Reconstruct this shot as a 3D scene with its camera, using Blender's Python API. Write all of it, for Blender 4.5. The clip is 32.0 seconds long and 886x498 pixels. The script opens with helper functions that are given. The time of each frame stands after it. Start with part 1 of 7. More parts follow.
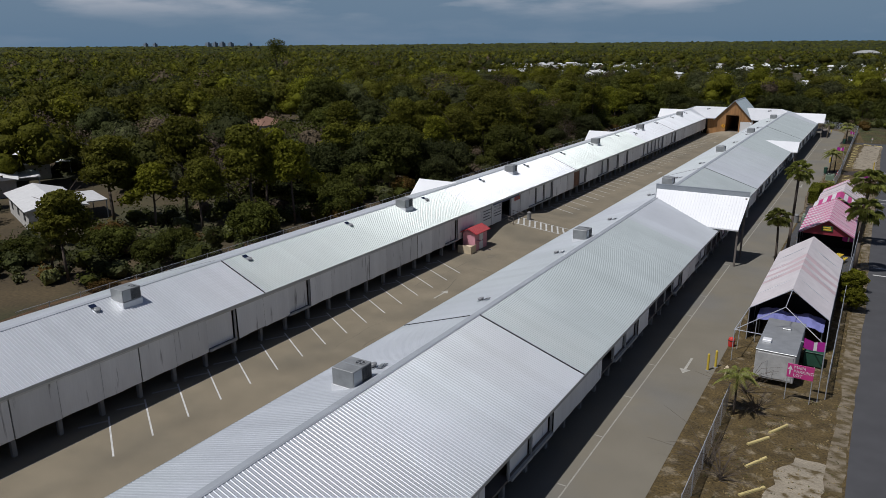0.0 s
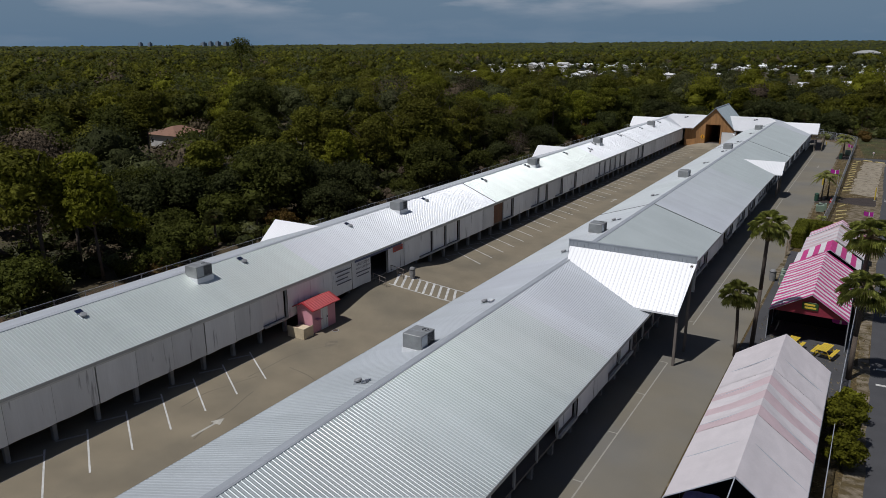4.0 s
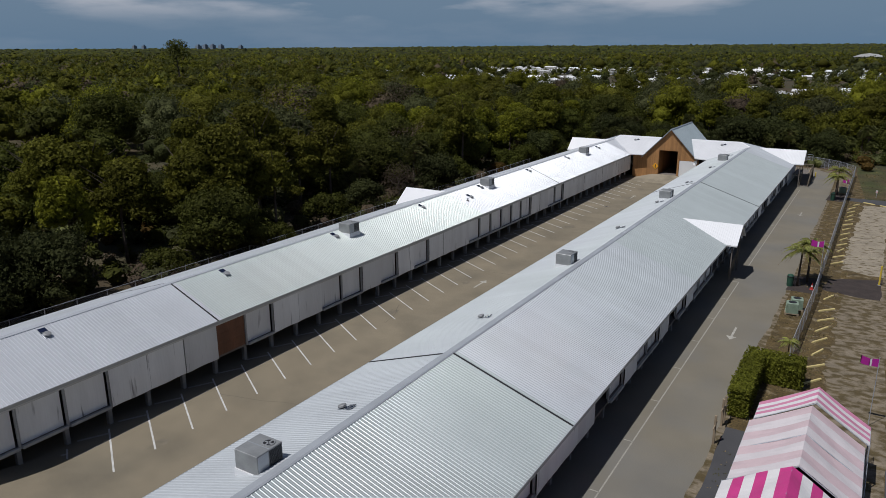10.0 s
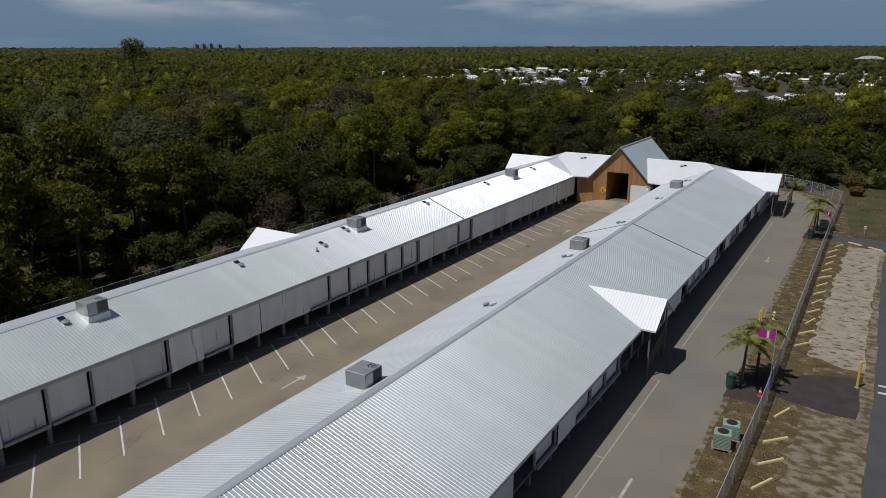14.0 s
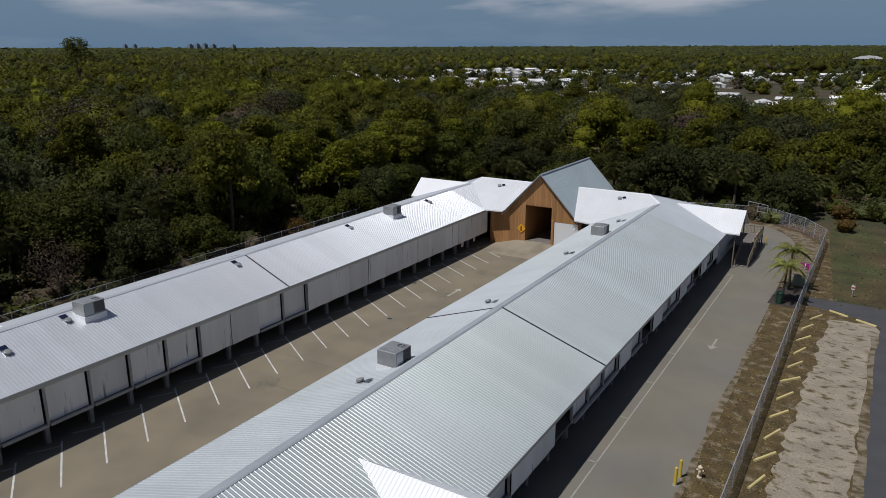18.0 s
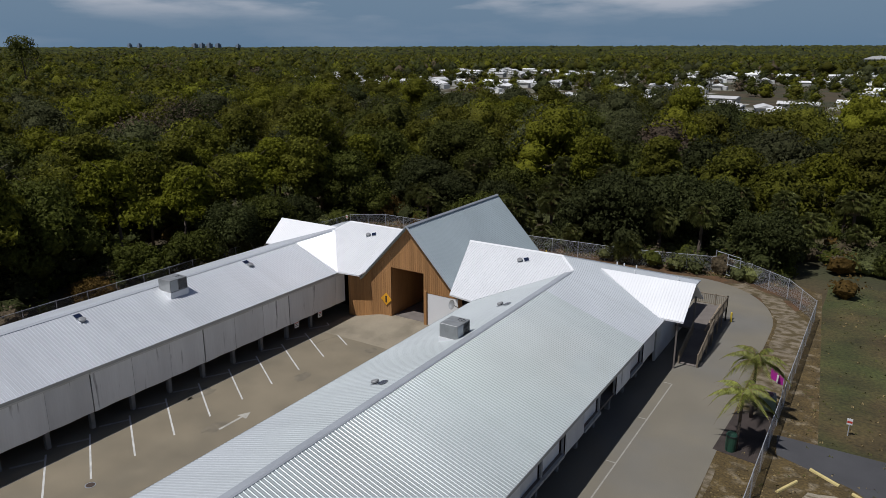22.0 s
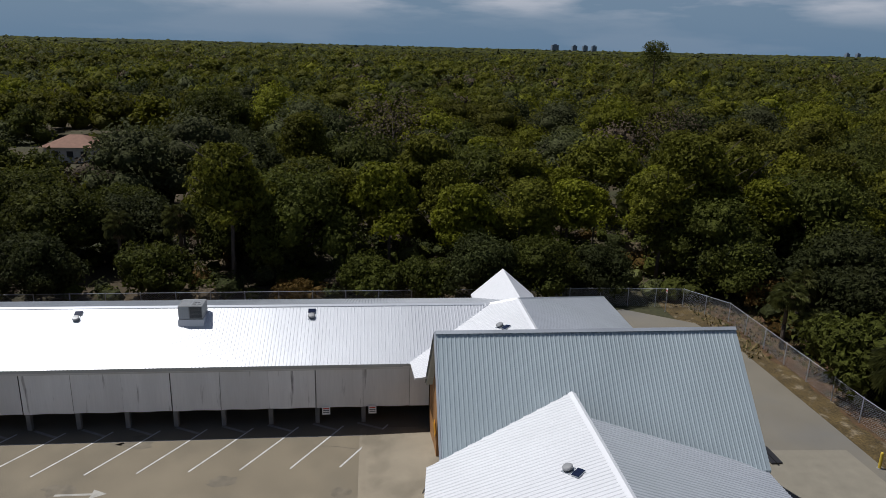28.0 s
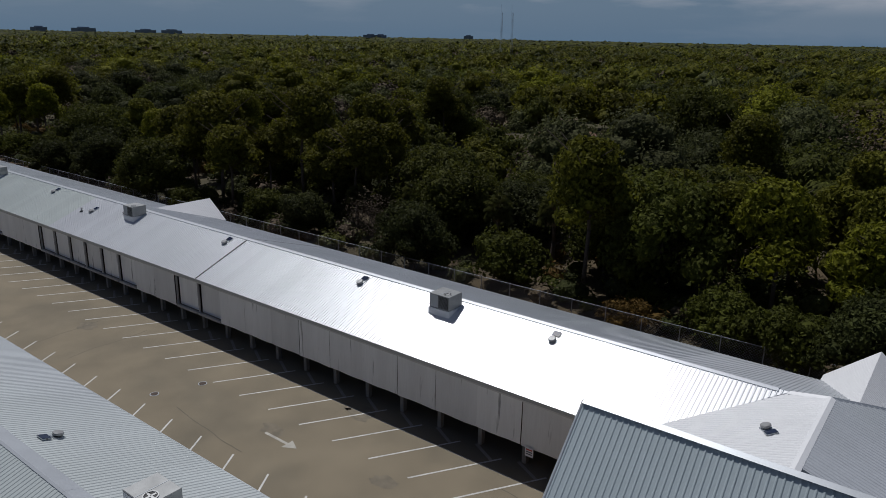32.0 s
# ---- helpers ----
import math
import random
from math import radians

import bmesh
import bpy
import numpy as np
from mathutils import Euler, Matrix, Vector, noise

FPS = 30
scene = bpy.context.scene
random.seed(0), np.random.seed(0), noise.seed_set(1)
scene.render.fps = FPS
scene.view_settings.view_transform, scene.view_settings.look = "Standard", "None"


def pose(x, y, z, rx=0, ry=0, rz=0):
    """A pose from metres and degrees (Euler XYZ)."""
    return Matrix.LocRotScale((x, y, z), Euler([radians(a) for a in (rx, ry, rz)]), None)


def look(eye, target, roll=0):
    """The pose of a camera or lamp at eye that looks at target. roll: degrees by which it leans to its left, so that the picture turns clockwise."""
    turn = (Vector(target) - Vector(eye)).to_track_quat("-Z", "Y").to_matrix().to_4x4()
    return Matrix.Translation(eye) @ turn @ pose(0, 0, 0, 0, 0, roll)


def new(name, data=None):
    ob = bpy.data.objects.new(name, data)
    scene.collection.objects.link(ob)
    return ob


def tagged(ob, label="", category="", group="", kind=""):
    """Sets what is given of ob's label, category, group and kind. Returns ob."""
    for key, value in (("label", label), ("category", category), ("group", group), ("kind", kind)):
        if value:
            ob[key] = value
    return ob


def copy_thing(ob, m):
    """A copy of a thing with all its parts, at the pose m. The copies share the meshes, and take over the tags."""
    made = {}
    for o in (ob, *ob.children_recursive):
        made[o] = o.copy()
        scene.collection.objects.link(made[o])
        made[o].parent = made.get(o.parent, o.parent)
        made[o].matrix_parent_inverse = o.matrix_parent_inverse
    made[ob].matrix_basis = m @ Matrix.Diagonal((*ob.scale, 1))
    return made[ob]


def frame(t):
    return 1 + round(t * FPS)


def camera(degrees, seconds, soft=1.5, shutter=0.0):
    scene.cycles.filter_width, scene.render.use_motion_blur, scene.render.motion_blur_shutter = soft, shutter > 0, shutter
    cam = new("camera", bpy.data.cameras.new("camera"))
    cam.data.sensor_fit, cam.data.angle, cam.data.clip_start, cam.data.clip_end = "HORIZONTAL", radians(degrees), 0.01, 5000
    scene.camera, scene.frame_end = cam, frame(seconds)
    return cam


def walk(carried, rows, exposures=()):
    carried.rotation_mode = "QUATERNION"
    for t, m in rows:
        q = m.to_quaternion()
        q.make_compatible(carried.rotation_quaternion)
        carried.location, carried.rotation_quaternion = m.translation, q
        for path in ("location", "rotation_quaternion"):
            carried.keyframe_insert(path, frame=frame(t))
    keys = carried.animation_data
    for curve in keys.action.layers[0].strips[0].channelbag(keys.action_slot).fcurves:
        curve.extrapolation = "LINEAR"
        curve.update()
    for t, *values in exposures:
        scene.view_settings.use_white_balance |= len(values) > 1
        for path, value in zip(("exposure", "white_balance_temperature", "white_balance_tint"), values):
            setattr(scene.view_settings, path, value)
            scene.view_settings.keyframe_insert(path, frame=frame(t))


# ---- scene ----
cam = camera(63.9, 32.0, soft=0.6)
METRES, EYE, TILT, LEAN, TURN = 225.0, 23.75, -15.9, 0.2, 31.22
ROWS = [
    (0.0, 0.0, 0.0, 0.0, -0.0, 0.0, -0.0),
    (0.5, 0.0082, 0.0138, 0.0039, 0.0, -0.0, -0.03),
    (1.0, 0.0159, 0.028, 0.008, 0.01, 0.01, -0.05),
    (1.5, 0.0236, 0.0426, 0.0121, -0.0, 0.04, -0.08),
    (2.0, 0.0315, 0.0567, 0.0161, -0.01, 0.05, -0.06),
    (2.5, 0.0397, 0.0705, 0.0199, -0.01, 0.05, -0.05),
    (3.0, 0.0484, 0.084, 0.0236, -0.01, 0.03, -0.03),
    (3.5, 0.0573, 0.0974, 0.0272, -0.01, -0.01, -0.06),
    (5.5, 0.0941, 0.1551, 0.0433, 0.07, -0.02, -0.01),
    (6.0, 0.1029, 0.1701, 0.0473, 0.07, -0.0, -0.03),
    (6.5, 0.1112, 0.185, 0.0515, 0.06, -0.02, -0.03),
    (7.0, 0.119, 0.2002, 0.0557, 0.06, -0.0, -0.08),
    (7.5, 0.1267, 0.2151, 0.0599, 0.08, 0.01, -0.1),
    (8.0, 0.134, 0.2302, 0.0641, 0.1, 0.02, -0.1),
    (8.5, 0.1418, 0.2446, 0.0682, 0.12, 0.07, -0.07),
    (9.0, 0.1504, 0.2584, 0.0722, 0.11, 0.14, -0.09),
    (9.5, 0.16, 0.2712, 0.0763, 0.13, 0.16, -0.07),
    (10.0, 0.1699, 0.2838, 0.0801, 0.13, 0.2, -0.12),
    (10.5, 0.1797, 0.2957, 0.0839, 0.12, 0.21, -0.18),
    (11.0, 0.1889, 0.3075, 0.0875, 0.11, 0.23, -0.24),
    (11.5, 0.1975, 0.3192, 0.0908, 0.12, 0.23, -0.25),
    (12.0, 0.2056, 0.3304, 0.0942, 0.14, 0.23, -0.28),
    (12.5, 0.2131, 0.3423, 0.0976, 0.14, 0.2, -0.32),
    (13.0, 0.2207, 0.3544, 0.1009, 0.17, 0.23, -0.31),
    (13.5, 0.2281, 0.3667, 0.1045, 0.19, 0.22, -0.36),
    (14.0, 0.2356, 0.3793, 0.108, 0.21, 0.23, -0.38),
    (14.5, 0.2436, 0.392, 0.1116, 0.24, 0.22, -0.34),
    (16.5, 0.2759, 0.4439, 0.1262, 0.17, 0.18, -0.34),
    (17.0, 0.2847, 0.4576, 0.1303, 0.19, 0.17, -0.32),
    (17.5, 0.2939, 0.4717, 0.1344, 0.19, 0.19, -0.31),
    (18.0, 0.3034, 0.4859, 0.1385, 0.18, 0.22, -0.34),
    (18.5, 0.3128, 0.5001, 0.1428, 0.16, 0.22, -0.36),
    (19.0, 0.3219, 0.5143, 0.147, 0.17, 0.22, -0.34),
    (19.5, 0.3301, 0.5283, 0.1511, 0.16, 0.22, -0.36),
    (20.0, 0.3377, 0.5421, 0.1548, 0.16, 0.22, -0.36),
    (20.5, 0.3453, 0.5558, 0.1585, 0.18, 0.2, -0.36),
    (21.0, 0.3535, 0.5694, 0.1626, 0.21, 0.16, -0.31),
    (21.5, 0.3619, 0.5831, 0.1664, 0.18, 0.17, -0.36),
    (22.0, 0.3708, 0.5971, 0.1704, 0.83, 0.19, -0.58),
    (22.5, 0.3805, 0.6109, 0.1742, 1.62, 0.22, -0.85),
    (23.0, 0.3905, 0.6245, 0.1785, 3.36, 0.16, -1.37),
    (23.5, 0.401, 0.6384, 0.1826, 6.16, 0.09, -2.22),
    (24.0, 0.4119, 0.6528, 0.1865, 9.55, -0.01, -3.27),
    (24.5, 0.423, 0.6673, 0.1908, 14.2, -0.29, -4.59),
    (25.0, 0.4342, 0.682, 0.195, 19.14, -0.62, -6.06),
    (25.5, 0.4441, 0.6967, 0.1997, 24.28, -1.16, -7.56),
    (27.5, 0.4706, 0.7458, 0.2131, 45.51, -4.79, -12.95),
    (28.0, 0.4737, 0.7556, 0.2151, 51.93, -6.25, -14.21),
    (28.5, 0.476, 0.765, 0.2169, 58.63, -7.88, -15.22),
    (29.0, 0.4771, 0.7741, 0.219, 64.14, -9.34, -15.94),
    (29.5, 0.4773, 0.7831, 0.2207, 69.7, -10.86, -16.47),
    (30.0, 0.4764, 0.7922, 0.2227, 76.08, -12.67, -16.93),
    (30.5, 0.4742, 0.802, 0.2249, 81.39, -14.18, -17.11),
    (31.0, 0.4708, 0.8117, 0.227, 86.39, -15.6, -17.16),
    (31.5, 0.4663, 0.8216, 0.2291, 91.48, -17.04, -17.05),
    (32.0, 0.4608, 0.8313, 0.2309, 96.65, -18.47, -16.89),
]
walk(cam, [(t, pose(0, 0, EYE, TILT, LEAN, TURN) @ pose(METRES * x, METRES * y, METRES * z, 90 + pitch, roll, yaw)) for t, x, y, z, yaw, pitch, roll in ROWS],
     [(t, stops, 6280, 11.5) for t, stops in ((0.0, -0.28), (3.0, -0.34), (6.0, -0.47), (7.0, -0.48), (9.0, -0.27), (11.0, -0.3), (14.0, -0.3), (17.0, -0.32), (20.0, -0.22), (25.0, -0.2), (28.0, -0.15), (30.0, -0.32), (32.0, -0.55))])

# ---- world, sun, exposure ----
SUN_WAY = Vector((-0.22, -0.45, 1.0)).normalized()      # towards the sun
world = bpy.data.worlds.new("world")
scene.world = world
world.use_nodes = True
wn, wl = world.node_tree.nodes, world.node_tree.links
for n in list(wn):
    wn.remove(n)
w_out = wn.new("ShaderNodeOutputWorld")
w_bg = wn.new("ShaderNodeBackground")
w_bg.inputs["Strength"].default_value = 0.062
sky = wn.new("ShaderNodeTexSky")
sky.sky_type = "NISHITA"
sky.sun_disc = False
sky.sun_elevation = math.asin(SUN_WAY.z)
sky.sun_rotation = math.atan2(SUN_WAY.x, SUN_WAY.y)
sky.air_density, sky.dust_density, sky.ozone_density = 1.0, 2.0, 1.5
w_tc = wn.new("ShaderNodeTexCoord")
w_map = wn.new("ShaderNodeMapping")
w_map.inputs["Scale"].default_value = (1.6, 1.6, 9.0)
w_map.inputs["Location"].default_value = (0.35, 0.2, 0.0)
w_noise = wn.new("ShaderNodeTexNoise")
w_noise.inputs["Scale"].default_value = 2.2
w_noise.inputs["Detail"].default_value = 6.0
w_noise.inputs["Roughness"].default_value = 0.52
w_ramp = wn.new("ShaderNodeValToRGB")
w_ramp.color_ramp.elements[0].position, w_ramp.color_ramp.elements[0].color = 0.49, (0, 0, 0, 1)
w_ramp.color_ramp.elements[1].position, w_ramp.color_ramp.elements[1].color = 0.63, (1, 1, 1, 1)
w_mix = wn.new("ShaderNodeMixRGB")
w_mix.inputs["Color2"].default_value = (8.0, 8.4, 9.2, 1)
w_sep = wn.new("ShaderNodeSeparateXYZ")
w_deep = wn.new("ShaderNodeValToRGB")                   # low haze to deep blue overhead
for n, (at, col) in enumerate(((0.0, (2.4, 4.05, 6.0, 1)), (0.10, (2.9, 4.2, 5.8, 1)), (0.42, (0.72, 1.02, 2.0, 1)))):
    e = w_deep.color_ramp.elements[n] if n < 2 else w_deep.color_ramp.elements.new(at)
    e.position, e.color = at, col
w_grey = wn.new("ShaderNodeMixRGB")
w_grey.inputs["Fac"].default_value = 0.85
wl.new(w_tc.outputs["Generated"], w_map.inputs["Vector"])
wl.new(w_map.outputs["Vector"], w_noise.inputs["Vector"])
wl.new(w_noise.outputs["Fac"], w_ramp.inputs["Fac"])
wl.new(w_tc.outputs["Generated"], w_sep.inputs["Vector"])
wl.new(w_sep.outputs["Z"], w_deep.inputs["Fac"])
wl.new(w_deep.outputs["Color"], w_grey.inputs["Color2"])
wl.new(sky.outputs["Color"], w_grey.inputs["Color1"])
wl.new(w_grey.outputs["Color"], w_mix.inputs["Color1"])
w_low = wn.new("ShaderNodeMapRange")                    # the clouds stand a little above the horizon
w_low.interpolation_type = "SMOOTHSTEP"
w_low.inputs["From Min"].default_value, w_low.inputs["From Max"].default_value = 0.03, 0.065
w_low.inputs["To Min"].default_value, w_low.inputs["To Max"].default_value = 0.12, 0.9
w_fac = wn.new("ShaderNodeMath")
w_fac.operation = "MULTIPLY"
wl.new(w_sep.outputs["Z"], w_low.inputs["Value"])
wl.new(w_low.outputs["Result"], w_fac.inputs[0])
wl.new(w_ramp.outputs["Color"], w_fac.inputs[1])
w_thin = wn.new("ShaderNodeMapRange")                   # and thin out towards the clear sky overhead
w_thin.interpolation_type = "SMOOTHSTEP"
w_thin.inputs["From Min"].default_value, w_thin.inputs["From Max"].default_value = 0.12, 0.40
w_thin.inputs["To Min"].default_value, w_thin.inputs["To Max"].default_value = 1.0, 0.08
w_both = wn.new("ShaderNodeMath")
w_both.operation = "MULTIPLY"
wl.new(w_sep.outputs["Z"], w_thin.inputs["Value"])
wl.new(w_thin.outputs["Result"], w_both.inputs[0])
wl.new(w_fac.outputs["Value"], w_both.inputs[1])
wl.new(w_both.outputs["Value"], w_mix.inputs["Fac"])
wl.new(w_mix.outputs["Color"], w_bg.inputs["Color"])
wl.new(w_bg.outputs["Background"], w_out.inputs["Surface"])

sun = new("sun", bpy.data.lights.new("sun", "SUN"))
sun.data.energy, sun.data.angle, sun.data.color = 4.15, radians(0.53), (1.0, 0.975, 0.94)
sun.matrix_world = look(SUN_WAY * 80, (0, 0, 0))

# ---- materials ----


def material(name, colour, rough=0.8, metal=0.0, spread=0.15, fine=0.06, scale=1.2, grain=25.0, bump=0.0, bump_scale=60.0,
             by_object=0.0, by_island=0.0, second=None, second_scale=0.25, second_edge=(0.45, 0.65), through_light=0.0,
             specular=0.5, stretch=(1, 1, 1), coords="Object", relief=0.02):
    """A surface whose colour wanders at two scales, with fine relief, and a second colour in patches where one is given."""
    m = bpy.data.materials.new(name)
    m.use_nodes = True
    nt, lk = m.node_tree.nodes, m.node_tree.links
    bsdf = nt["Principled BSDF"]
    bsdf.inputs["Roughness"].default_value, bsdf.inputs["Metallic"].default_value = rough, metal
    bsdf.inputs["Specular IOR Level"].default_value = specular
    tc = nt.new("ShaderNodeTexCoord")
    where = tc.outputs[coords]
    if coords == "Object":
        geo = nt.new("ShaderNodeNewGeometry")
        where = geo.outputs["Position"]
    mp = nt.new("ShaderNodeMapping")
    mp.inputs["Scale"].default_value = stretch
    lk.new(where, mp.inputs["Vector"])
    where = mp.outputs["Vector"]

    def noise_at(size, detail=4.0):
        n = nt.new("ShaderNodeTexNoise")
        n.inputs["Scale"].default_value, n.inputs["Detail"].default_value = size, detail
        lk.new(where, n.inputs["Vector"])
        return n.outputs["Fac"]

    def spread_of(value, low, high):
        r = nt.new("ShaderNodeMapRange")
        r.inputs["From Min"].default_value, r.inputs["From Max"].default_value = 0.25, 0.75
        r.inputs["To Min"].default_value, r.inputs["To Max"].default_value = low, high
        lk.new(value, r.inputs["Value"])
        return r.outputs["Result"]

    def times(a, b):
        n = nt.new("ShaderNodeMath")
        n.operation = "MULTIPLY"
        lk.new(a, n.inputs[0])
        lk.new(b, n.inputs[1])
        return n.outputs[0]

    level = times(spread_of(noise_at(scale), 1 - spread, 1 + spread), spread_of(noise_at(grain, 2.0), 1 - fine, 1 + fine))
    if by_object:
        info = nt.new("ShaderNodeObjectInfo")
        r = nt.new("ShaderNodeMapRange")
        r.inputs["To Min"].default_value, r.inputs["To Max"].default_value = 1 - by_object, 1 + by_object
        lk.new(info.outputs["Random"], r.inputs["Value"])
        level = times(level, r.outputs["Result"])
    if by_island:
        geo2 = nt.new("ShaderNodeNewGeometry")
        r = nt.new("ShaderNodeMapRange")
        r.inputs["To Min"].default_value, r.inputs["To Max"].default_value = 1 - by_island, 1 + by_island
        lk.new(geo2.outputs["Random Per Island"], r.inputs["Value"])
        level = times(level, r.outputs["Result"])
    base = nt.new("ShaderNodeRGB")
    base.outputs[0].default_value = (*colour, 1)
    colour_out = base.outputs[0]
    if second:
        mix = nt.new("ShaderNodeMixRGB")
        r = nt.new("ShaderNodeMapRange")
        r.inputs["From Min"].default_value, r.inputs["From Max"].default_value = second_edge
        lk.new(noise_at(second_scale, 6.0), r.inputs["Value"])
        lk.new(r.outputs["Result"], mix.inputs["Fac"])
        lk.new(colour_out, mix.inputs["Color1"])
        mix.inputs["Color2"].default_value = (*second, 1)
        colour_out = mix.outputs["Color"]
    tint = nt.new("ShaderNodeVectorMath")
    tint.operation = "SCALE"
    lk.new(colour_out, tint.inputs[0])
    lk.new(level, tint.inputs["Scale"])
    lk.new(tint.outputs[0], bsdf.inputs["Base Color"])
    if bump:
        b = nt.new("ShaderNodeBump")
        b.inputs["Strength"].default_value, b.inputs["Distance"].default_value = bump, relief
        lk.new(noise_at(bump_scale, 3.0), b.inputs["Height"])
        lk.new(b.outputs["Normal"], bsdf.inputs["Normal"])
    if through_light:
        out = nt["Material Output"]
        tr = nt.new("ShaderNodeBsdfTranslucent")
        ms = nt.new("ShaderNodeMixShader")
        ms.inputs["Fac"].default_value = through_light
        lk.new(tint.outputs[0], tr.inputs["Color"])
        lk.new(bsdf.outputs["BSDF"], ms.inputs[1])
        lk.new(tr.outputs["BSDF"], ms.inputs[2])
        lk.new(ms.outputs["Shader"], out.inputs["Surface"])
    return m


M_ROOF = material("coated_roof_metal", (0.49, 0.515, 0.55), 0.42, 0.22, 0.07, 0.03, 0.25, 12.0, by_object=0.035, second=(0.46, 0.495, 0.51), second_scale=0.05, specular=0.35)
M_ROOF_OLD = material("green_grey_roof_metal", (0.43, 0.475, 0.475), 0.42, 0.22, 0.06, 0.03, 0.25, 12.0, by_object=0.03, specular=0.35)
M_ROOF_WHITE = material("white_roof_metal", (0.76, 0.77, 0.785), 0.4, 0.05, 0.04, 0.02, 0.3, 12.0, by_object=0.02)
# a lighter copy of the roof metal, with low-angle sheen put into its colour
M_ROOF_SHEEN = material("sheen_lightened_roof_metal", (0.52, 0.55, 0.57), 0.42, 0.2, 0.06, 0.03, 0.25, 12.0, by_object=0.03, second=(0.52, 0.56, 0.56), second_scale=0.05, specular=0.35)
M_ROOF_MINT = material("mint_grey_roof_metal", (0.64, 0.69, 0.66), 0.36, 0.44, 0.05, 0.03, 0.25, 12.0, by_object=0.03, specular=0.9)
M_CAP = material("galvanised_flashing", (0.42, 0.45, 0.48), 0.4, 0.5, 0.10, 0.05, 0.5, 15.0)
M_DARK_GAP = material("dark_joint_sealant", (0.02, 0.02, 0.022), 0.8)
M_WALL = material("painted_panel_wall", (0.62, 0.63, 0.64), 0.6, 0.0, 0.08, 0.04, 0.6, 14.0, second=(0.50, 0.50, 0.49), second_scale=0.35)
M_SHEET = material("off_white_vinyl_sheet", (0.76, 0.77, 0.78), 0.55, 0.0, 0.09, 0.03, 0.7, 9.0, by_object=0.12, second=(0.26, 0.26, 0.27), second_scale=2.4, second_edge=(0.63, 0.72), stretch=(1, 1, 0.1))
M_DARK = material("dark_interior", (0.03, 0.03, 0.032), 0.85)
M_DECK = material("weathered_deck_timber", (0.16, 0.14, 0.125), 0.85, 0.0, 0.2, 0.1, 1.0, 30.0, bump=0.2)
M_POST = material("grey_block_pier", (0.22, 0.22, 0.22), 0.9, 0.0, 0.2, 0.1, 1.5, 20.0, bump=0.3)
M_CEDAR = material("stained_cedar_siding", (0.36, 0.185, 0.070), 0.65, 0.0, 0.16, 0.10, 0.7, 9.0, by_object=0.16, bump=0.2, stretch=(1, 1, 0.12))
M_ASPHALT = material("worn_tan_asphalt", (0.208, 0.176, 0.122), 0.92, 0.0, 0.13, 0.14, 0.35, 18.0, bump=0.25, bump_scale=90, second=(0.155, 0.135, 0.097), second_scale=0.18, second_edge=(0.45, 0.72))
M_DRIVE = material("grey_worn_asphalt", (0.178, 0.160, 0.123), 0.92, 0.0, 0.09, 0.08, 0.3, 18.0, bump=0.25, bump_scale=90, second=(0.16, 0.152, 0.132), second_scale=0.12)
M_APRON = material("pale_worn_concrete", (0.26, 0.225, 0.165), 0.92, 0.0, 0.14, 0.12, 0.5, 18.0, bump=0.25, bump_scale=90, second=(0.19, 0.165, 0.12), second_scale=0.4)
M_ROAD = material("dark_road_asphalt", (0.06, 0.06, 0.064), 0.9, 0.0, 0.14, 0.14, 0.5, 20.0, bump=0.3, bump_scale=90)
M_LINE = material("worn_white_road_paint", (0.52, 0.515, 0.49), 0.7, 0.0, 0.25, 0.2, 1.5, 30.0)
M_FAINT = material("faded_road_paint", (0.30, 0.285, 0.25), 0.8, 0.0, 0.15, 0.15, 3.0, 30.0)
M_ARROW = material("half_worn_road_paint", (0.38, 0.365, 0.32), 0.75, 0.0, 0.25, 0.25, 2.0, 30.0)
M_EARTH = material("leaf_litter_earth", (0.06, 0.043, 0.02), 0.95, 0.0, 0.35, 0.3, 0.12, 3.0, bump=0.6, bump_scale=6, second=(0.034, 0.038, 0.013), second_scale=0.05)
M_GRASS = material("dry_patchy_turf", (0.082, 0.056, 0.019), 0.95, 0.0, 0.42, 0.55, 0.9, 7.0, bump=0.8, bump_scale=14, second=(0.175, 0.140, 0.088), second_scale=1.1, second_edge=(0.54, 0.68), relief=0.05)
M_SAND = material("pale_sand", (0.27, 0.233, 0.174), 0.95, 0.0, 0.22, 0.25, 0.6, 9.0, bump=0.4, bump_scale=30, second=(0.095, 0.068, 0.028), second_scale=1.5, second_edge=(0.53, 0.66), stretch=(0.8, 1.2, 1))
M_SANDGRASS = material("thin_turf_over_sand", (0.195, 0.160, 0.112), 0.95, 0.0, 0.2, 0.22, 0.9, 9.0, bump=0.5, bump_scale=30, second=(0.082, 0.060, 0.024), second_scale=1.4, second_edge=(0.42, 0.58), stretch=(0.8, 1.2, 1), relief=0.04)
M_STEEL = material("galvanised_sheet_metal", (0.45, 0.46, 0.46), 0.45, 0.6, 0.12, 0.05, 1.5, 20.0)
M_BLACK = material("black_plastic", (0.02, 0.02, 0.022), 0.5)
M_PV = material("blue_black_solar_cells", (0.012, 0.018, 0.045), 0.15)

# ---- tools ----
BASE = {}


def thing(name, at=(0, 0, 0), label="", category="", group="", kind=""):
    """An Empty at a thing's base, which its parts hang from."""
    e = new(name)
    e.location = at
    e.empty_display_size = 0.3
    BASE[e] = Vector(at)
    return tagged(e, label, category, group, kind)


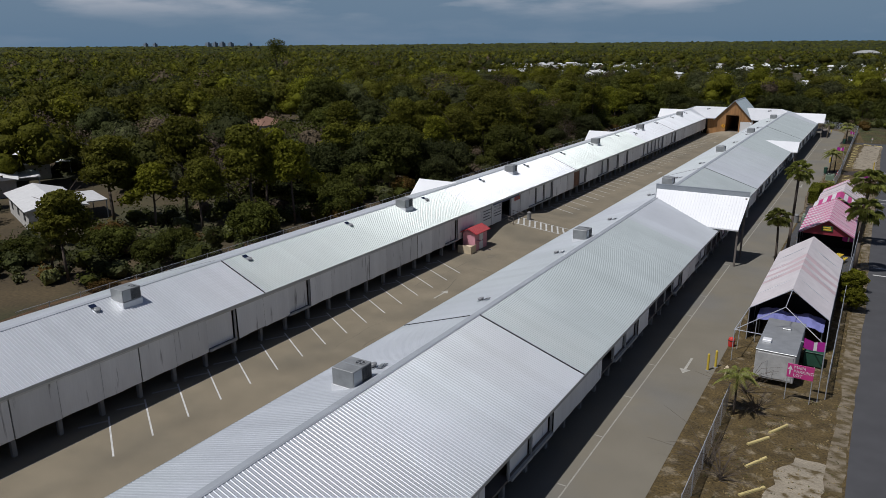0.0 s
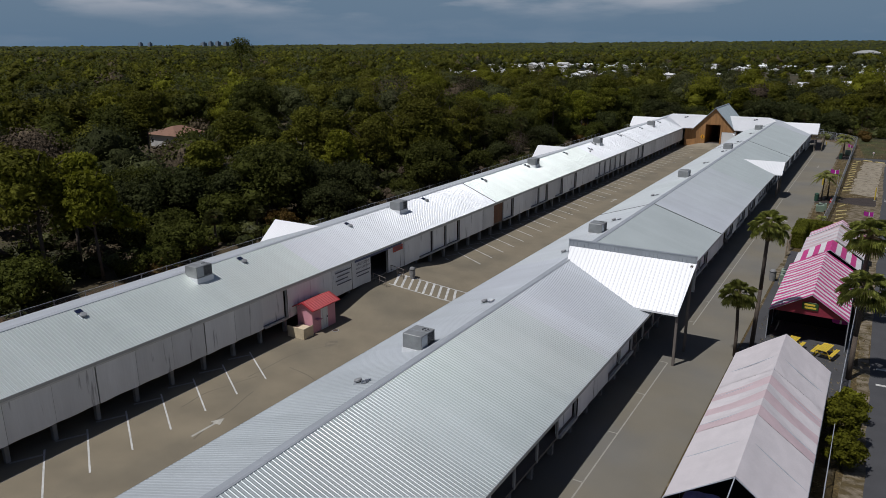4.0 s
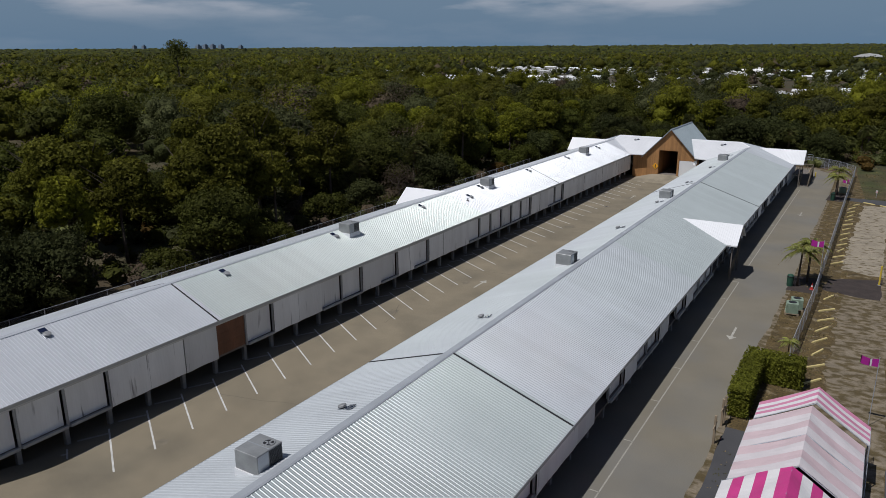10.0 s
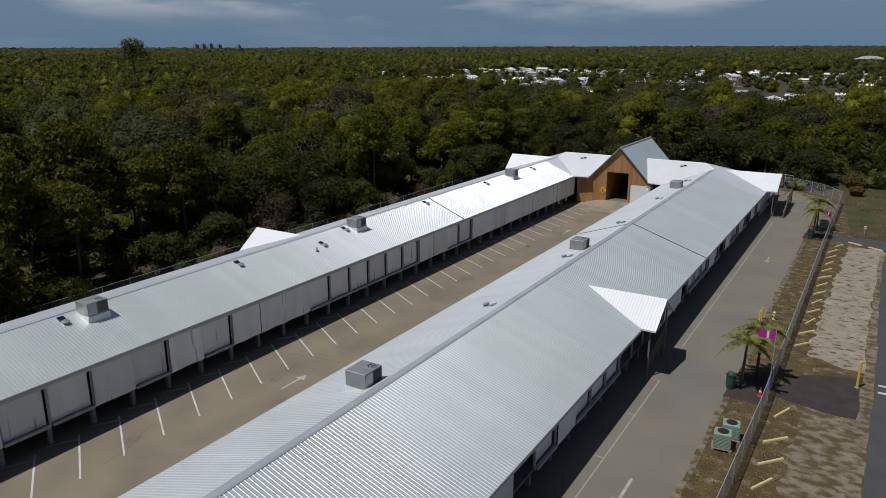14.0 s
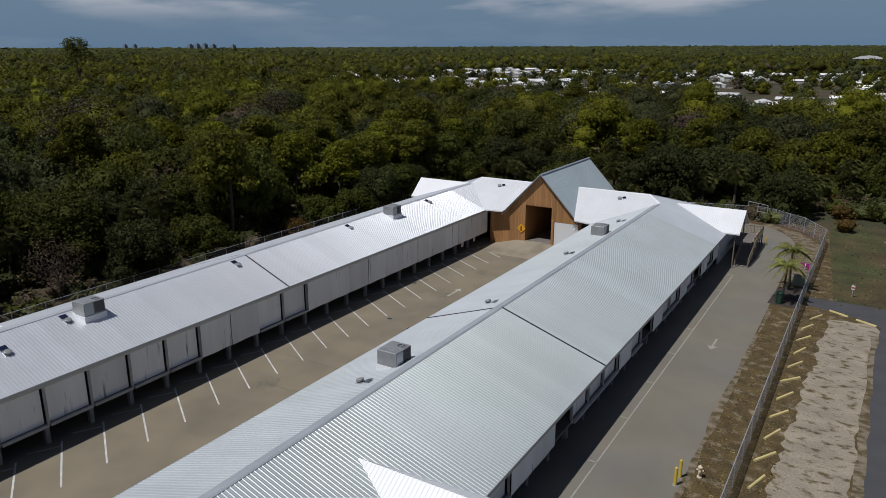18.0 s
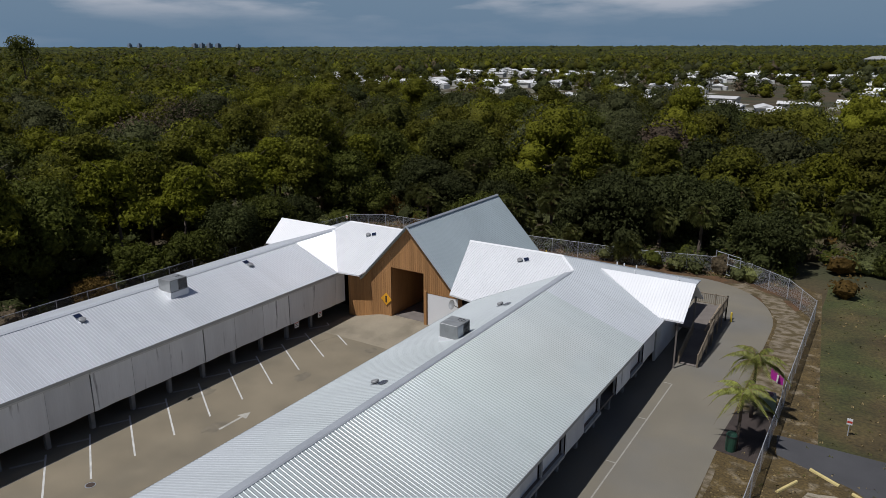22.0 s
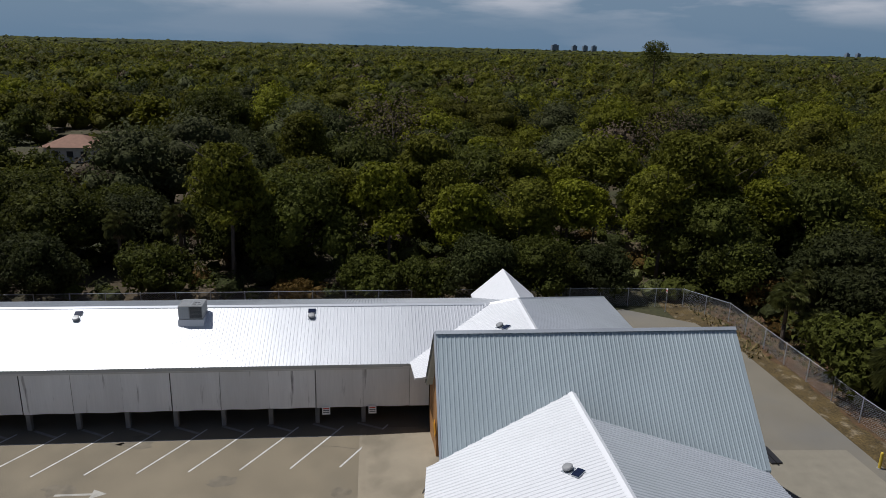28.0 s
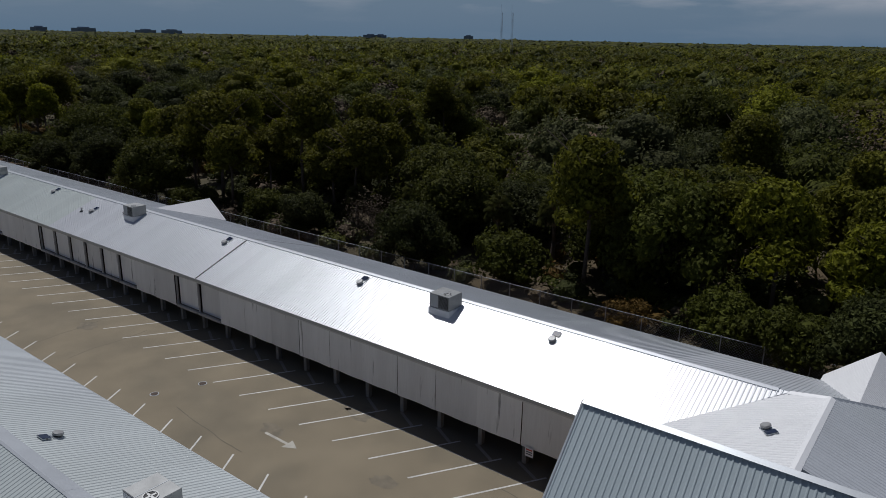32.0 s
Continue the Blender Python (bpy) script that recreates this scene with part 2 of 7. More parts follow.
def under(ob, parent):
    """Hang ob, which is given in world coordinates, under parent."""
    if parent is not None:
        ob.parent = parent
        ob.matrix_parent_inverse = Matrix.Translation(-BASE.get(parent, Vector((0, 0, 0))))
    BASE.setdefault(ob, Vector((0, 0, 0)))
    return ob


def mesh_of(name, verts, faces, mats, smooth=False, slots=None):
    me = bpy.data.meshes.new(name)
    me.from_pydata([tuple(v) for v in verts], [], [tuple(f) for f in faces])
    for m in mats if isinstance(mats, (list, tuple)) else [mats]:
        me.materials.append(m)
    if slots is not None:
        me.polygons.foreach_set("material_index", slots)
    if smooth:
        me.polygons.foreach_set("use_smooth", [True] * len(me.polygons))
    me.update()
    return me


class Shape:
    """Vertices and faces of one part, gathered piece by piece."""

    def __init__(self):
        self.v, self.f, self.s = [], [], []

    def add(self, verts, faces, slot=0):
        k = len(self.v)
        self.v += [tuple(p) for p in verts]
        self.f += [tuple(k + i for i in f) for f in faces]
        self.s += [slot] * len(faces)
        return self

    def box(self, x0, x1, y0, y1, z0, z1, bevel=0.0, slot=0, turn=None):
        if bevel <= 0:
            v = [(x, y, z) for z in (z0, z1) for y in (y0, y1) for x in (x0, x1)]
            f = [(0, 2, 3, 1), (4, 5, 7, 6), (0, 1, 5, 4), (2, 6, 7, 3), (0, 4, 6, 2), (1, 3, 7, 5)]
        else:
            b = min(bevel, (x1 - x0) / 2.2, (y1 - y0) / 2.2, (z1 - z0) / 2.2)
            v, idx = [], {}
            for a, x in enumerate((x0, x1)):
                for c, y in enumerate((y0, y1)):
                    for d, z in enumerate((z0, z1)):
                        sx, sy, sz = (1 if a == 0 else -1), (1 if c == 0 else -1), (1 if d == 0 else -1)
                        idx[a, c, d] = len(v)
                        v += [(x, y + sy * b, z + sz * b), (x + sx * b, y, z + sz * b), (x + sx * b, y + sy * b, z)]
            f = []
            for a in (0, 1):
                q = [idx[a, c, d] for c, d in ((0, 0), (1, 0), (1, 1), (0, 1))]
                f.append(q if a else q[::-1])
                q = [idx[c, a, d] + 1 for c, d in ((0, 0), (0, 1), (1, 1), (1, 0))]
                f.append(q if a else q[::-1])
                q = [idx[c, d, a] + 2 for c, d in ((0, 0), (1, 0), (1, 1), (0, 1))]
                f.append(q if a else q[::-1])
            for a in (0, 1):
                for c in (0, 1):
                    p, q = idx[a, c, 0], idx[a, c, 1]
                    f.append((p, q, q + 1, p + 1) if a == c else (p + 1, q + 1, q, p))
                    p, q = idx[a, 0, c], idx[a, 1, c]
                    f.append((p, p + 2, q + 2, q) if a == c else (q, q + 2, p + 2, p))
                    p, q = idx[0, a, c], idx[1, a, c]
                    f.append((p + 1, q + 1, q + 2, p + 2) if a == c else (p + 2, q + 2, q + 1, p + 1))
            for (a, c, d), k in idx.items():
                f.append((k, k + 1, k + 2) if (a + c + d) % 2 else (k + 2, k + 1, k))
        if turn is not None:
            v = [turn @ Vector(p) for p in v]
        return self.add(v, f, slot)

    def tube(self, a, b, r0, r1=None, sides=8, caps=True, slot=0):
        a, b = Vector(a), Vector(b)
        r1 = r0 if r1 is None else r1
        q = (b - a).to_track_quat("Z", "Y").to_matrix()
        ring = [Vector((math.cos(t), math.sin(t), 0)) for t in (2 * math.pi * k / sides for k in range(sides))]
        v = [a + q @ (p * r0) for p in ring] + [b + q @ (p * r1) for p in ring]
        f = [(k, (k + 1) % sides, sides + (k + 1) % sides, sides + k) for k in range(sides)]
        if caps:
            f += [tuple(range(sides))[::-1], tuple(range(sides, 2 * sides))]
        return self.add(v, f, slot)

    def disc_stack(self, x, y, rows, sides=12, slot=0):
        """A turned shape on a vertical axis: rows of (z, radius) from the bottom up."""
        v, f = [], []
        for z, r in rows:
            v += [(x + r * math.cos(2 * math.pi * k / sides), y + r * math.sin(2 * math.pi * k / sides), z) for k in range(sides)]
        for n in range(len(rows) - 1):
            for k in range(sides):
                a, b = n * sides + k, n * sides + (k + 1) % sides
                f.append((a, b, b + sides, a + sides))
        f += [tuple(range(sides))[::-1], tuple(range((len(rows) - 1) * sides, len(rows) * sides))]
        return self.add(v, f, slot)

    def slab(self, poly, drop=0.12, slot=0):
        """A flat polygon with a thickness straight down."""
        n = len(poly)
        v = [tuple(p) for p in poly] + [(p[0], p[1], p[2] - drop) for p in poly]
        f = [tuple(range(n)), tuple(range(n, 2 * n))[::-1]] + [(k, n + k, n + (k + 1) % n, (k + 1) % n) for k in range(n)]
        return self.add(v, f, slot)

    def moved(self, m):
        self.v = [tuple(m @ Vector(p)) for p in self.v]
        return self

    def mesh(self, name, mats, smooth=False):
        return mesh_of(name, self.v, self.f, mats, smooth, self.s if isinstance(mats, (list, tuple)) else None)


def part(name, shape, mats, parent=None, label="", smooth=False):
    ob = new(name, shape.mesh(name, mats, smooth))
    under(ob, parent)
    return tagged(ob, label)


def split_ribs(shape, name, mat, parent):
    """Each rib of a ribbed facet as a piece of its own under parent; gives back the flat sheet."""
    n = len(shape.f[0])
    for k in range(n, len(shape.v), 8):
        s = Shape()
        s.add(shape.v[k:k + 8], [(0, 1, 5, 4), (4, 5, 7, 6), (6, 7, 3, 2), (0, 4, 6, 2), (1, 3, 7, 5)])
        part(name, s, mat, parent)


def ribbed(poly, way, spacing=0.225, height=0.036, phase=0.0):
    """A convex roof facet with raised ribs that run along way (down the slope)."""
    pts = [Vector(p) for p in poly]
    nrm = (pts[1] - pts[0]).cross(pts[2] - pts[0]).normalized()
    if nrm.z < 0:
        pts.reverse()
        nrm = -nrm
    u = Vector(way)
    u = (u - nrm * u.dot(nrm)).normalized()
    w = nrm.cross(u)
    o = Vector((0, 0, 0))
    flat = [((p - o).dot(u), (p - o).dot(w)) for p in pts]
    lift = (pts[0] - o).dot(nrm)
    sh = Shape()
    sh.add(pts, [tuple(range(len(pts)))])
    lo, hi = min(q[1] for q in flat), max(q[1] for q in flat)

    def span(c):
        hits = []
        for (a, b), (d, e) in zip(flat, flat[1:] + flat[:1]):
            if (b - c) * (e - c) < 0:
                hits.append(a + (d - a) * (c - b) / (e - b))
        return (min(hits), max(hits)) if len(hits) > 1 else None

    c = math.ceil((lo - phase) / spacing) * spacing + phase
    while c < hi:
        s0, s1 = span(c - 0.05), span(c + 0.05)
        if s0 and s1 and s0[1] - s0[0] > 0.05 and s1[1] - s1[0] > 0.05:
            v = []
            for (a, b), off in ((s0, -0.05), (s1, 0.05)):
                for e in (a, b):
                    v.append(o + u * e + w * (c + off) + nrm * lift)
            for (a, b), off in ((s0, -0.017), (s1, 0.017)):
                for e in (a, b):
                    v.append(o + u * e + w * (c + off) + nrm * (lift + height))
            sh.add(v, [(0, 1, 5, 4), (4, 5, 7, 6), (6, 7, 3, 2), (0, 4, 6, 2), (1, 3, 7, 5)])
        c += spacing
    return sh

# ---- ground ----
M_CRACK = material("sealed_crack", (0.125, 0.11, 0.082), 0.9)
M_STAIN = material("oil_stained_asphalt", (0.150, 0.130, 0.095), 0.85, spread=0.2, scale=2.0, second=(0.18, 0.154, 0.11), second_scale=1.5)
ground_s = Shape()
G_FAR = 4200.0
ground_s.add([(-G_FAR, -G_FAR, -0.03), (G_FAR, -G_FAR, -0.03), (G_FAR, G_FAR, -0.03), (-G_FAR, G_FAR, -0.03)], [(0, 1, 2, 3)])
ground = part("ground", ground_s, M_EARTH)
tagged(ground, "brown leaf-littered earth with patches of low green", "ground", kind="structure")


def sheet(name, pts, z, mat, label, category):
    s = Shape()
    s.add([(x, y, z) for x, y in pts], [tuple(range(len(pts)))])
    if name != "turf":
        n = len(pts)
        s.add([(x, y, z) for x, y in pts] + [(x, y, z - 0.25) for x, y in pts], [((k + 1) % n, k, n + k, n + (k + 1) % n) for k in range(n)])
    return tagged(part(name, s, mat), label, category, kind="structure")


courtyard = sheet("pavement_courtyard", [(-46, -40), (-22, -40), (-22, 212), (-46, 212)], 0.0, M_ASPHALT,
                  "sun-bleached tan asphalt parking court between two long buildings", "pavement")
loop = []
for k in range(0, 13):
    a = radians(k * 7.5)
    loop.append((-16.5 + 9.0 * math.cos(a), 226.5 + 12.3 * math.sin(a)))
driveway = sheet("driveway", [(-16.5, -40), (-8.2, -40), (-7.9, 100), (-7.4, 150), (-7.3, 200)] + loop +
                 [(-23.5, 237.9), (-31, 236.6), (-52, 236.6), (-57.8, 235.4), (-61.5, 230), (-60.5, 224), (-16.5, 224)], 0.003, M_DRIVE,
                 "grey worn asphalt driveway along the market hall", "driveway")
road = sheet("road", [(1.2, -300), (9.5, -300), (9.5, 207.5), (2.3, 208.1), (-4.5, 208.1), (-4.2, 205.6), (-0.2, 204.1), (1.9, 202.4), (1.3, 193), (1.3, 150)], -0.004, M_ROAD,
             "dark asphalt road with white markings beside the sandy verge", "road")
turf = sheet("turf", [(-8.4, -40), (1.3, -40), (1.4, 204), (-2, 206), (-4.7, 240), (-9, 243), (-64, 243), (-64, 234), (-9, 234), (-8, 180)], -0.012, M_GRASS,
             "dry patchy brown turf with bare sandy spots", "grass")


def ragged(pts, step=0.7, amp=0.45, seed=1):
    """The outline with an uneven, trampled edge."""
    q, got = random.Random(seed), []
    for (x0, y0), (x1, y1) in zip(pts, pts[1:] + pts[:1]):
        n = max(1, int(math.hypot(x1 - x0, y1 - y0) / step))
        wander = 0.0
        for k in range(n):
            wander = 0.7 * wander + q.uniform(-amp, amp) * 0.7
            got.append((x0 + (x1 - x0) * k / n + (wander if abs(y1 - y0) > abs(x1 - x0) else 0), y0 + (y1 - y0) * k / n + (0 if abs(y1 - y0) > abs(x1 - x0) else wander)))
    return got


sand = sheet("sand_verge", ragged([(-3.0, 118), (1.0, 118), (1.0, 154), (-2.6, 154.5)], seed=1), -0.006, M_SANDGRASS, "pale sand strip half covered by thin dry turf", "sand")
sand2 = sheet("sand_verge", ragged([(-3.0, 163), (1.0, 162), (1.5, 203), (-2.4, 202.4)], seed=2), -0.006, M_SAND, "pale trampled sand strip with dry tufts", "sand")
edge_w = sheet("sand_edge", ragged([(-8.0, 108), (-7.55, 108), (-7.1, 150), (-6.95, 202), (-7.35, 202), (-7.5, 150)], 1.1, 0.14, 21), 0.0045, M_SANDGRASS, "pale sandy edge of the driveway", "sand")
edge_e = sheet("sand_edge", ragged([(0.3, 40), (1.25, 40), (1.3, 150), (1.75, 200), (1.3, 200), (0.6, 150)], 1.3, 0.16, 22), -0.0025, M_SANDGRASS, "pale sandy edge of the road", "sand")
loop_edge = sheet("sand_edge", ragged([(-7.3, 206), (-5.1, 206), (-4.9, 230), (-7.8, 236), (-11.8, 239.4), (-13.5, 238.2), (-9.6, 235.2), (-7.5, 229.5), (-7.0, 222)], 0.8, 0.15, 23), -0.0055, M_SANDGRASS, "pale sandy strip between drive and fence", "sand")
sand3 = sheet("sand_verge", ragged([(-2.2, -40), (0.5, -40), (0.5, 43), (-1.6, 43), (-2.6, 38)], seed=3), -0.006, M_SAND, "pale trampled sand strip with dry tufts", "sand")
M_MULCH = material("dark_mulch", (0.04, 0.03, 0.026), 0.95, 0.0, 0.3, 0.3, 1.0, 20.0, bump=0.7, bump_scale=30)
mulch = sheet("mulch_path", ragged([(-4.4, 154.6), (1.1, 153.6), (1.2, 161.5), (-4.2, 158.5)], amp=0.3, seed=4), -0.004, M_MULCH, "dark mulch crossing between the sand strips", "mulch")
meadow = sheet("meadow", [(-4.3, 206.5), (60, 206.5), (60, 247), (-4.3, 244)], -0.016,
               material("olive_brown_meadow", (0.066, 0.048, 0.018), 0.95, 0.0, 0.4, 0.45, 0.3, 4.0, bump=0.8, bump_scale=9, relief=0.06, second=(0.048, 0.055, 0.014), second_scale=0.12, second_edge=(0.4, 0.6)),
               "rough olive-brown meadow beyond the chain-link fence", "meadow")


litter = sheet("leaf_litter", ragged([(-62, 238.2), (-26, 239.0), (-14, 238.2), (-6.5, 232), (-5.4, 236), (-8, 243.4), (-62, 243.4)], amp=0.5, seed=9), -0.008,
               material("rusty_leaf_litter", (0.098, 0.052, 0.022), 0.95, 0.0, 0.35, 0.4, 0.8, 6.0, bump=0.8, bump_scale=14, relief=0.05, second=(0.05, 0.04, 0.02), second_scale=0.7),
               "rusty brown leaf litter along the back fence", "leaf litter")


litter_w = sheet("leaf_litter", ragged([(-67, -20), (-56, -20), (-56, 62), (-57, 120), (-57, 222), (-60.5, 222), (-62, 120), (-66, 62)], amp=0.6, seed=10), -0.014,
                 bpy.data.materials["rusty_leaf_litter"], "rusty brown leaf litter and dry weeds behind the west hall", "leaf litter")


def strip(x0, y0, x1, y1, w, z=0.004):
    d = Vector((x1 - x0, y1 - y0, 0)).normalized()
    n = Vector((-d.y, d.x, 0)) * w / 2
    a, b = Vector((x0, y0, z)), Vector((x1, y1, z))
    s = Shape()
    s.slab([a - n, b - n, b + n, a + n], 0.003)
    return s


def stall_line(y):
    part("stall_line", strip(-36.72, y, -41.35, y + 2.85, 0.11, 0.006), M_LINE, courtyard)
    # the fainter paint of this strip stands for the eave's shade over it
    part("worn_line", strip(-41.7, y + 0.9, -40.85, y + 2.5, 0.2, 0.006), M_FAINT, courtyard)


for k in range(-2, 14):
    stall_line(27.6 + 2.8 * k)
for k in range(-10, 30):
    stall_line(122.75 + 2.82 * k)
for k in range(25):
    part("stall_line", strip(-32.35, 134.0 + 2.95 * k, -27.8, 136.8 + 2.95 * k, 0.11, 0.006), M_LINE, courtyard)
part("paving_seam", strip(-40.15, -30, -40.15, 76, 0.1, 0.004), M_FAINT, courtyard)
part("paving_seam", strip(-40.15, 97, -40.15, 209, 0.1, 0.004), M_FAINT, courtyard)


# the asphalt ramp up to the west hall's entrance, with its hatched crossing
def ramp_z(x, y):
    along = max(0.0, min(1.0, (y - 75.6) / 7.2, (97.0 - y) / 8.5))
    along = along * along * (3 - 2 * along)
    return 1.22 * along * max(0.0, min(1.0, (-34.0 - x) / 7.4))


def ramp_sheet(points, lift):
    s = Shape()
    n = len(points) // 2
    s.add([(x, y, ramp_z(x, y) + lift) for x, y in points], [(k, k + 1, n + k + 1, n + k) for k in range(n - 1)])
    return s


def on_ramp(x, y):
    """Where a mark that would lie at (x, y) on the level falls on the ramp."""
    z = 0.0
    for _ in range(30):
        z = 0.5 * z + 0.5 * ramp_z(x + 1.67 * z, y - 1.04 * z)
    return x + 1.67 * z, y - 1.04 * z


rs = Shape()
nx, ny = 24, 48
rs.add([(-41.9 + 8.2 * i / nx, 75.0 + 22.4 * j / ny, ramp_z(-41.9 + 8.2 * i / nx, 75.0 + 22.4 * j / ny) + 0.0015) for i in range(nx + 1) for j in range(ny + 1)],
       [(i * (ny + 1) + j, (i + 1) * (ny + 1) + j, (i + 1) * (ny + 1) + j + 1, i * (ny + 1) + j + 1) for i in range(nx) for j in range(ny)])
ramp = tagged(part("ramp", rs, M_ASPHALT), "tan asphalt ramp rising to the west hall's entrance", "ramp", kind="structure")


def eased(f):
    f = max(0.0, min(1.0, f))
    return f * f * (3 - 2 * f)


def apron_z(x, y):
    return 0.88 * eased((y - 205.6) / 4.4) * eased((x + 41.0) / 4.6)


ap = Shape()
nx, ny = 22, 14
ap.add([(-41.0 + 11.8 * i / nx, 205.6 + 5.6 * j / ny, apron_z(-41.0 + 11.8 * i / nx, 205.6 + 5.6 * j / ny) + 0.0018) for i in range(nx + 1) for j in range(ny + 1)],
       [(i * (ny + 1) + j, (i + 1) * (ny + 1) + j, (i + 1) * (ny + 1) + j + 1, i * (ny + 1) + j + 1) for i in range(nx) for j in range(ny)])
apron = tagged(part("ramp", ap, M_APRON), "pale worn concrete apron rising to the entrance hall", "ramp", kind="structure")


def ramp_line(name, x0, y0, x1, y1, w):
    d = Vector((x1 - x0, y1 - y0)).normalized()
    n = Vector((-d.y, d.x)) * w / 2
    n = n if d.x > 0 else n
    left, right = [], []
    for k in range(13):
        p = Vector((x0 + (x1 - x0) * k / 12, y0 + (y1 - y0) * k / 12))
        right.append(on_ramp(*(p - n)))
        left.append(on_ramp(*(p + n)))
    part(name, ramp_sheet(right + left, 0.008), M_LINE, ramp)


for y0, x0 in ((85.2, -41.6), (88.2, -42.2)):
    ramp_line("crossing_edge", x0, y0, -32.2, y0, 0.13)
for k in range(9):
    x = -40.9 + 0.97 * k
    ramp_line("crossing_bar", x, 85.28, x - 1.48, 88.12, 0.26)


def arrow(owner, x, y, flip=1, length=2.7, z=0.006, mat=None):
    s = Shape()
    s.slab([(x - 0.09, y, z), (x + 0.09, y, z), (x + 0.09, y + flip * (length - 0.8), z), (x - 0.09, y + flip * (length - 0.8), z)][::flip], 0.003)
    s.slab([(x - 0.42, y + flip * (length - 0.8), z), (x + 0.42, y + flip * (length - 0.8), z), (x, y + flip * length, z)][::flip], 0.003)
    part("lane_arrow", s, mat or M_ARROW, owner)


for y in (55.7, 137.0, 189.6):
    arrow(courtyard, -34.9, y)
for y in (54.3, 139.3):
    arrow(driveway, -10.0, y, -1, 3.1, 0.009)
arrow(driveway, -9.9, 192.3, -1, 2.6, 0.009, M_FAINT)
for y0, y1 in ((-20, 82), (91, 152.7), (159.6, 211.7)):
    part("edge_line", strip(-12.15, y0, -12.05, y1, 0.09, 0.009), M_FAINT, driveway)
    y = y1
    while y > y0 and y > 20:
        part("bay_tick", strip(-12.65, y, -12.1, y, 0.09, 0.009), M_FAINT, driveway)
        y -= 6.1
for y in (159.0, 160.3, 86.0, 89.0, 128, 131):
    part("road_bar", strip(1.75, y, 5.2, y, 0.3, 0.001), M_LINE, road)

# cracks and seams worn into the court
cq = random.Random(17)
for k in range(22):
    x, y = cq.uniform(-39.5, -30), cq.uniform(20, 205)
    a = cq.choice((1.57, 1.5, 0.2, 0.0, 1.65)) + cq.uniform(-0.15, 0.15)
    pts = []
    for _ in range(cq.randrange(8, 22)):
        pts.append((x, y))
        a += cq.uniform(-0.3, 0.3) * 0.5
        x, y = x + 0.45 * math.cos(a), y + 0.45 * math.sin(a)
    if not all(-40 < p[0] < -28 and not 75 < p[1] < 98 for p in pts):
        continue
    s = Shape()
    n = len(pts)
    s.add([(p[0] - 0.035 * (k % 2), p[1] - 0.03, 0.0025) for p in pts] + [(p[0] + 0.035, p[1] + 0.03, 0.0025) for p in pts], [(j, j + 1, n + j + 1, n + j) for j in range(n - 1)])
    part("crack", s, M_CRACK, courtyard)
for k in range(14):
    x, y, r = cq.uniform(-40, -31), cq.uniform(25, 205), cq.uniform(0.25, 0.8)
    if 74 < y < 99:
        continue
    s = Shape()
    s.add([(x + r * cq.uniform(0.6, 1.3) * math.cos(j * 0.45), y + 1.5 * r * cq.uniform(0.6, 1.3) * math.sin(j * 0.45), 0.0022) for j in range(14)], [tuple(range(14))])
    part("oil_stain", s, M_STAIN, courtyard)

# ---- the long market halls ----
S = 0.3355
M_RIDGE = material("dull_grey_flashing", (0.37, 0.395, 0.425), 0.5, 0.2, 0.1, 0.04, 0.5, 14.0)
M_ROOF_PALE = material("pale_coated_roof_metal", (0.68, 0.70, 0.725), 0.36, 0.42, 0.05, 0.03, 0.25, 12.0, by_object=0.03, specular=0.9)
M_ROOF_CROSS = material("off_white_roof_metal", (0.70, 0.71, 0.725), 0.42, 0.06, 0.05, 0.03, 0.3, 12.0, by_object=0.02)
M_ROOF_TEAL = material("blue_grey_roof_metal", (0.405, 0.468, 0.49), 0.42, 0.22, 0.06, 0.03, 0.25, 12.0, by_object=0.03, specular=0.35)
Y0, Y1 = -26.0, 208.9
R_RIDGE, R_E, R_W, L_RIDGE, L_E, L_W = (-21.2, 6.40), (-13.6, 3.85), (-27.3, 4.353), (-46.2, 6.42), (-41.1, 4.35), (-54.8, 3.72)
HALL_E = thing("market_hall", (-21, 90, 0), "long single-storey market hall with ribbed grey metal roof, raised deck", "building", "market halls")
HALL_W = thing("market_hall", (-48, 90, 0), "long market hall with pale ribbed roof and vinyl-curtained stall fronts", "building", "market halls")
SEAMS = (39.5, 109.5, 174.1)


def panel_mesh(name, top, low, mat, width=0.9, foot=0.044, rise=0.022):
    """One ribbed sheet from the ridge (x, z) to the eave."""
    (x0, z0), (x1, z1) = top, low
    d = Vector((x1 - x0, 0, z1 - z0)).normalized()
    up = Vector((-d.z, 0, d.x)) if d.x > 0 else Vector((d.z, 0, -d.x))
    prof = [(0, 0.0)]
    for c in (0.1125, 0.3375, 0.5625, 0.7875):
        prof += [(c - foot, 0.0), (c - 0.017, rise), (c + 0.017, rise), (c + foot, 0.0)]
    prof.append((width, 0.0))
    a, b = Vector((x0, 0, z0)), Vector((x1, 0, z1))
    v = [a + up * h + Vector((0, y, 0)) for y, h in prof] + [b + up * h + Vector((0, y, 0)) for y, h in prof]
    n = len(prof)
    f = [(k, n + k, n + k + 1, k + 1) if d.x > 0 else (k, k + 1, n + k + 1, n + k) for k in range(n - 1)]
    return mesh_of(name, v, f, mat)


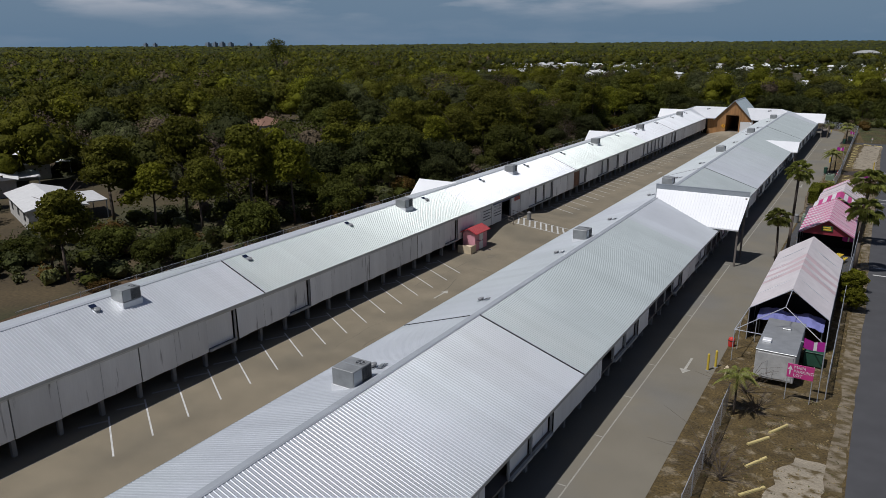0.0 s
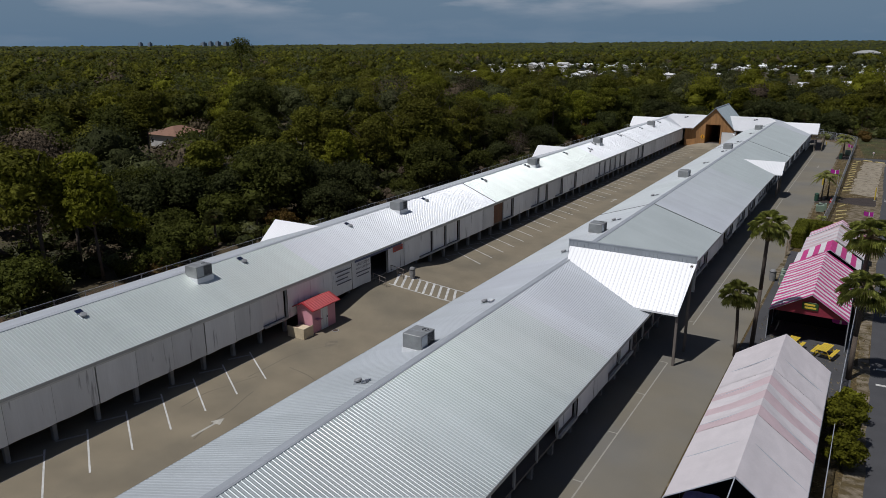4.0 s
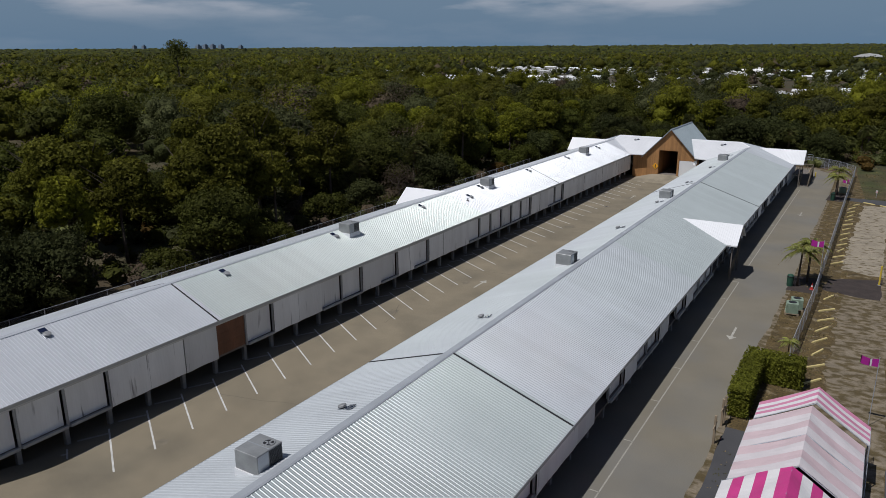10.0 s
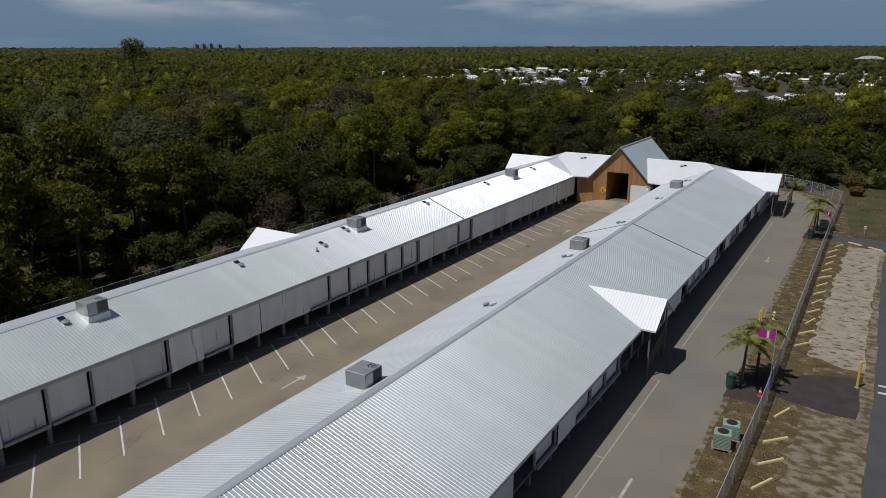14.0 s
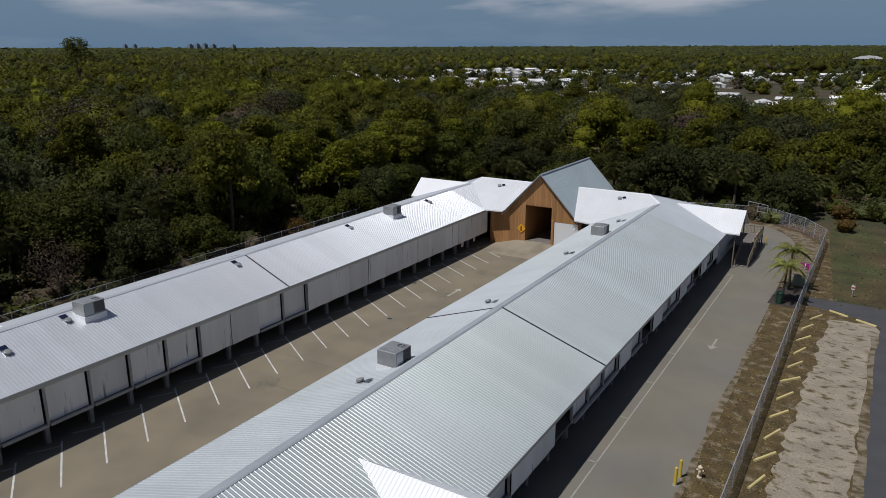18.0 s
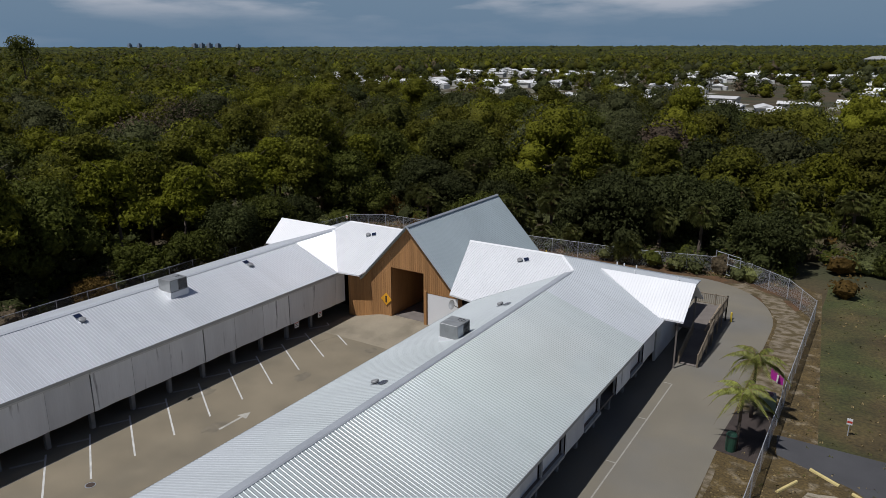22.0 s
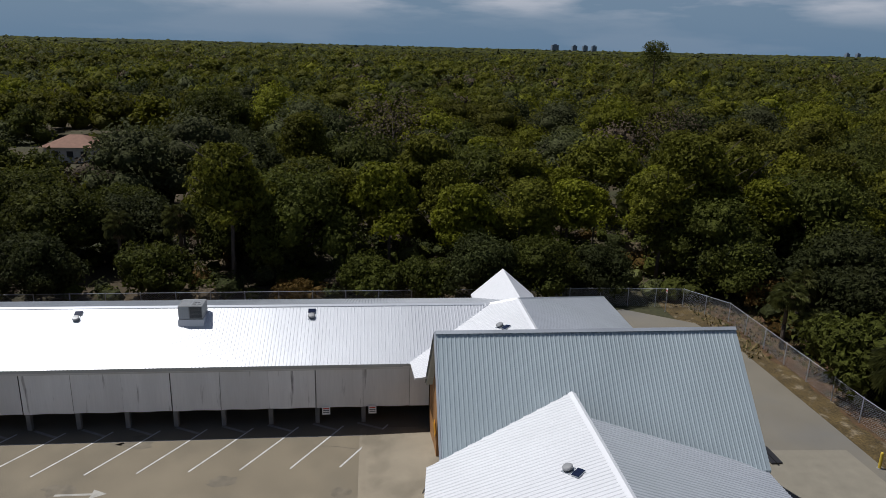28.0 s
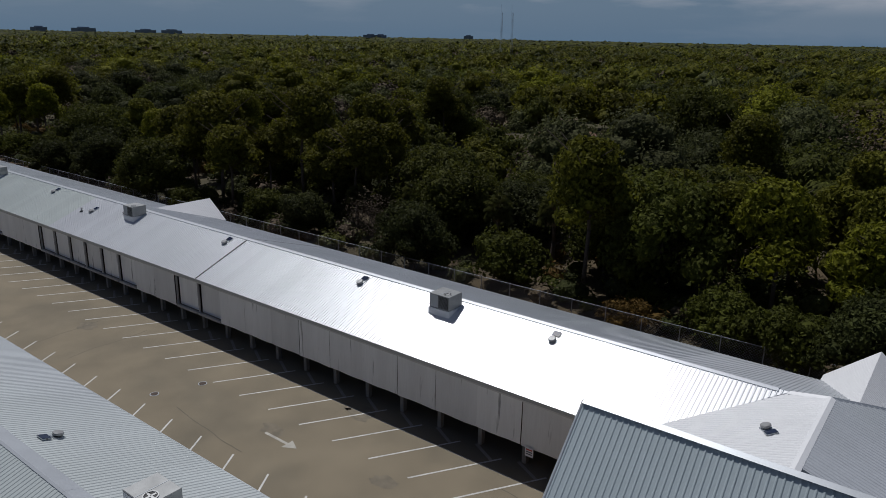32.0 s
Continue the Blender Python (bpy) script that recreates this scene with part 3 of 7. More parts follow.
def long_slope(hall, name, top, low, single=True, tones=(M_ROOF, M_ROOF_OLD)):
    (x0, z0), (x1, z1) = top, low
    s = Shape()
    s.slab([(x0, Y0, z0 - 0.012), (x1, Y0, z1 - 0.012), (x1, Y1, z1 - 0.012), (x0, Y1, z0 - 0.012)][::1 if x1 > x0 else -1], 0.13)
    slope = part(name, s, M_CAP, hall)
    meshes = [panel_mesh("roof_panel", top, low, m, 0.9, *((0.044, 0.022) if x0 > -30 else (0.036, 0.025))) for m in tones]
    n = round((Y1 - Y0) / 0.9)
    if single:
        for k in range(n):
            y = Y0 + 0.9 * k
            old = (SEAMS[0] < y < 72 or 84 < y < SEAMS[1] or y > 138) if x0 > -30 else (SEAMS[0] < y < 75 or SEAMS[1] < y < 150)
            # here the lighter tone past y 85 paints in the sheen of a grazing view
            if name == "west_slope":
                old = y > 85
            ob = new("roof_panel", meshes[1 if old else 0])
            ob.location = (0, y, 0)
            under(ob, slope)
    else:
        sh = ribbed([(x0, Y0, z0), (x1, Y0, z1), (x1, Y1, z1), (x0, Y1, z0)], (x1 - x0, 0, z1 - z0))
        part("roof_sheeting", sh, M_ROOF, slope)
    for y in SEAMS:
        d = 0.05
        js = Shape()
        js.slab([(x0, y - d, z0 + 0.045), (x1, y - d, z1 + 0.045), (x1, y + d, z1 + 0.045), (x0, y + d, z0 + 0.045)][::1 if x1 > x0 else -1], 0.05)
        part("expansion_joint", js, M_DARK_GAP, slope)
    # gutter edge
    g = Shape()
    e = 0.03 if x1 > x0 else -0.03
    g.box(min(x1, x1 + e), max(x1, x1 + e), Y0, Y1 - 0.6, z1 - 0.2, z1 + 0.012)
    part("fascia", g, M_CAP, slope)
    return slope


def ridge_cap(hall, x, z, y0, y1, west, east, fall, mat=None):
    """Folded flashing along the ridge, wider on its west side."""
    s = Shape()
    zw, zp, ze = z - west * fall + 0.05, z + 0.045, z - east * S + 0.04
    s.add([(x - west, 0, zw), (x, 0, zp), (x + east, 0, ze), (x - west, 3.03, zw), (x, 3.03, zp), (x + east, 3.03, ze),
           (x - west, 0, zw - 0.04), (x + east, 0, ze - 0.05), (x - west, 3.03, zw - 0.04), (x + east, 3.03, ze - 0.05)],
          [(0, 1, 4, 3), (1, 2, 5, 4), (0, 3, 8, 6), (2, 7, 9, 5)])
    me = s.mesh("ridge_cap", mat or M_CAP)
    for n in range(int((y1 - y0) / 3.0)):
        o = new("ridge_cap", me)
        o.location = (0, y0 + 3.0 * n, 0.004 * (n % 2))
        under(o, hall)


long_slope(HALL_E, "east_slope", R_RIDGE, R_E)
long_slope(HALL_E, "west_slope", R_RIDGE, R_W, True, (M_ROOF, M_ROOF_SHEEN))
long_slope(HALL_W, "east_slope", L_RIDGE, L_E, True, (M_ROOF_PALE, M_ROOF_MINT))
long_slope(HALL_W, "west_slope", L_RIDGE, L_W, False)
ridge_cap(HALL_E, R_RIDGE[0], R_RIDGE[1], Y0, 214.5, 0.6, 0.1, S, M_RIDGE)
ridge_cap(HALL_W, L_RIDGE[0], L_RIDGE[1], Y0, 214.5, 0.3, 0.2, 0.314, M_ROOF)

# north ends: hips, valleys and the cross roof
YB, YC, YS, ZC = 225.6, 216.3, 208.9, 6.97


def facet(hall, name, poly, way, mat, drop=0.12):
    pts = [Vector(p) for p in poly]
    if (pts[1] - pts[0]).cross(pts[2] - pts[0]).z < 0:
        pts.reverse()
    s = Shape()
    s.slab(pts, drop)
    ob = part(name, s, mat, hall)
    split_ribs(ribbed(poly, way, height=0.026), "rib", mat, ob)
    return ob


P_E, Q_E = (-22.9, YC, ZC), (-21.2, 214.6, 6.40)
P_W, Q_W = (-45.6, YC, ZC), (-46.2, 214.5, 6.42)
zs = ZC - S * (YC - YS)
facet(HALL_E, "east_slope_end", [(-21.2, Y1, 6.40), (-13.6, Y1, 3.85), (-13.6, YB, 3.85), P_E, Q_E], (1, 0, -S), M_ROOF)
facet(HALL_E, "west_slope_end", [(-21.2, Y1, 6.40), Q_E, (-27.3, Y1, 4.353)], (-1, 0, -S), M_ROOF_SHEEN)
facet(HALL_E, "north_slope", [(-13.6, YB, 3.85), (-29.4, YB, 3.85), (-29.4, YC, ZC), P_E], (0, 1, -S), M_ROOF)
facet(HALL_W, "west_slope_end", [(-46.2, Y1, 6.42), Q_W, (-54.8, YB, 3.72), (-54.8, Y1, 3.72)], (-1, 0, -0.314), M_ROOF)
facet(HALL_W, "hip_slope", [Q_W, P_W, (-54.8, YB, 3.72)], (-1, 0, -0.35), M_ROOF)
facet(HALL_W, "east_slope_end", [(-46.2, Y1, 6.42), (-41.1, Y1, 4.35), Q_W], (1, 0, -0.406), M_ROOF_PALE)
facet(HALL_W, "north_slope", [(-54.8, YB, 3.72), P_W, (-38.8, YC, ZC), (-38.8, YB, 3.72)], (0, 1, -S), M_ROOF)
facet(HALL_E, "cross_slope", [Q_E, P_E, (-31.83, YC, ZC), (-29.45, YS, zs), (-27.3, YS - 0.25, 4.40)], (0, -1, -S), M_ROOF_CROSS)
facet(HALL_W, "cross_slope", [(Q_W[0], Q_W[1], ZC - S * (YC - Q_W[1])), (-41.1, YS - 0.15, ZC - S * (YC - YS + 0.15)), (-38.72, YS, zs), (-36.35, YC, ZC), P_W], (0, -1, -S), M_ROOF_CROSS)


def edge_cap(hall, a, b, w=0.2, mat=None):
    a, b = Vector(a), Vector(b)
    s = Shape()
    side = (b - a).cross(Vector((0, 0, 1))).normalized() * w
    up = Vector((0, 0, 0.06))
    dn = Vector((0, 0, -0.05))
    s.add([a - side + dn, a + up, a + side + dn, b - side + dn, b + up, b + side + dn], [(0, 1, 4, 3), (1, 2, 5, 4), (0, 2, 1), (3, 4, 5)])
    return part("hip_cap", s, mat or M_ROOF_WHITE, hall)


for hall, p, q, corner, gx in ((HALL_E, P_E, Q_E, (-13.6, YB, 3.85), -31.83), (HALL_W, P_W, Q_W, (-54.8, YB, 3.72), -36.35)):
    edge_cap(hall, q, p)
    edge_cap(hall, p, corner, 0.16, M_CAP)
    edge_cap(hall, p, (gx, YC, ZC))

# ---- the gabled entrance hall ----
GX, GZ, GE, GZE, GY0, GY1 = -34.15, 9.36, 5.1, 3.98, 209.62, 225.7
ENTRY = thing("entrance_hall", (GX, 217, 0), "steep-gabled entrance hall with orange-brown cedar boarding and grey ribbed roof", "building")
for side, nm in ((1, "east_roof"), (-1, "west_roof")):
    facet(ENTRY, nm, [(GX, GY0, GZ), (GX + side * GE, GY0, GZE), (GX + side * GE, GY1, GZE), (GX, GY1, GZ)], (side, 0, -1.05), M_ROOF_TEAL, 0.16)
edge_cap(ENTRY, (GX, GY0, GZ), (GX, GY1, GZ), 0.2, M_CAP)
for side in (1, -1):
    edge_cap(ENTRY, (GX, GY0, GZ), (GX + side * GE, GY0, GZE), 0.1, M_CAP)
GW = 210.0


def gable_top(x):
    return GZ - 0.16 - abs(x - GX) * (GZ - GZE) / GE


# vertical boards, with the doorway left open
bw = 0.2
board_at = -40.9
while board_at < -29.0:
    x0, x1 = board_at, board_at + bw - 0.012
    xm = (x0 + x1) / 2
    tops = (gable_top(x0), gable_top(x1)) if abs(xm - GX) < GE else (4.25, 4.25)
    tops = tuple(max(t, 4.1) for t in tops)
    lows = [0.12]
    if -36.06 < xm < -32.63:
        lows = [5.4]
    if -32.4 < xm < -29.3:
        lows = [3.72]
    for lo in lows:
        s = Shape()
        v = [(x0, GW, lo), (x1, GW, lo), (x1, GW + 0.05, lo), (x0, GW + 0.05, lo), (x0, GW, tops[0]), (x1, GW, tops[1]), (x1, GW + 0.05, tops[1]), (x0, GW + 0.05, tops[0])]
        s.add(v, [(3, 2, 1, 0), (4, 5, 6, 7), (0, 1, 5, 4), (1, 2, 6, 5), (2, 3, 7, 6), (3, 0, 4, 7)])
        part("cedar_board", s, M_CEDAR, ENTRY)
    board_at += bw
s = Shape()
s.box(-40.9, -36.1, GW + 0.06, GW + 0.2, 0, 4.2).box(-32.55, -32.35, GW + 0.06, GW + 0.2, 0, 5.3).box(-36.1, -32.55, GW + 0.06, GW + 0.2, 5.42, 7.0)
s.box(-36.3, -36.1, GW + 0.06, GW + 0.2, 4.2, 7.0)
part("front_wall", s, M_CEDAR, ENTRY)
s = Shape()
s.box(-36.2, -36.08, GW + 0.2, 225.2, 0, 5.3).box(-32.6, -32.48, GW + 0.2, 225.2, 0, 5.3).box(-36.1, -32.5, 225.0, 225.2, 0, 5.3).box(-36.2, -32.48, GW + 0.2, 225.2, 5.3, 5.42)
part("passage_wall", s, M_CEDAR, ENTRY)
s = Shape()
s.box(-36.06, -32.62, GW + 0.3, 225, -0.05, 0.9)
part("threshold", s, M_DECK, ENTRY)
s = Shape()
s.box(-32.35, -29.3, GW + 0.02, GW + 0.12, 0.6, 3.72, 0.02)
part("white_side_panel", s, M_ROOF_WHITE, ENTRY, "white painted panel beside the doorway")
s = Shape()
s.box(-32.62, -32.35, GW - 0.12, GW + 0.1, 0, 3.9, 0.02)
part("corner_post", s, M_CEDAR, ENTRY)
s = Shape()
v = [(GX - GE + 0.1, GY1 - 0.3, 0), (GX + GE - 0.1, GY1 - 0.3, 0), (GX + GE - 0.1, GY1 - 0.3, GZE), (GX, GY1 - 0.3, GZ - 0.2), (GX - GE + 0.1, GY1 - 0.3, GZE)]
s.add(v + [(a, b + 0.12, c) for a, b, c in v], [(0, 1, 2, 3, 4), (9, 8, 7, 6, 5)] + [((k + 1) % 5, k, 5 + k, 5 + (k + 1) % 5) for k in range(5)])
part("rear_wall", s, M_CEDAR, ENTRY)

# ---- side dormer canopies ----


def canopy(hall, x_in, x_out, yc, z_top, z_low, half, flip):
    """A small white gabled canopy that runs out from the long roof."""
    for sgn, nm in ((-1, "canopy_slope"), (1, "canopy_slope")):
        yl = yc + sgn * half
        xin = x_in + flip * 5.7
        poly = [(x_in, yc, z_top), (x_out, yc, z_top), (x_out, yl, z_low), (xin, yl, z_low)]
        s = ribbed(poly, (0, sgn, -1), 0.225, 0.016)
        pts = [Vector(p) for p in poly]
        if (pts[1] - pts[0]).cross(pts[2] - pts[0]).z < 0:
            pts.reverse()
        s.slab([p - Vector((0, 0, 0.006)) for p in pts], 0.12)
        part(nm, s, M_ROOF_WHITE, hall)
    xo = x_out - flip * 0.7
    s = Shape()
    s.add([(xo, yc - half + 0.1, z_low - 0.1), (xo, yc + half - 0.1, z_low - 0.1), (xo, yc, z_top - 0.15),
           (xo - 0.06, yc - half + 0.1, z_low - 0.1), (xo - 0.06, yc + half - 0.1, z_low - 0.1), (xo - 0.06, yc, z_top - 0.15)],
          [(0, 1, 2), (5, 4, 3), (0, 3, 4, 1), (1, 4, 5, 2), (2, 5, 3, 0)])
    part("canopy_gable", s, M_WALL, hall)
    for sgn in (-1, 1):
        s = Shape()
        s.box(x_out - flip * 0.5 - 0.06, x_out - flip * 0.5 + 0.06, yc + sgn * (half - 0.4) - 0.06, yc + sgn * (half - 0.4) + 0.06, 0, z_low + 0.2, 0.015)
        part("canopy_post", s, M_DECK, hall)


canopy(HALL_E, -19.3, -12.55, 155.0, 5.6, 3.9, 2.65, 1)
canopy(HALL_E, -19.9, -12.2, 217.3, 6.1, 4.0, 3.2, 1)
canopy(HALL_W, -48.3, -55.6, 85.0, 5.45, 3.5, 2.4, -1)
canopy(HALL_W, -48.3, -55.6, 155.3, 5.45, 3.5, 2.6, -1)
canopy(HALL_W, -47.9, -56.0, 217.2, 5.85, 3.6, 2.6, -1)

# the tall canopy with its parapet
tall = [(-21.6, 85.0, 7.3), (-21.25, 83.6, 6.13), (-15.0, 81.35, 4.25), (-11.5, 81.35, 4.25), (-11.2, 85.0, 7.3)]
s = ribbed(tall, (0, -1, -0.84), 0.32, 0.016)
s.slab([(a, b, c - 0.006) for a, b, c in (tall if (Vector(tall[1]) - Vector(tall[0])).cross(Vector(tall[2]) - Vector(tall[0])).z > 0 else tall[::-1])], 0.14)
part("tall_canopy", s, M_ROOF_WHITE, HALL_E, "tall bright white ribbed canopy slope")
s = Shape()
s.box(-21.7, -11.2, 85.02, 85.12, 5.0, 7.85)
x = -21.6
while x < -11.3:
    s.box(x - 0.02, x + 0.02, 84.985, 85.02, 7.3, 7.84)
    s.box(x - 0.02, x + 0.02, 85.12, 85.15, 5.6, 7.84)
    x += 0.32
s.box(-21.72, -11.18, 84.98, 85.16, 7.84, 7.9)
part("parapet", s, M_CAP, HALL_E, "grey ribbed parapet above the canopy")
for x, y in ((-11.6, 81.7), (-11.5, 84.8), (-14.6, 81.7)):
    s = Shape()
    s.box(x - 0.1, x + 0.1, y - 0.1, y + 0.1, 0, 4.4 if y < 84 else 7.2, 0.02)
    part("canopy_post", s, M_DECK, HALL_E)

# ---- stall fronts ----
rng = random.Random(7)
M_FRAME = material("grey_painted_timber_frame", (0.36, 0.365, 0.37), 0.7, 0.0, 0.15, 0.08, 1.0, 14.0)
M_TIMBER = material("reddish_brown_timber", (0.15, 0.06, 0.03), 0.6, 0.0, 0.25, 0.15, 1.5, 14.0, stretch=(1, 1, 0.2))


def front(hall, x, out, y_start, y_end, pitch, z_floor, z_top, kinds, deep):
    """A row of stall fronts on a raised deck; out is +1 where they face east."""
    s = Shape()
    s.box(min(x - out * deep, x - 0.1 * out), max(x - out * deep, x - 0.1 * out), y_start, y_end, z_floor - 0.16, z_floor - 0.02)
    part("deck", s, M_DECK, hall)
    s = Shape()
    s.box(x - out * deep - 0.1, x - out * deep + 0.1, y_start, y_end, 0, z_top + 0.4)
    part("back_wall", s, M_WALL, hall)
    s = Shape()
    s.box(x - 0.09, x + 0.09, y_start, y_end, z_top - 0.30, z_top)
    part("header_beam", s, M_WALL, hall)
    n = int((y_end - y_start) / pitch)
    post = Shape().box(-0.16, 0.16, -0.14, 0.14, 0, z_floor - 0.1, 0.02).mesh("pier", M_POST)
    jamb = Shape().box(-0.06, 0.06, -0.07, 0.07, z_floor - 0.16, z_top - 0.3).mesh("jamb", M_FRAME)
    w = pitch - 0.16
    flat = []
    for var in range(3):
        full = pitch - (0.02, 0.075, 0.035)[var]
        v, f = [], []
        r2 = random.Random(var)
        for a in range(9):
            for b in range(7):
                sag = 0.012 * math.sin(a * 1.3 + var) * (0.3 + b / 6) + r2.uniform(-0.005, 0.005)
                low = 0.02 * math.sin(a * 0.9 + var * 2) if b == 0 else 0
                v.append((out * (0.05 + sag), a * full / 8, z_floor - 0.12 + low + (z_top - 0.02 - z_floor + 0.12) * b / 6))
        for a in range(8):
            for b in range(6):
                k = a * 7 + b
                f.append((k, k + 7, k + 8, k + 1) if out > 0 else (k, k + 1, k + 8, k + 7))
        k = len(v)
        v += [(p[0] - out * 0.02, p[1], p[2]) for p in v]
        f += [tuple(k + i for i in q[::-1]) for q in list(f)]
        flat.append(mesh_of("vinyl_curtain", v, f, M_SHEET))
    door = Shape().box(-0.03, 0.03, 0.1, w - 0.1, z_floor, z_top - 0.45)
    door = door.mesh("roll_shutter", M_SHEET)
    sill = Shape().box(-0.07, 0.10, 0, w, z_floor - 0.16, z_floor + 0.02).mesh("sill", M_FRAME)
    timber = Shape().box(-0.03, 0.03, 0.05, w - 0.05, z_floor - 0.1, z_top - 0.35)
    for a_, b_ in ((0.2, 1.3), (1.5, w - 0.2)):
        for c_ in (0.1, 0.95):
            timber.box(0.03, 0.05, a_, b_, z_floor + c_, z_floor + c_ + 0.7, 0.01)
    timber = timber.mesh("timber_door", M_TIMBER)
    for k in range(n):
        y = y_start + pitch * k
        o = new("pier", post)
        o.location = (x - out * 0.5, y, 0)
        under(o, hall)
        o = new("jamb", jamb)
        o.location = (x - out * 0.12, y, 0)
        under(o, hall)
        kind = kinds(y, k)
        if kind == "open":
            continue
        if kind == "door":
            o = new("timber_door", timber)
            o.location = (x - out * 0.15, y + 0.08, 0)
            tagged(o, "reddish-brown panelled timber door")
            under(o, hall)
            continue
        if kind in ("curtain", "slack"):
            o = new("vinyl_curtain", flat[k % 3])
            o.location = (x, y + (0.22 if kind == "slack" else 0.0), 0)
            if kind == "slack":
                o.rotation_euler = (radians(2.0), 0, 0)
        else:
            o = new("roll_shutter", door)
            o.location = (x - out * 0.28, y + 0.08, 0)
            under(o, hall)
            o = new("sill", sill)
            o.location = (x, y + 0.08, 0)
        under(o, hall)


SHUTTERED = {-31, -28, -19, -11, -10, -9, -4, -1, 0, 2, 4, 8, 9, 10, 11, 12, 13, 16, 17}


def west_kinds(y, k):
    """The fronts of the west hall: flat panels, with shuttered, slack and open bays."""
    bay = round((y - 124.04) / 2.92)
    if bay in SHUTTERED:
        return "shutter"
    if bay in (-30, -29):
        return "slack"
    if bay == -5:
        return "door"
    return "open" if bay == -14 else "curtain"


def east_kinds(y, k):
    if 54 < y < 60 or 80 < y < 86 or 152 < y < 157 or k % 6 == 5:
        return "open"
    return rng.choice(("curtain", "shutter", "shutter"))


front(HALL_W, -41.4, 1, 18.95 - 2.92 * 14, 209.5, 2.92, 1.45, 4.22, west_kinds, 6.0)
front(HALL_E, -14.3, 1, 27.5 - 2.92 * 17, 215.0, 2.92, 1.3, 3.85, east_kinds, 5.0)


def court_kinds(y, k):
    return "shutter" if k % 3 else "curtain"


front(HALL_E, -27.0, -1, -24.0, 208.0, 2.92, 1.3, 4.2, court_kinds, 5.0)
for hall, x0, x1 in ((HALL_E, -26.9, -14.4), (HALL_W, -54.2, -41.5)):
    s = Shape()
    s.box(x0, x1, Y0 + 0.4, Y0 + 0.6, 0, 4.0)
    part("end_wall", s, M_WALL, hall)
s = Shape()
s.box(-54.2, -54.0, Y0 + 0.5, 225.0, 0, 3.75)
part("rear_wall", s, M_WALL, HALL_W)
s = Shape()
s.box(-28.9, -14.4, 224.8, 225.0, 0, 3.9).box(-14.5, -14.3, 215.0, 225.0, 0, 3.9)
part("north_wall", s, M_WALL, HALL_E)
s = Shape()
s.box(-54.2, -39.0, 224.8, 225.0, 0, 3.8)
part("north_wall", s, M_WALL, HALL_W)
s = Shape()
s.box(-29.3, -27.1, GW + 0.4, GW + 0.55, 0, 4.3).box(-27.15, -27.0, 207.8, GW + 0.5, 0, 4.3)
part("corner_wall", s, M_DARK, HALL_E)
s = Shape()
s.box(-41.4, -41.33, 208.75, GW - 0.02, 1.33, 4.2)
part("corner_panel", s, M_SHEET, HALL_W)

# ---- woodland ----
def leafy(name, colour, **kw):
    # Besides leaf tone, the strong fine grain colours in the shade between leaf clusters.
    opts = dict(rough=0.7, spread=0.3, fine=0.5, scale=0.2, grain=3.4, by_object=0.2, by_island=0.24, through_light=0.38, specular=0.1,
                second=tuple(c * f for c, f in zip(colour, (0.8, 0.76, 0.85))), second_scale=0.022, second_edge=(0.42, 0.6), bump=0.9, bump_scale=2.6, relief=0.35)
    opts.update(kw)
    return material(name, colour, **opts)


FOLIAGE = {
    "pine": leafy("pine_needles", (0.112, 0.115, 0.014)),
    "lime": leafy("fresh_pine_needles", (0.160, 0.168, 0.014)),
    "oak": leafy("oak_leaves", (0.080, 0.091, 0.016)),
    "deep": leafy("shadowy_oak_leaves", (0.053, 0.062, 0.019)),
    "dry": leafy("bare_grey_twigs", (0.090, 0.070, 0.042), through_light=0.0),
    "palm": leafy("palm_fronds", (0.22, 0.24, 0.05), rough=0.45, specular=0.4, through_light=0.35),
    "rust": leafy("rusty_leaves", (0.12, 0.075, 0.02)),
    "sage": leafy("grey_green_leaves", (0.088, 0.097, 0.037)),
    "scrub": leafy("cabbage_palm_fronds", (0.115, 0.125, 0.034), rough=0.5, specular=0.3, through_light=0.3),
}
KINDS = list(FOLIAGE)
M_BARK = material("grey_brown_bark", (0.085, 0.065, 0.05), 0.9, 0.0, 0.25, 0.25, 1.0, 12.0, bump=0.5, bump_scale=14)
M_THATCH = material("dead_frond_thatch", (0.17, 0.115, 0.06), 0.9, 0.0, 0.25, 0.25, 2.0, 12.0)
T_ = (1 + 5 ** 0.5) / 2
ICO_V = np.array([(-1, T_, 0), (1, T_, 0), (-1, -T_, 0), (1, -T_, 0), (0, -1, T_), (0, 1, T_), (0, -1, -T_), (0, 1, -T_), (T_, 0, -1), (T_, 0, 1), (-T_, 0, -1), (-T_, 0, 1)], float)
ICO_V /= np.linalg.norm(ICO_V[0])
ICO_F = [(0, 11, 5), (0, 5, 1), (0, 1, 7), (0, 7, 10), (0, 10, 11), (1, 5, 9), (5, 11, 4), (11, 10, 2), (10, 7, 6), (7, 1, 8), (3, 9, 4), (3, 4, 2), (3, 2, 6), (3, 6, 8), (3, 8, 9), (4, 9, 5), (2, 4, 11), (6, 2, 10), (8, 6, 7), (9, 8, 1)]
OCT_V = np.array([(1, 0, 0), (0, 1, 0), (-1, 0, 0), (0, -1, 0), (0, 0, 1), (0, 0, -1)], float)
OCT_F = [(0, 1, 4), (1, 2, 4), (2, 3, 4), (3, 0, 4), (1, 0, 5), (2, 1, 5), (3, 2, 5), (0, 3, 5)]


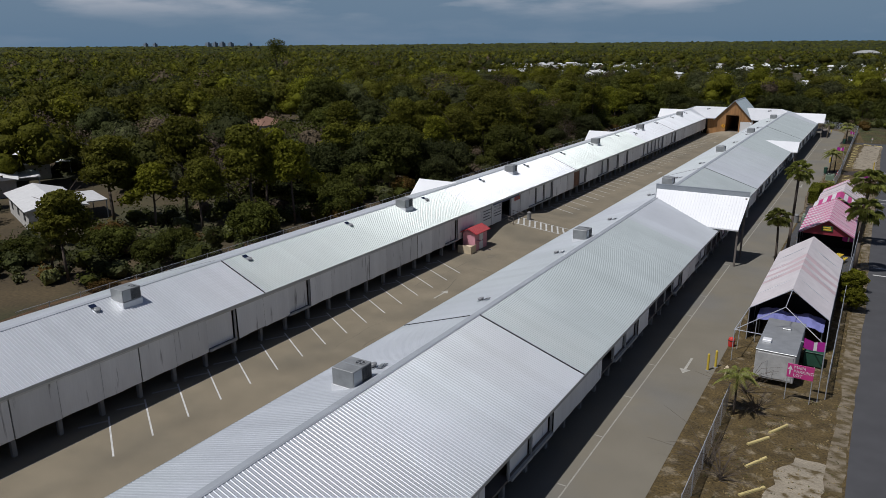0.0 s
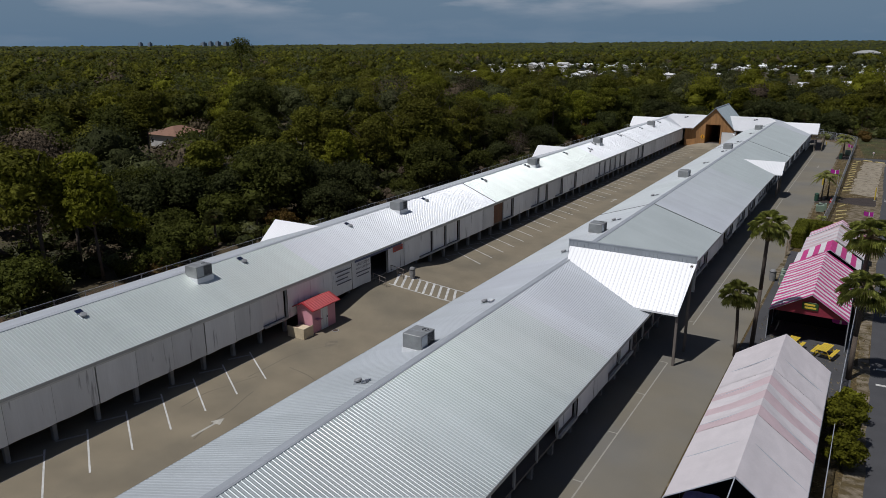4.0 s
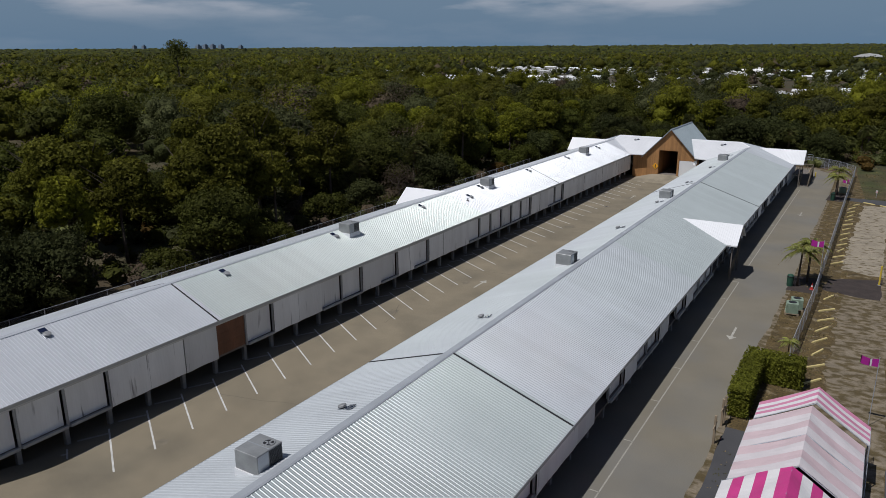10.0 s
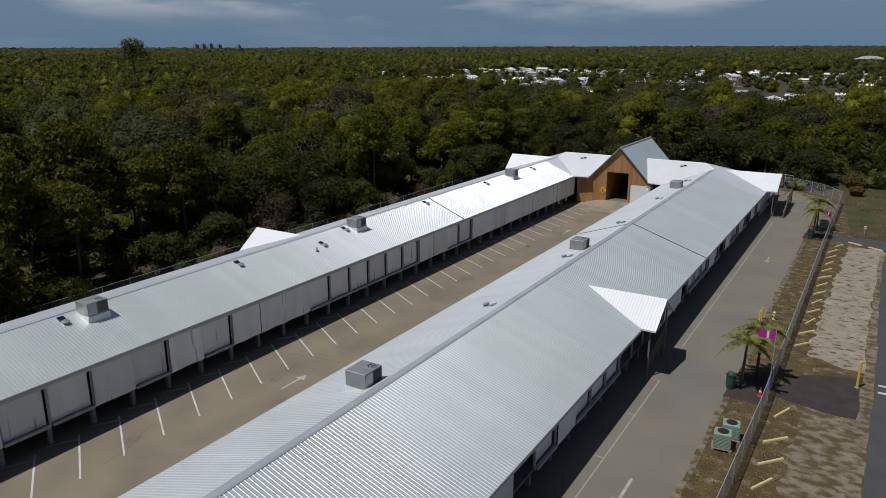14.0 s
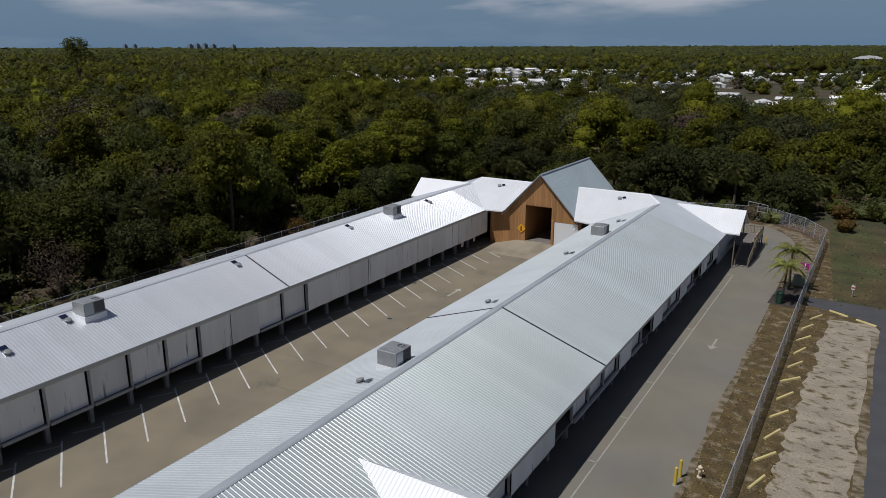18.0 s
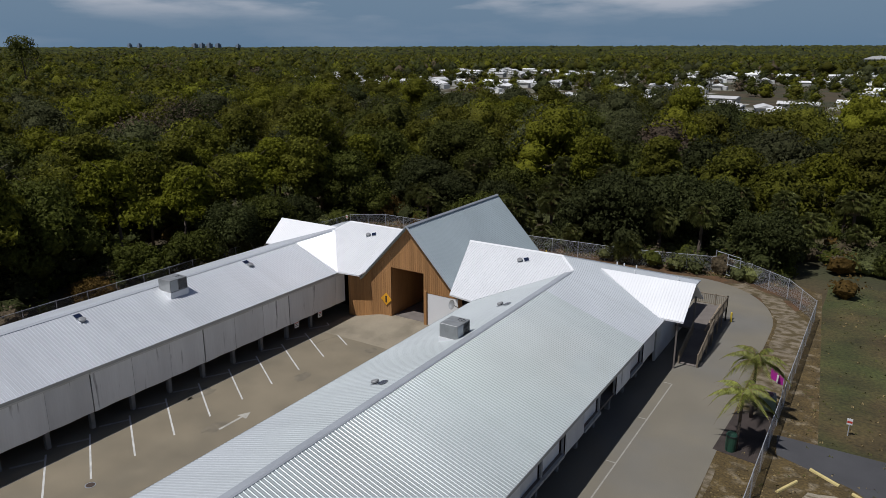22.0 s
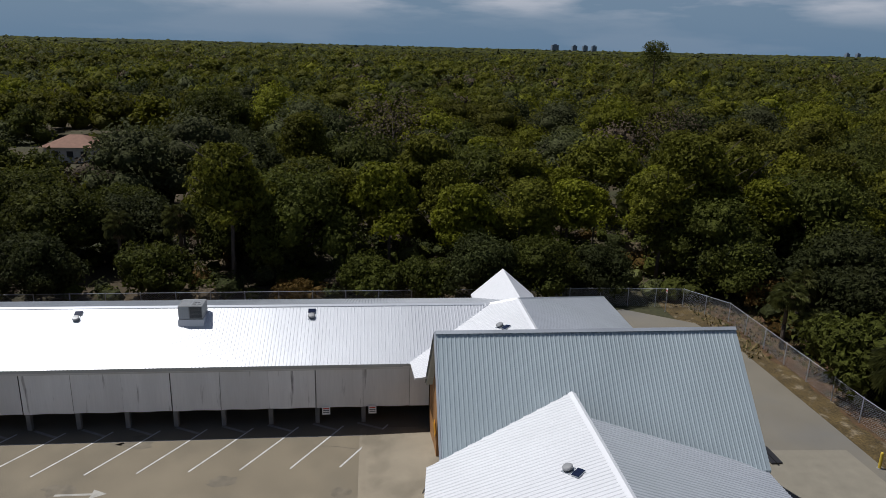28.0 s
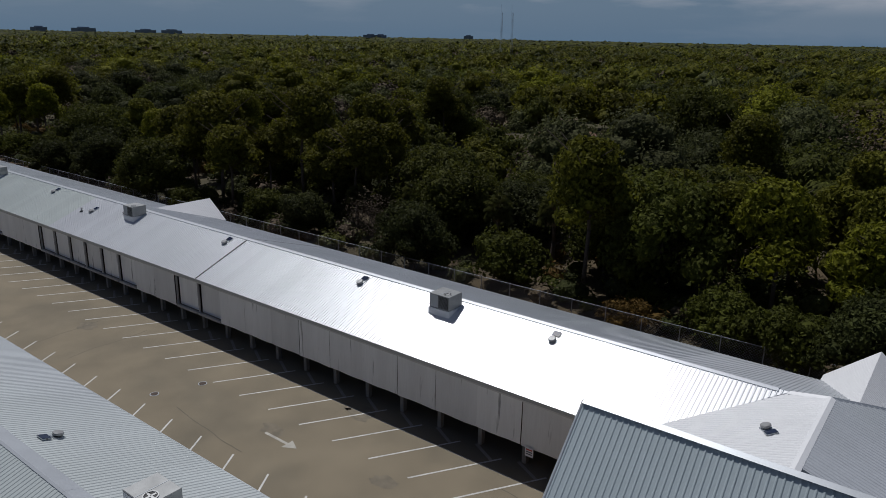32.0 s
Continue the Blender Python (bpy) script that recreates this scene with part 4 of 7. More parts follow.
def halved(verts, faces):
    """The same ball with every triangle split in four."""
    v, f, mids = [tuple(p) for p in verts], [], {}

    def mid(a, b):
        key = (min(a, b), max(a, b))
        if key not in mids:
            m = (np.array(v[a]) + np.array(v[b])) / 2
            mids[key] = len(v)
            v.append(tuple(m / np.linalg.norm(m)))
        return mids[key]

    for a, b, c in faces:
        ab, bc, ca = mid(a, b), mid(b, c), mid(c, a)
        f += [(a, ab, ca), (b, bc, ab), (c, ca, bc), (ab, bc, ca)]
    return np.array(v), f


BALLS = [(OCT_V, OCT_F), (ICO_V, ICO_F), halved(ICO_V, ICO_F)]


def lump(nrg, c, r, flat, fine):
    """The rough core of a leaf clump, in one of three finenesses."""
    v, f = BALLS[int(fine)]
    v = v * nrg.uniform(0.7 if fine < 2 else 0.8, 1.12, (len(v), 1)) * r
    v[:, 2] *= flat
    return v + c, f


def leaves(nrg, c, r, flat, n, size):
    """Small folded leaf sprays over the outside of a clump."""
    d = nrg.normal(size=(n, 3))
    d /= np.linalg.norm(d, axis=1)[:, None]
    d[:, 2] = np.where(d[:, 2] < -0.3, -d[:, 2], d[:, 2])
    p = d * nrg.uniform(0.72, 1.15, (n, 1)) * r
    p[:, 2] *= flat
    nn = d * 0.8 + nrg.normal(size=(n, 3)) * 0.5 + np.array((0, 0, 0.5))
    nn /= np.linalg.norm(nn, axis=1)[:, None]
    a = np.cross(nn, nrg.normal(size=(n, 3)))
    a /= np.linalg.norm(a, axis=1)[:, None]
    b = np.cross(nn, a)
    s = size * nrg.uniform(0.55, 1.35, (n, 1))
    q = np.stack([p - a * s * 0.6, p + b * s * 0.42 - nn * s * 0.15, p + a * s * 0.6, p - b * s * 0.42 - nn * s * 0.15], 1) + c
    return q.reshape(-1, 3), [tuple(range(4 * k, 4 * k + 4)) for k in range(n)]


def sprays(nrg, c, r, flat, n, size):
    """Single pointed leaf sprays that lie over a clump like shingles."""
    d = nrg.normal(size=(n, 3))
    d[:, 2] = np.abs(d[:, 2]) * np.where(nrg.random(n) < 0.82, 1, -0.6)
    d /= np.linalg.norm(d, axis=1)[:, None]
    p = d * nrg.uniform(0.74, 1.12, (n, 1)) * r
    p[:, 2] *= flat
    nn = d + nrg.normal(size=(n, 3)) * 0.55
    nn /= np.linalg.norm(nn, axis=1)[:, None]
    a = np.cross(nn, nrg.normal(size=(n, 3)))
    a /= np.linalg.norm(a, axis=1)[:, None]
    b = np.cross(nn, a)
    s = size * nrg.uniform(0.55, 1.35, (n, 1))
    q = np.stack([p - a * s * 0.55 - b * s * 0.4, p + a * s * 0.55 - b * s * 0.4, p + b * s * 0.75], 1) + c
    return q.reshape(-1, 3), [(3 * k, 3 * k + 1, 3 * k + 2) for k in range(n)]


def massed_crown(nrg, h, w, n_clumps, n_sprays, size, tall, fine):
    """A crown in a mass of woodland: overlapping clumps on a dome, under leaf sprays."""
    V, F, k = [], [], 0
    deep = w * nrg.uniform(0.38, 0.56) * (1.15 if tall else 1.0)
    for i in range(n_clumps):
        a = i * 2.4 + nrg.uniform(-0.6, 0.6)
        out = 0.0 if i == 0 else min(1.0, math.sqrt(i / max(1, n_clumps - 1)) * nrg.uniform(0.75, 1.1))
        r = w * nrg.uniform(0.8, 1.15) * (0.74 / n_clumps ** 0.42)
        rad = (w * 0.5 - r * 0.55) * out
        c = np.array((math.cos(a) * rad, math.sin(a) * rad, h - r * 0.8 - deep * out * out + nrg.uniform(-0.35, 0.35)))
        flat = 0.74 if tall else 0.85
        for v, f in (lump(nrg, c, r * 0.74, flat, fine), sprays(nrg, c, r, flat, n_sprays, size)):
            V.append(v)
            F += [tuple(k + j for j in q) for q in f]
            k += len(v)
    return np.concatenate(V), F


def crown(nrg, kind, h, w, n_clumps, n_leaves, size, fine=True, core=True):
    """Clumps of foliage for one tree of height h and width w: vertices and faces."""
    V, F, k = [], [], 0
    lean = nrg.uniform(-0.08, 0.08, 2) * h
    for i in range(n_clumps):
        a = i * 2.4 + nrg.uniform(-0.5, 0.5)
        if kind == "pine":
            zf = 0.42 + 0.54 * math.sqrt((i + 0.5) / n_clumps) if i else 0.95
            rad = w * 0.5 * min(1.0, 1.75 * (1.08 - zf)) * nrg.uniform(0.35, 1.0)
            r = w * nrg.uniform(0.13, 0.23)
            flat = 0.62
        else:
            zf = 0.25 + 0.63 * ((i + 0.5) / n_clumps) ** 0.7
            rad = w * 0.5 * math.sqrt(max(0.04, 1 - (max(0, zf - 0.4) / 0.56) ** 2)) * nrg.uniform(0.4, 0.98)
            r = w * nrg.uniform(0.15, 0.26)
            flat = 0.8
        if i == 0:
            rad = 0
        c = np.array((math.cos(a) * rad + lean[0] * zf, math.sin(a) * rad + lean[1] * zf, zf * h - r * 0.25))
        if core:
            v, f = lump(nrg, c, r * 0.68, flat, fine)
            V.append(v)
            F += [tuple(k + j for j in q) for q in f]
            k += len(v)
        v, f = sprays(nrg, c, r, flat, 2 * n_leaves, size * 0.82) if core else leaves(nrg, c, r * 1.3, flat, n_leaves, size)
        V.append(v)
        F += [tuple(k + j for j in q) for q in f]
        k += len(v)
    return np.concatenate(V), F


def trunk_shape(nrg, kind, h, w):
    s = Shape()
    top = h * (0.85 if kind == "pine" else 0.6)
    r = 0.014 * h + 0.03
    mid, end = Vector((nrg.uniform(-0.02, 0.02) * h, nrg.uniform(-0.02, 0.02) * h, top * 0.5)), Vector((nrg.uniform(-0.04, 0.04) * h, nrg.uniform(-0.04, 0.04) * h, top))
    s.tube((0, 0, -0.1), mid, r, r * 0.75, 7)
    s.tube(mid, end, r * 0.75, r * 0.3, 7)
    for i in range(14 if kind == "dry" else 7):
        f = nrg.uniform(0.35, 0.98)
        base = mid.lerp(end, max(0, f * 2 - 1)) if f > 0.5 else Vector((0, 0, 0)).lerp(mid, f * 2)
        a = nrg.uniform(0, 2 * math.pi)
        tip = base + Vector((math.cos(a), math.sin(a), nrg.uniform(0.35, 0.9))) * w * nrg.uniform(0.25, 0.45)
        s.tube(base, tip, r * 0.38, r * 0.1, 5, False)
    return s


def fan(s, base, way, r, n=9, spread=3.3, droop=0.25):
    """One fan-shaped palm frond: folded fingers round a hub."""
    way = Vector(way).normalized()
    side = way.cross(Vector((0, 0, 1)))
    side = side.normalized() if side.length > 0.01 else Vector((1, 0, 0))
    up = side.cross(way).normalized()
    hub = Vector(base)
    for k in range(n):
        a = spread * (k / (n - 1) - 0.5)
        d = way * math.cos(a) + side * math.sin(a)
        q = d.cross(up).normalized()
        mid = hub + d * r * 0.62 + up * 0.02 * r
        tip = hub + d * r - up * droop * r * (0.6 + 0.4 * abs(math.sin(k * 2.3))) - Vector((0, 0, droop * 0.4 * r))
        w = r * (0.115 if n < 10 else 0.055)
        s.add([hub, mid + q * w - up * 0.04 * r, tip, mid - q * w - up * 0.04 * r], [(0, 1, 2), (0, 2, 3)])
    return s


def fan_palm(name, seed, h, r, n_fronds, fingers, label, group, skirt=True, trunk_r=0.17, leaf="palm"):
    q = random.Random(seed)
    e = thing(name, (0, 0, 0), label, "palm tree", group)
    t = Shape()
    bend = Vector((q.uniform(-0.25, 0.25), q.uniform(-0.25, 0.25), h))
    t.tube((0, 0, -0.1), bend * 0.5 + Vector((0.06, 0, 0)), trunk_r * 1.25, trunk_r, 9)
    t.tube(bend * 0.5 + Vector((0.06, 0, 0)), bend, trunk_r, trunk_r * 0.9, 9)
    part("trunk", t, M_BARK, e, smooth=True)
    c, st = Shape(), Shape()
    for k in range(n_fronds):
        a = k * 2.399 + q.uniform(-0.2, 0.2)
        el = radians(80 - 100 * (k / n_fronds) ** 0.9 + q.uniform(-8, 8))
        d = Vector((math.cos(a) * math.cos(el), math.sin(a) * math.cos(el), math.sin(el)))
        hub = bend + d * r * q.uniform(0.85, 1.15)
        st.tube(bend, hub, 0.025, 0.015, 4, False)
        fan(c, hub, (d + Vector((0, 0, -0.35))).normalized(), r * q.uniform(0.85, 1.15), fingers, 2.7, 0.42)
    part("crown", c, FOLIAGE[leaf], e)
    part("stalk", st, M_THATCH, e)
    if skirt:
        k_ = Shape()
        for k in range(9):
            a = k * 2.399
            d = Vector((math.cos(a), math.sin(a), 0))
            fan(k_, bend + d * 0.3 - Vector((0, 0, 0.3 + 0.1 * (k % 3))), d * 0.45 + Vector((0, 0, -1)), r * 0.7, 5, 1.2, 0.05)
        part("dead_skirt", k_, M_THATCH, e, "hanging skirt of dead brown fronds")
    return e


def tree_model(kind, seed, h, w, n_clumps, n_leaves, size, leaf, label):
    nrg = np.random.default_rng(seed)
    e = thing("tree", (0, 0, 0), label, "tree", "woodland edge trees")
    part("trunk", trunk_shape(nrg, kind, h, w), M_BARK, e, smooth=True)
    v, f = crown(nrg, kind, h, w, n_clumps, n_leaves, size, 1, kind != "dry")
    under(new("crown", mesh_of("crown", v, f, FOLIAGE[leaf], True)), e)
    return e


MODELS = []
for seed, (kind, h, w, nc, nl, sz, lf, lab) in enumerate((
        ("pine", 10.5, 7.0, 34, 105, 0.34, "pine", "tall slash pine with rounded olive-green needle clumps"),
        ("pine", 9.0, 6.0, 30, 105, 0.34, "lime", "slash pine with bright yellow-green needle clumps"),
        ("pine", 11.5, 8.0, 38, 105, 0.34, "pine", "broad slash pine with layered olive crown"),
        ("oak", 8.0, 8.0, 36, 110, 0.30, "oak", "dark green broad-crowned live oak"),
        ("oak", 6.5, 7.0, 30, 105, 0.29, "deep", "low dense shadowy green tree"),
        ("oak", 9.0, 9.0, 40, 115, 0.32, "oak", "large rounded live oak in deep green"),
        ("oak", 4.2, 6.0, 22, 75, 0.30, "oak", "low bushy green thicket"),
        ("dry", 7.0, 7.0, 26, 60, 0.20, "dry", "half-bare grey-brown tree with thin twigs"),
        ("oak", 3.0, 4.5, 16, 60, 0.26, "rust", "rusty brown dry thicket"))):
    MODELS.append(tree_model(kind, 100 + seed, h, w, nc, nl, sz, lf, lab))
for seed, (h, r) in enumerate(((4.2, 0.86), (3.0, 0.9), (1.4, 0.9))):
    MODELS.append(fan_palm("cabbage_palm", 50 + seed, h, r * 0.9, 34, 13, "cabbage palm with a round head of olive-green fan fronds", "woodland edge trees", True, 0.15, "scrub"))

tr = random.Random(11)
used = [False] * len(MODELS)


def plant(model, x, y, scale, turn):
    m = Matrix.Translation((x, y, -0.03)) @ Matrix.Rotation(turn, 4, "Z")
    if not used[model]:
        used[model] = True
        ob = MODELS[model]
        ob.matrix_basis = m
    else:
        ob = copy_thing(MODELS[model], m)
    ob.scale = (scale, scale, scale * tr.uniform(0.9, 1.1))
    return ob


def pick(x, y):
    n = noise.noise(Vector((x * 0.025, y * 0.025, 3.0)))
    n2 = noise.noise(Vector((x * 0.04, y * 0.04, 9.0)))
    if n2 > 0.33 and y < 236:
        return tr.choice((7, 7, 4))
    if y > 236 and x > -60:
        if y > 256:
            return tr.choice((0, 2, 3, 5, 1, 5, 3, 9))
        return tr.choice((9, 10, 11, 9, 10, 3, 6, 4, 5, 10))
    if n > 0.02:
        return tr.choice((0, 1, 2, 2, 0, 1, 3, 5))
    return tr.choice((3, 4, 5, 3, 6, 4, 0, 9))


def scatter(x0, x1, y0, y1, gap, keep, already):
    """Spots at uneven distances of at least about gap."""
    got = []
    for _ in range(int((x1 - x0) * (y1 - y0) / gap ** 2 * 6)):
        x, y = tr.uniform(x0, x1), tr.uniform(y0, y1)
        if keep(x, y) and all((x - a) ** 2 + (y - b) ** 2 > gap * gap for a, b in got[-400:]) and all((x - a) ** 2 + (y - b) ** 2 > gap * gap for a, b in already):
            got.append((x, y))
    return got


WOODS_W, WOODS_N = -86.0, 266.0
CLEAR = [(-132, 72, 15), (-98, 57, 8), (-149, 147, 9), (-107, 162, 5), (-165, 142, 8), (-70, 30, 9), (-78, 14, 12)]


def open_spot(x, y):
    return any((x - a) ** 2 + (y - b) ** 2 < r * r for a, b, r in CLEAR)


edge = scatter(WOODS_W, -63.0, 2, 262, 5.3, lambda x, y: not open_spot(x, y) and not (x > -65 and y > 224), [])
north = scatter(-68, 40, 240.5, WOODS_N + 7, 3.6, lambda x, y: y > 249.5 or (x < -8 and y > 243.5) or x < -24, [])
for x, y in edge + north:
    rim = (x > -67.5) or (y < 250 and x > -60)
    mdl = pick(x, y)
    if rim and mdl in (0, 1, 2, 3, 5):
        mdl = tr.choice((6, 4, 3, 8, 6)) if x < -60 else tr.choice((10, 11, 6, 9))
    if x < -60 and 24 < y < 56:
        mdl = tr.choice((6, 8, 6, 4, 10)) if mdl != 7 else 7
    plant(mdl, x, y, tr.uniform(0.9, 1.4) * (0.75 if x < -60 and 24 < y < 56 else 1.0) * (0.85 if rim and x < -60 else 1.0) * (0.95 if mdl > 8 else 1.0), tr.uniform(0, 6.28))
# landmark pines, higher than the rest
for x, y, mdl, sc in ((-100, 250, 2, 1.15), (-95.5, 118, 2, 1.2), (-112, 132, 5, 1.25), (-106, 196, 2, 1.2), (-92, 150, 0, 1.25), (-150, 175, 5, 1.5), (-38, 262, 1, 1.2), (22, 258, 2, 0.95), (-120, 95, 7, 1.5), (-138, 124, 5, 1.35), (-133, 127, 2, 1.2), (-71, 40.5, 0, 1.0), (-80, 24, 4, 1.2), (-66.5, 21.5, 9, 1.5), (-52, 240.2, 9, 1.1), (-135, 270, 4, 2.1), (-131, 263, 7, 1.8), (-79, 240, 1, 1.2), (-104, 223, 1, 1.25), (-126, 210, 7, 2.0), (-27, 258, 0, 1.1), (-73, 160, 2, 1.1)):
    plant(mdl, x, y, sc, x)


def thicket(seed, spots, low, high):
    """Low growth that fills the ground between the trees."""
    nrg = np.random.default_rng(seed)
    V, F, slots, k = [], [], [], 0
    for x, y in spots:
        r = nrg.uniform(low, high)
        kind = nrg.choice(("oak", "deep", "sage", "dry", "scrub", "rust"), p=(0.26, 0.25, 0.2, 0.09, 0.14, 0.06))
        c = np.array((x, y, r * 0.55))
        for v, f in (lump(nrg, c, r * 0.8, 0.8, True), leaves(nrg, c, r, 0.85, 56, 0.28)):
            V.append(v)
            F += [tuple(k + q for q in g) for g in f]
            slots += [KINDS.index(kind)] * len(f)
            k += len(v)
    o = new("undergrowth", mesh_of("undergrowth", np.concatenate(V), F, list(FOLIAGE.values()), False, slots))
    tagged(o, "tangled low undergrowth below the woodland edge", "undergrowth", kind="stuff")


und = [(tr.uniform(-90, -63), tr.uniform(0, 270)) for _ in range(1150)]
und = [p for p in und if not (p[0] > -63.5 and p[1] > 226) and not open_spot(*p)]
und += [(tr.uniform(-63, 40), tr.uniform(239.9, 284)) for _ in range(1250)]
und = [p for p in und if p[1] < 240 or p[0] < -8 or p[1] > 248]
thicket(5, und, 0.7, 1.9)


def woods_tile(seed, size, gap, n_clumps, n_sprays, leaf, fine, thin=0.0, low=0.0, bare=0.0):
    """A square of woodland as one mesh: crowns of mixed size and foliage, large ones first."""
    nrg = np.random.default_rng(seed)
    V, F, slots, k = [], [], [], 0
    drift = nrg.uniform(0, 50)
    put = []
    want = int((size / gap) ** 2 * 3)
    for i in range(want):
        big = max(0.0, 1.0 - i / (want * 0.35))
        w = gap * (0.95 + 0.9 * big * nrg.random() + 0.4 * nrg.random())
        x, y = nrg.uniform(-0.5, 0.5, 2) * (size - 1.0)
        if any((x - a) ** 2 + (y - b) ** 2 < ((w + c) * 0.345) ** 2 for a, b, c in put):
            continue
        put.append((x, y, w))
        if nrg.random() < thin:
            continue
        roll = nrg.random() * 0.66 + 0.14 + 0.6 * noise.noise(Vector((x * 0.035, y * 0.035, drift)))
        leafkind = "lime" if roll < 0.1 else "pine" if roll < 0.40 else "oak" if roll < 0.62 else "sage" if roll < 0.74 else "deep" if roll < 0.9 else "dry"
        if nrg.random() < bare:
            leafkind = nrg.choice(("dry", "dry", "sage", "deep"))
        tall = leafkind in ("pine", "lime")
        h = (5.6 if tall else 4.4) + 0.36 * w + nrg.uniform(-2.0, 2.2) + (4.5 if tall else 2.5) * big * nrg.random() - low
        v, f = massed_crown(nrg, h, w, max(2, round(n_clumps * (0.55 + 0.4 * w / gap))), n_sprays, leaf, tall, fine)
        V.append(v + np.array((x, y, 0)))
        F += [tuple(k + q for q in g) for g in f]
        slots += [KINDS.index(leafkind)] * len(f)
        k += len(v)
    return mesh_of("woods", np.concatenate(V), F, list(FOLIAGE.values()), True, slots)


# a lone old tree with a flat crown, well above the rest
nrg_ = np.random.default_rng(77)
old_tree = thing("tree", (0, 0, 0), "very tall old tree with a flat spreading crown above the woods", "tree", "woodland edge trees")
part("trunk", trunk_shape(nrg_, "pine", 28.5, 12.0), M_BARK, old_tree, smooth=True)
v_, f_ = crown(nrg_, "pine", 28.0, 18.0, 15, 110, 0.8, True, False)
v_[:, 2] = 28.0 - (28.0 - v_[:, 2]) * 0.95
under(new("crown", mesh_of("crown", v_, f_, FOLIAGE["oak"], True)), old_tree)
old_tree.matrix_basis = pose(-322.8, 334.2, 0)
MID_THIN = [woods_tile(s, 46.0, 7.5, 7, 90, 0.5, 1, 0.76, 1.0) for s in (31, 32)]
MID_LOW = [woods_tile(33, 46.0, 8.0, 8, 90, 0.46, 1, 0.3, 3.2, 0.3)]
MID_BARE = [woods_tile(34, 46.0, 9.0, 10, 130, 0.42, 1, 0.12, 1.5, 0.6)]
MID = [woods_tile(s, 46.0, 9.4, 11, 190, 0.43, 1) for s in (1, 2, 3, 9)]
BACK = [woods_tile(s, 46.0, 9.4, 7, 60, 0.8, 1) for s in (41, 42, 43)]
FAR = [woods_tile(s, 120.0, 9.4, 4, 28, 1.15, 0) for s in (4, 5, 10)]
THIN = [woods_tile(s, 120.0, 8.0, 4, 30, 0.9, 0, 0.80, 1.0) for s in (6, 7)]
VAST = [woods_tile(s, 220.0, 12.5, 2, 11, 2.2, 0) for s in (8, 18)]


def town(x, y):
    """The stretch of mobile-home parks beyond the wood."""
    far, az = math.hypot(x, y - 143), math.degrees(math.atan2(-x, y - 143))
    return -12 < az < 45 and 235 + 9 * max(0, az - 12) < far < 1050


def lay(meshes, x, y, label):
    o = new("woods", tr.choice(meshes))
    o.location = (x, y, -0.1)
    o.rotation_euler = (0, 0, tr.choice((0, 1, 2, 3)) * math.pi / 2)
    tagged(o, label, "woodland", kind="stuff")


for i in range(-4, 5):
    for j in range(-3, 9):
        x, y = WOODS_W - 23 + 46 * i, WOODS_N + 23 + 46 * (j - 6)
        if x > 60 or y > 400 or x < -270 or y < -110 or (x > WOODS_W and y - 23 < WOODS_N - 1):
            continue
        lay(MID_THIN if town(x, y) or (-160 < x < -100 and 50 < y < 70) or (-160 < x < -150 and 145 < y < 155) else MID_LOW if -112 < x < -105 and 130 < y < 160 else MID_BARE if -160 < x < -105 and 90 < y < 125 else MID if x > -180 else BACK, x, y, "dense mixed subtropical woodland of pines and oaks")
for i in range(-7, 4):
    for j in range(-5, 10):
        x, y = -330 + 120 * i, 84 + 120 * j
        if x > -276 and (y - 60 < 395 or x > 130) and y > -150:
            continue
        if math.hypot(x, y - 143) > 720 or x > 130 or (x > -200 and y < -100):
            continue
        lay(THIN if town(x, y) else FAR, x, y, "distant treetops of flat subtropical woodland")
for i in range(-9, 2):
    for j in range(-7, 11):
        x, y = -60 + 220 * i, 120 + 220 * j
        if math.hypot(x, y - 143) < 640 + 110:
            continue
        if x > 200 or (x > -300 and y < 0) or math.hypot(x, y) > 2100:
            continue
        lay(VAST, x, y, "far treetops of flat subtropical woodland")


def far_canopy():
    """Treetops out to the horizon, as one uneven sheet of crowns."""
    V, F, slots = [], [], []
    nr, na = 46, 1500
    tints = [KINDS.index(k) for k in ("deep", "oak", "pine", "sage", "deep", "oak")]
    for i in range(nr):
        r = 1700 * (4150 / 1700) ** (i / (nr - 1))
        for j in range(na):
            a = radians(62 + 200 * j / (na - 1))
            x, y = r * math.cos(a), 120 + r * math.sin(a)
            z = 8.0 + 3.0 * noise.noise(Vector((x * 0.006, y * 0.006, 1))) + tr.uniform(-4.0, 4.0) + (9.0 * tr.random() if tr.random() < 0.03 else 0.0) + (r - 1700) * (0.0068 + 0.0082 * max(0.0, math.sin(a)) ** 3)
            V.append((x + tr.uniform(-3, 3), y + tr.uniform(-12, 12), z))
    for i in range(nr - 1):
        for j in range(na - 1):
            p = i * na + j
            F.append((p, p + 1, p + na + 1, p + na))
            slots.append(tints[int(abs(3.0 * noise.noise(Vector((V[p][0] * 0.004, V[p][1] * 0.004, 5))) + tr.uniform(-1.2, 1.2)) * 1.7) % 6])
    o = new("woods_horizon", mesh_of("woods_horizon", V, F, list(FOLIAGE.values()), False, slots))
    tagged(o, "far treetops that reach the flat horizon", "woodland", kind="stuff")


far_canopy()


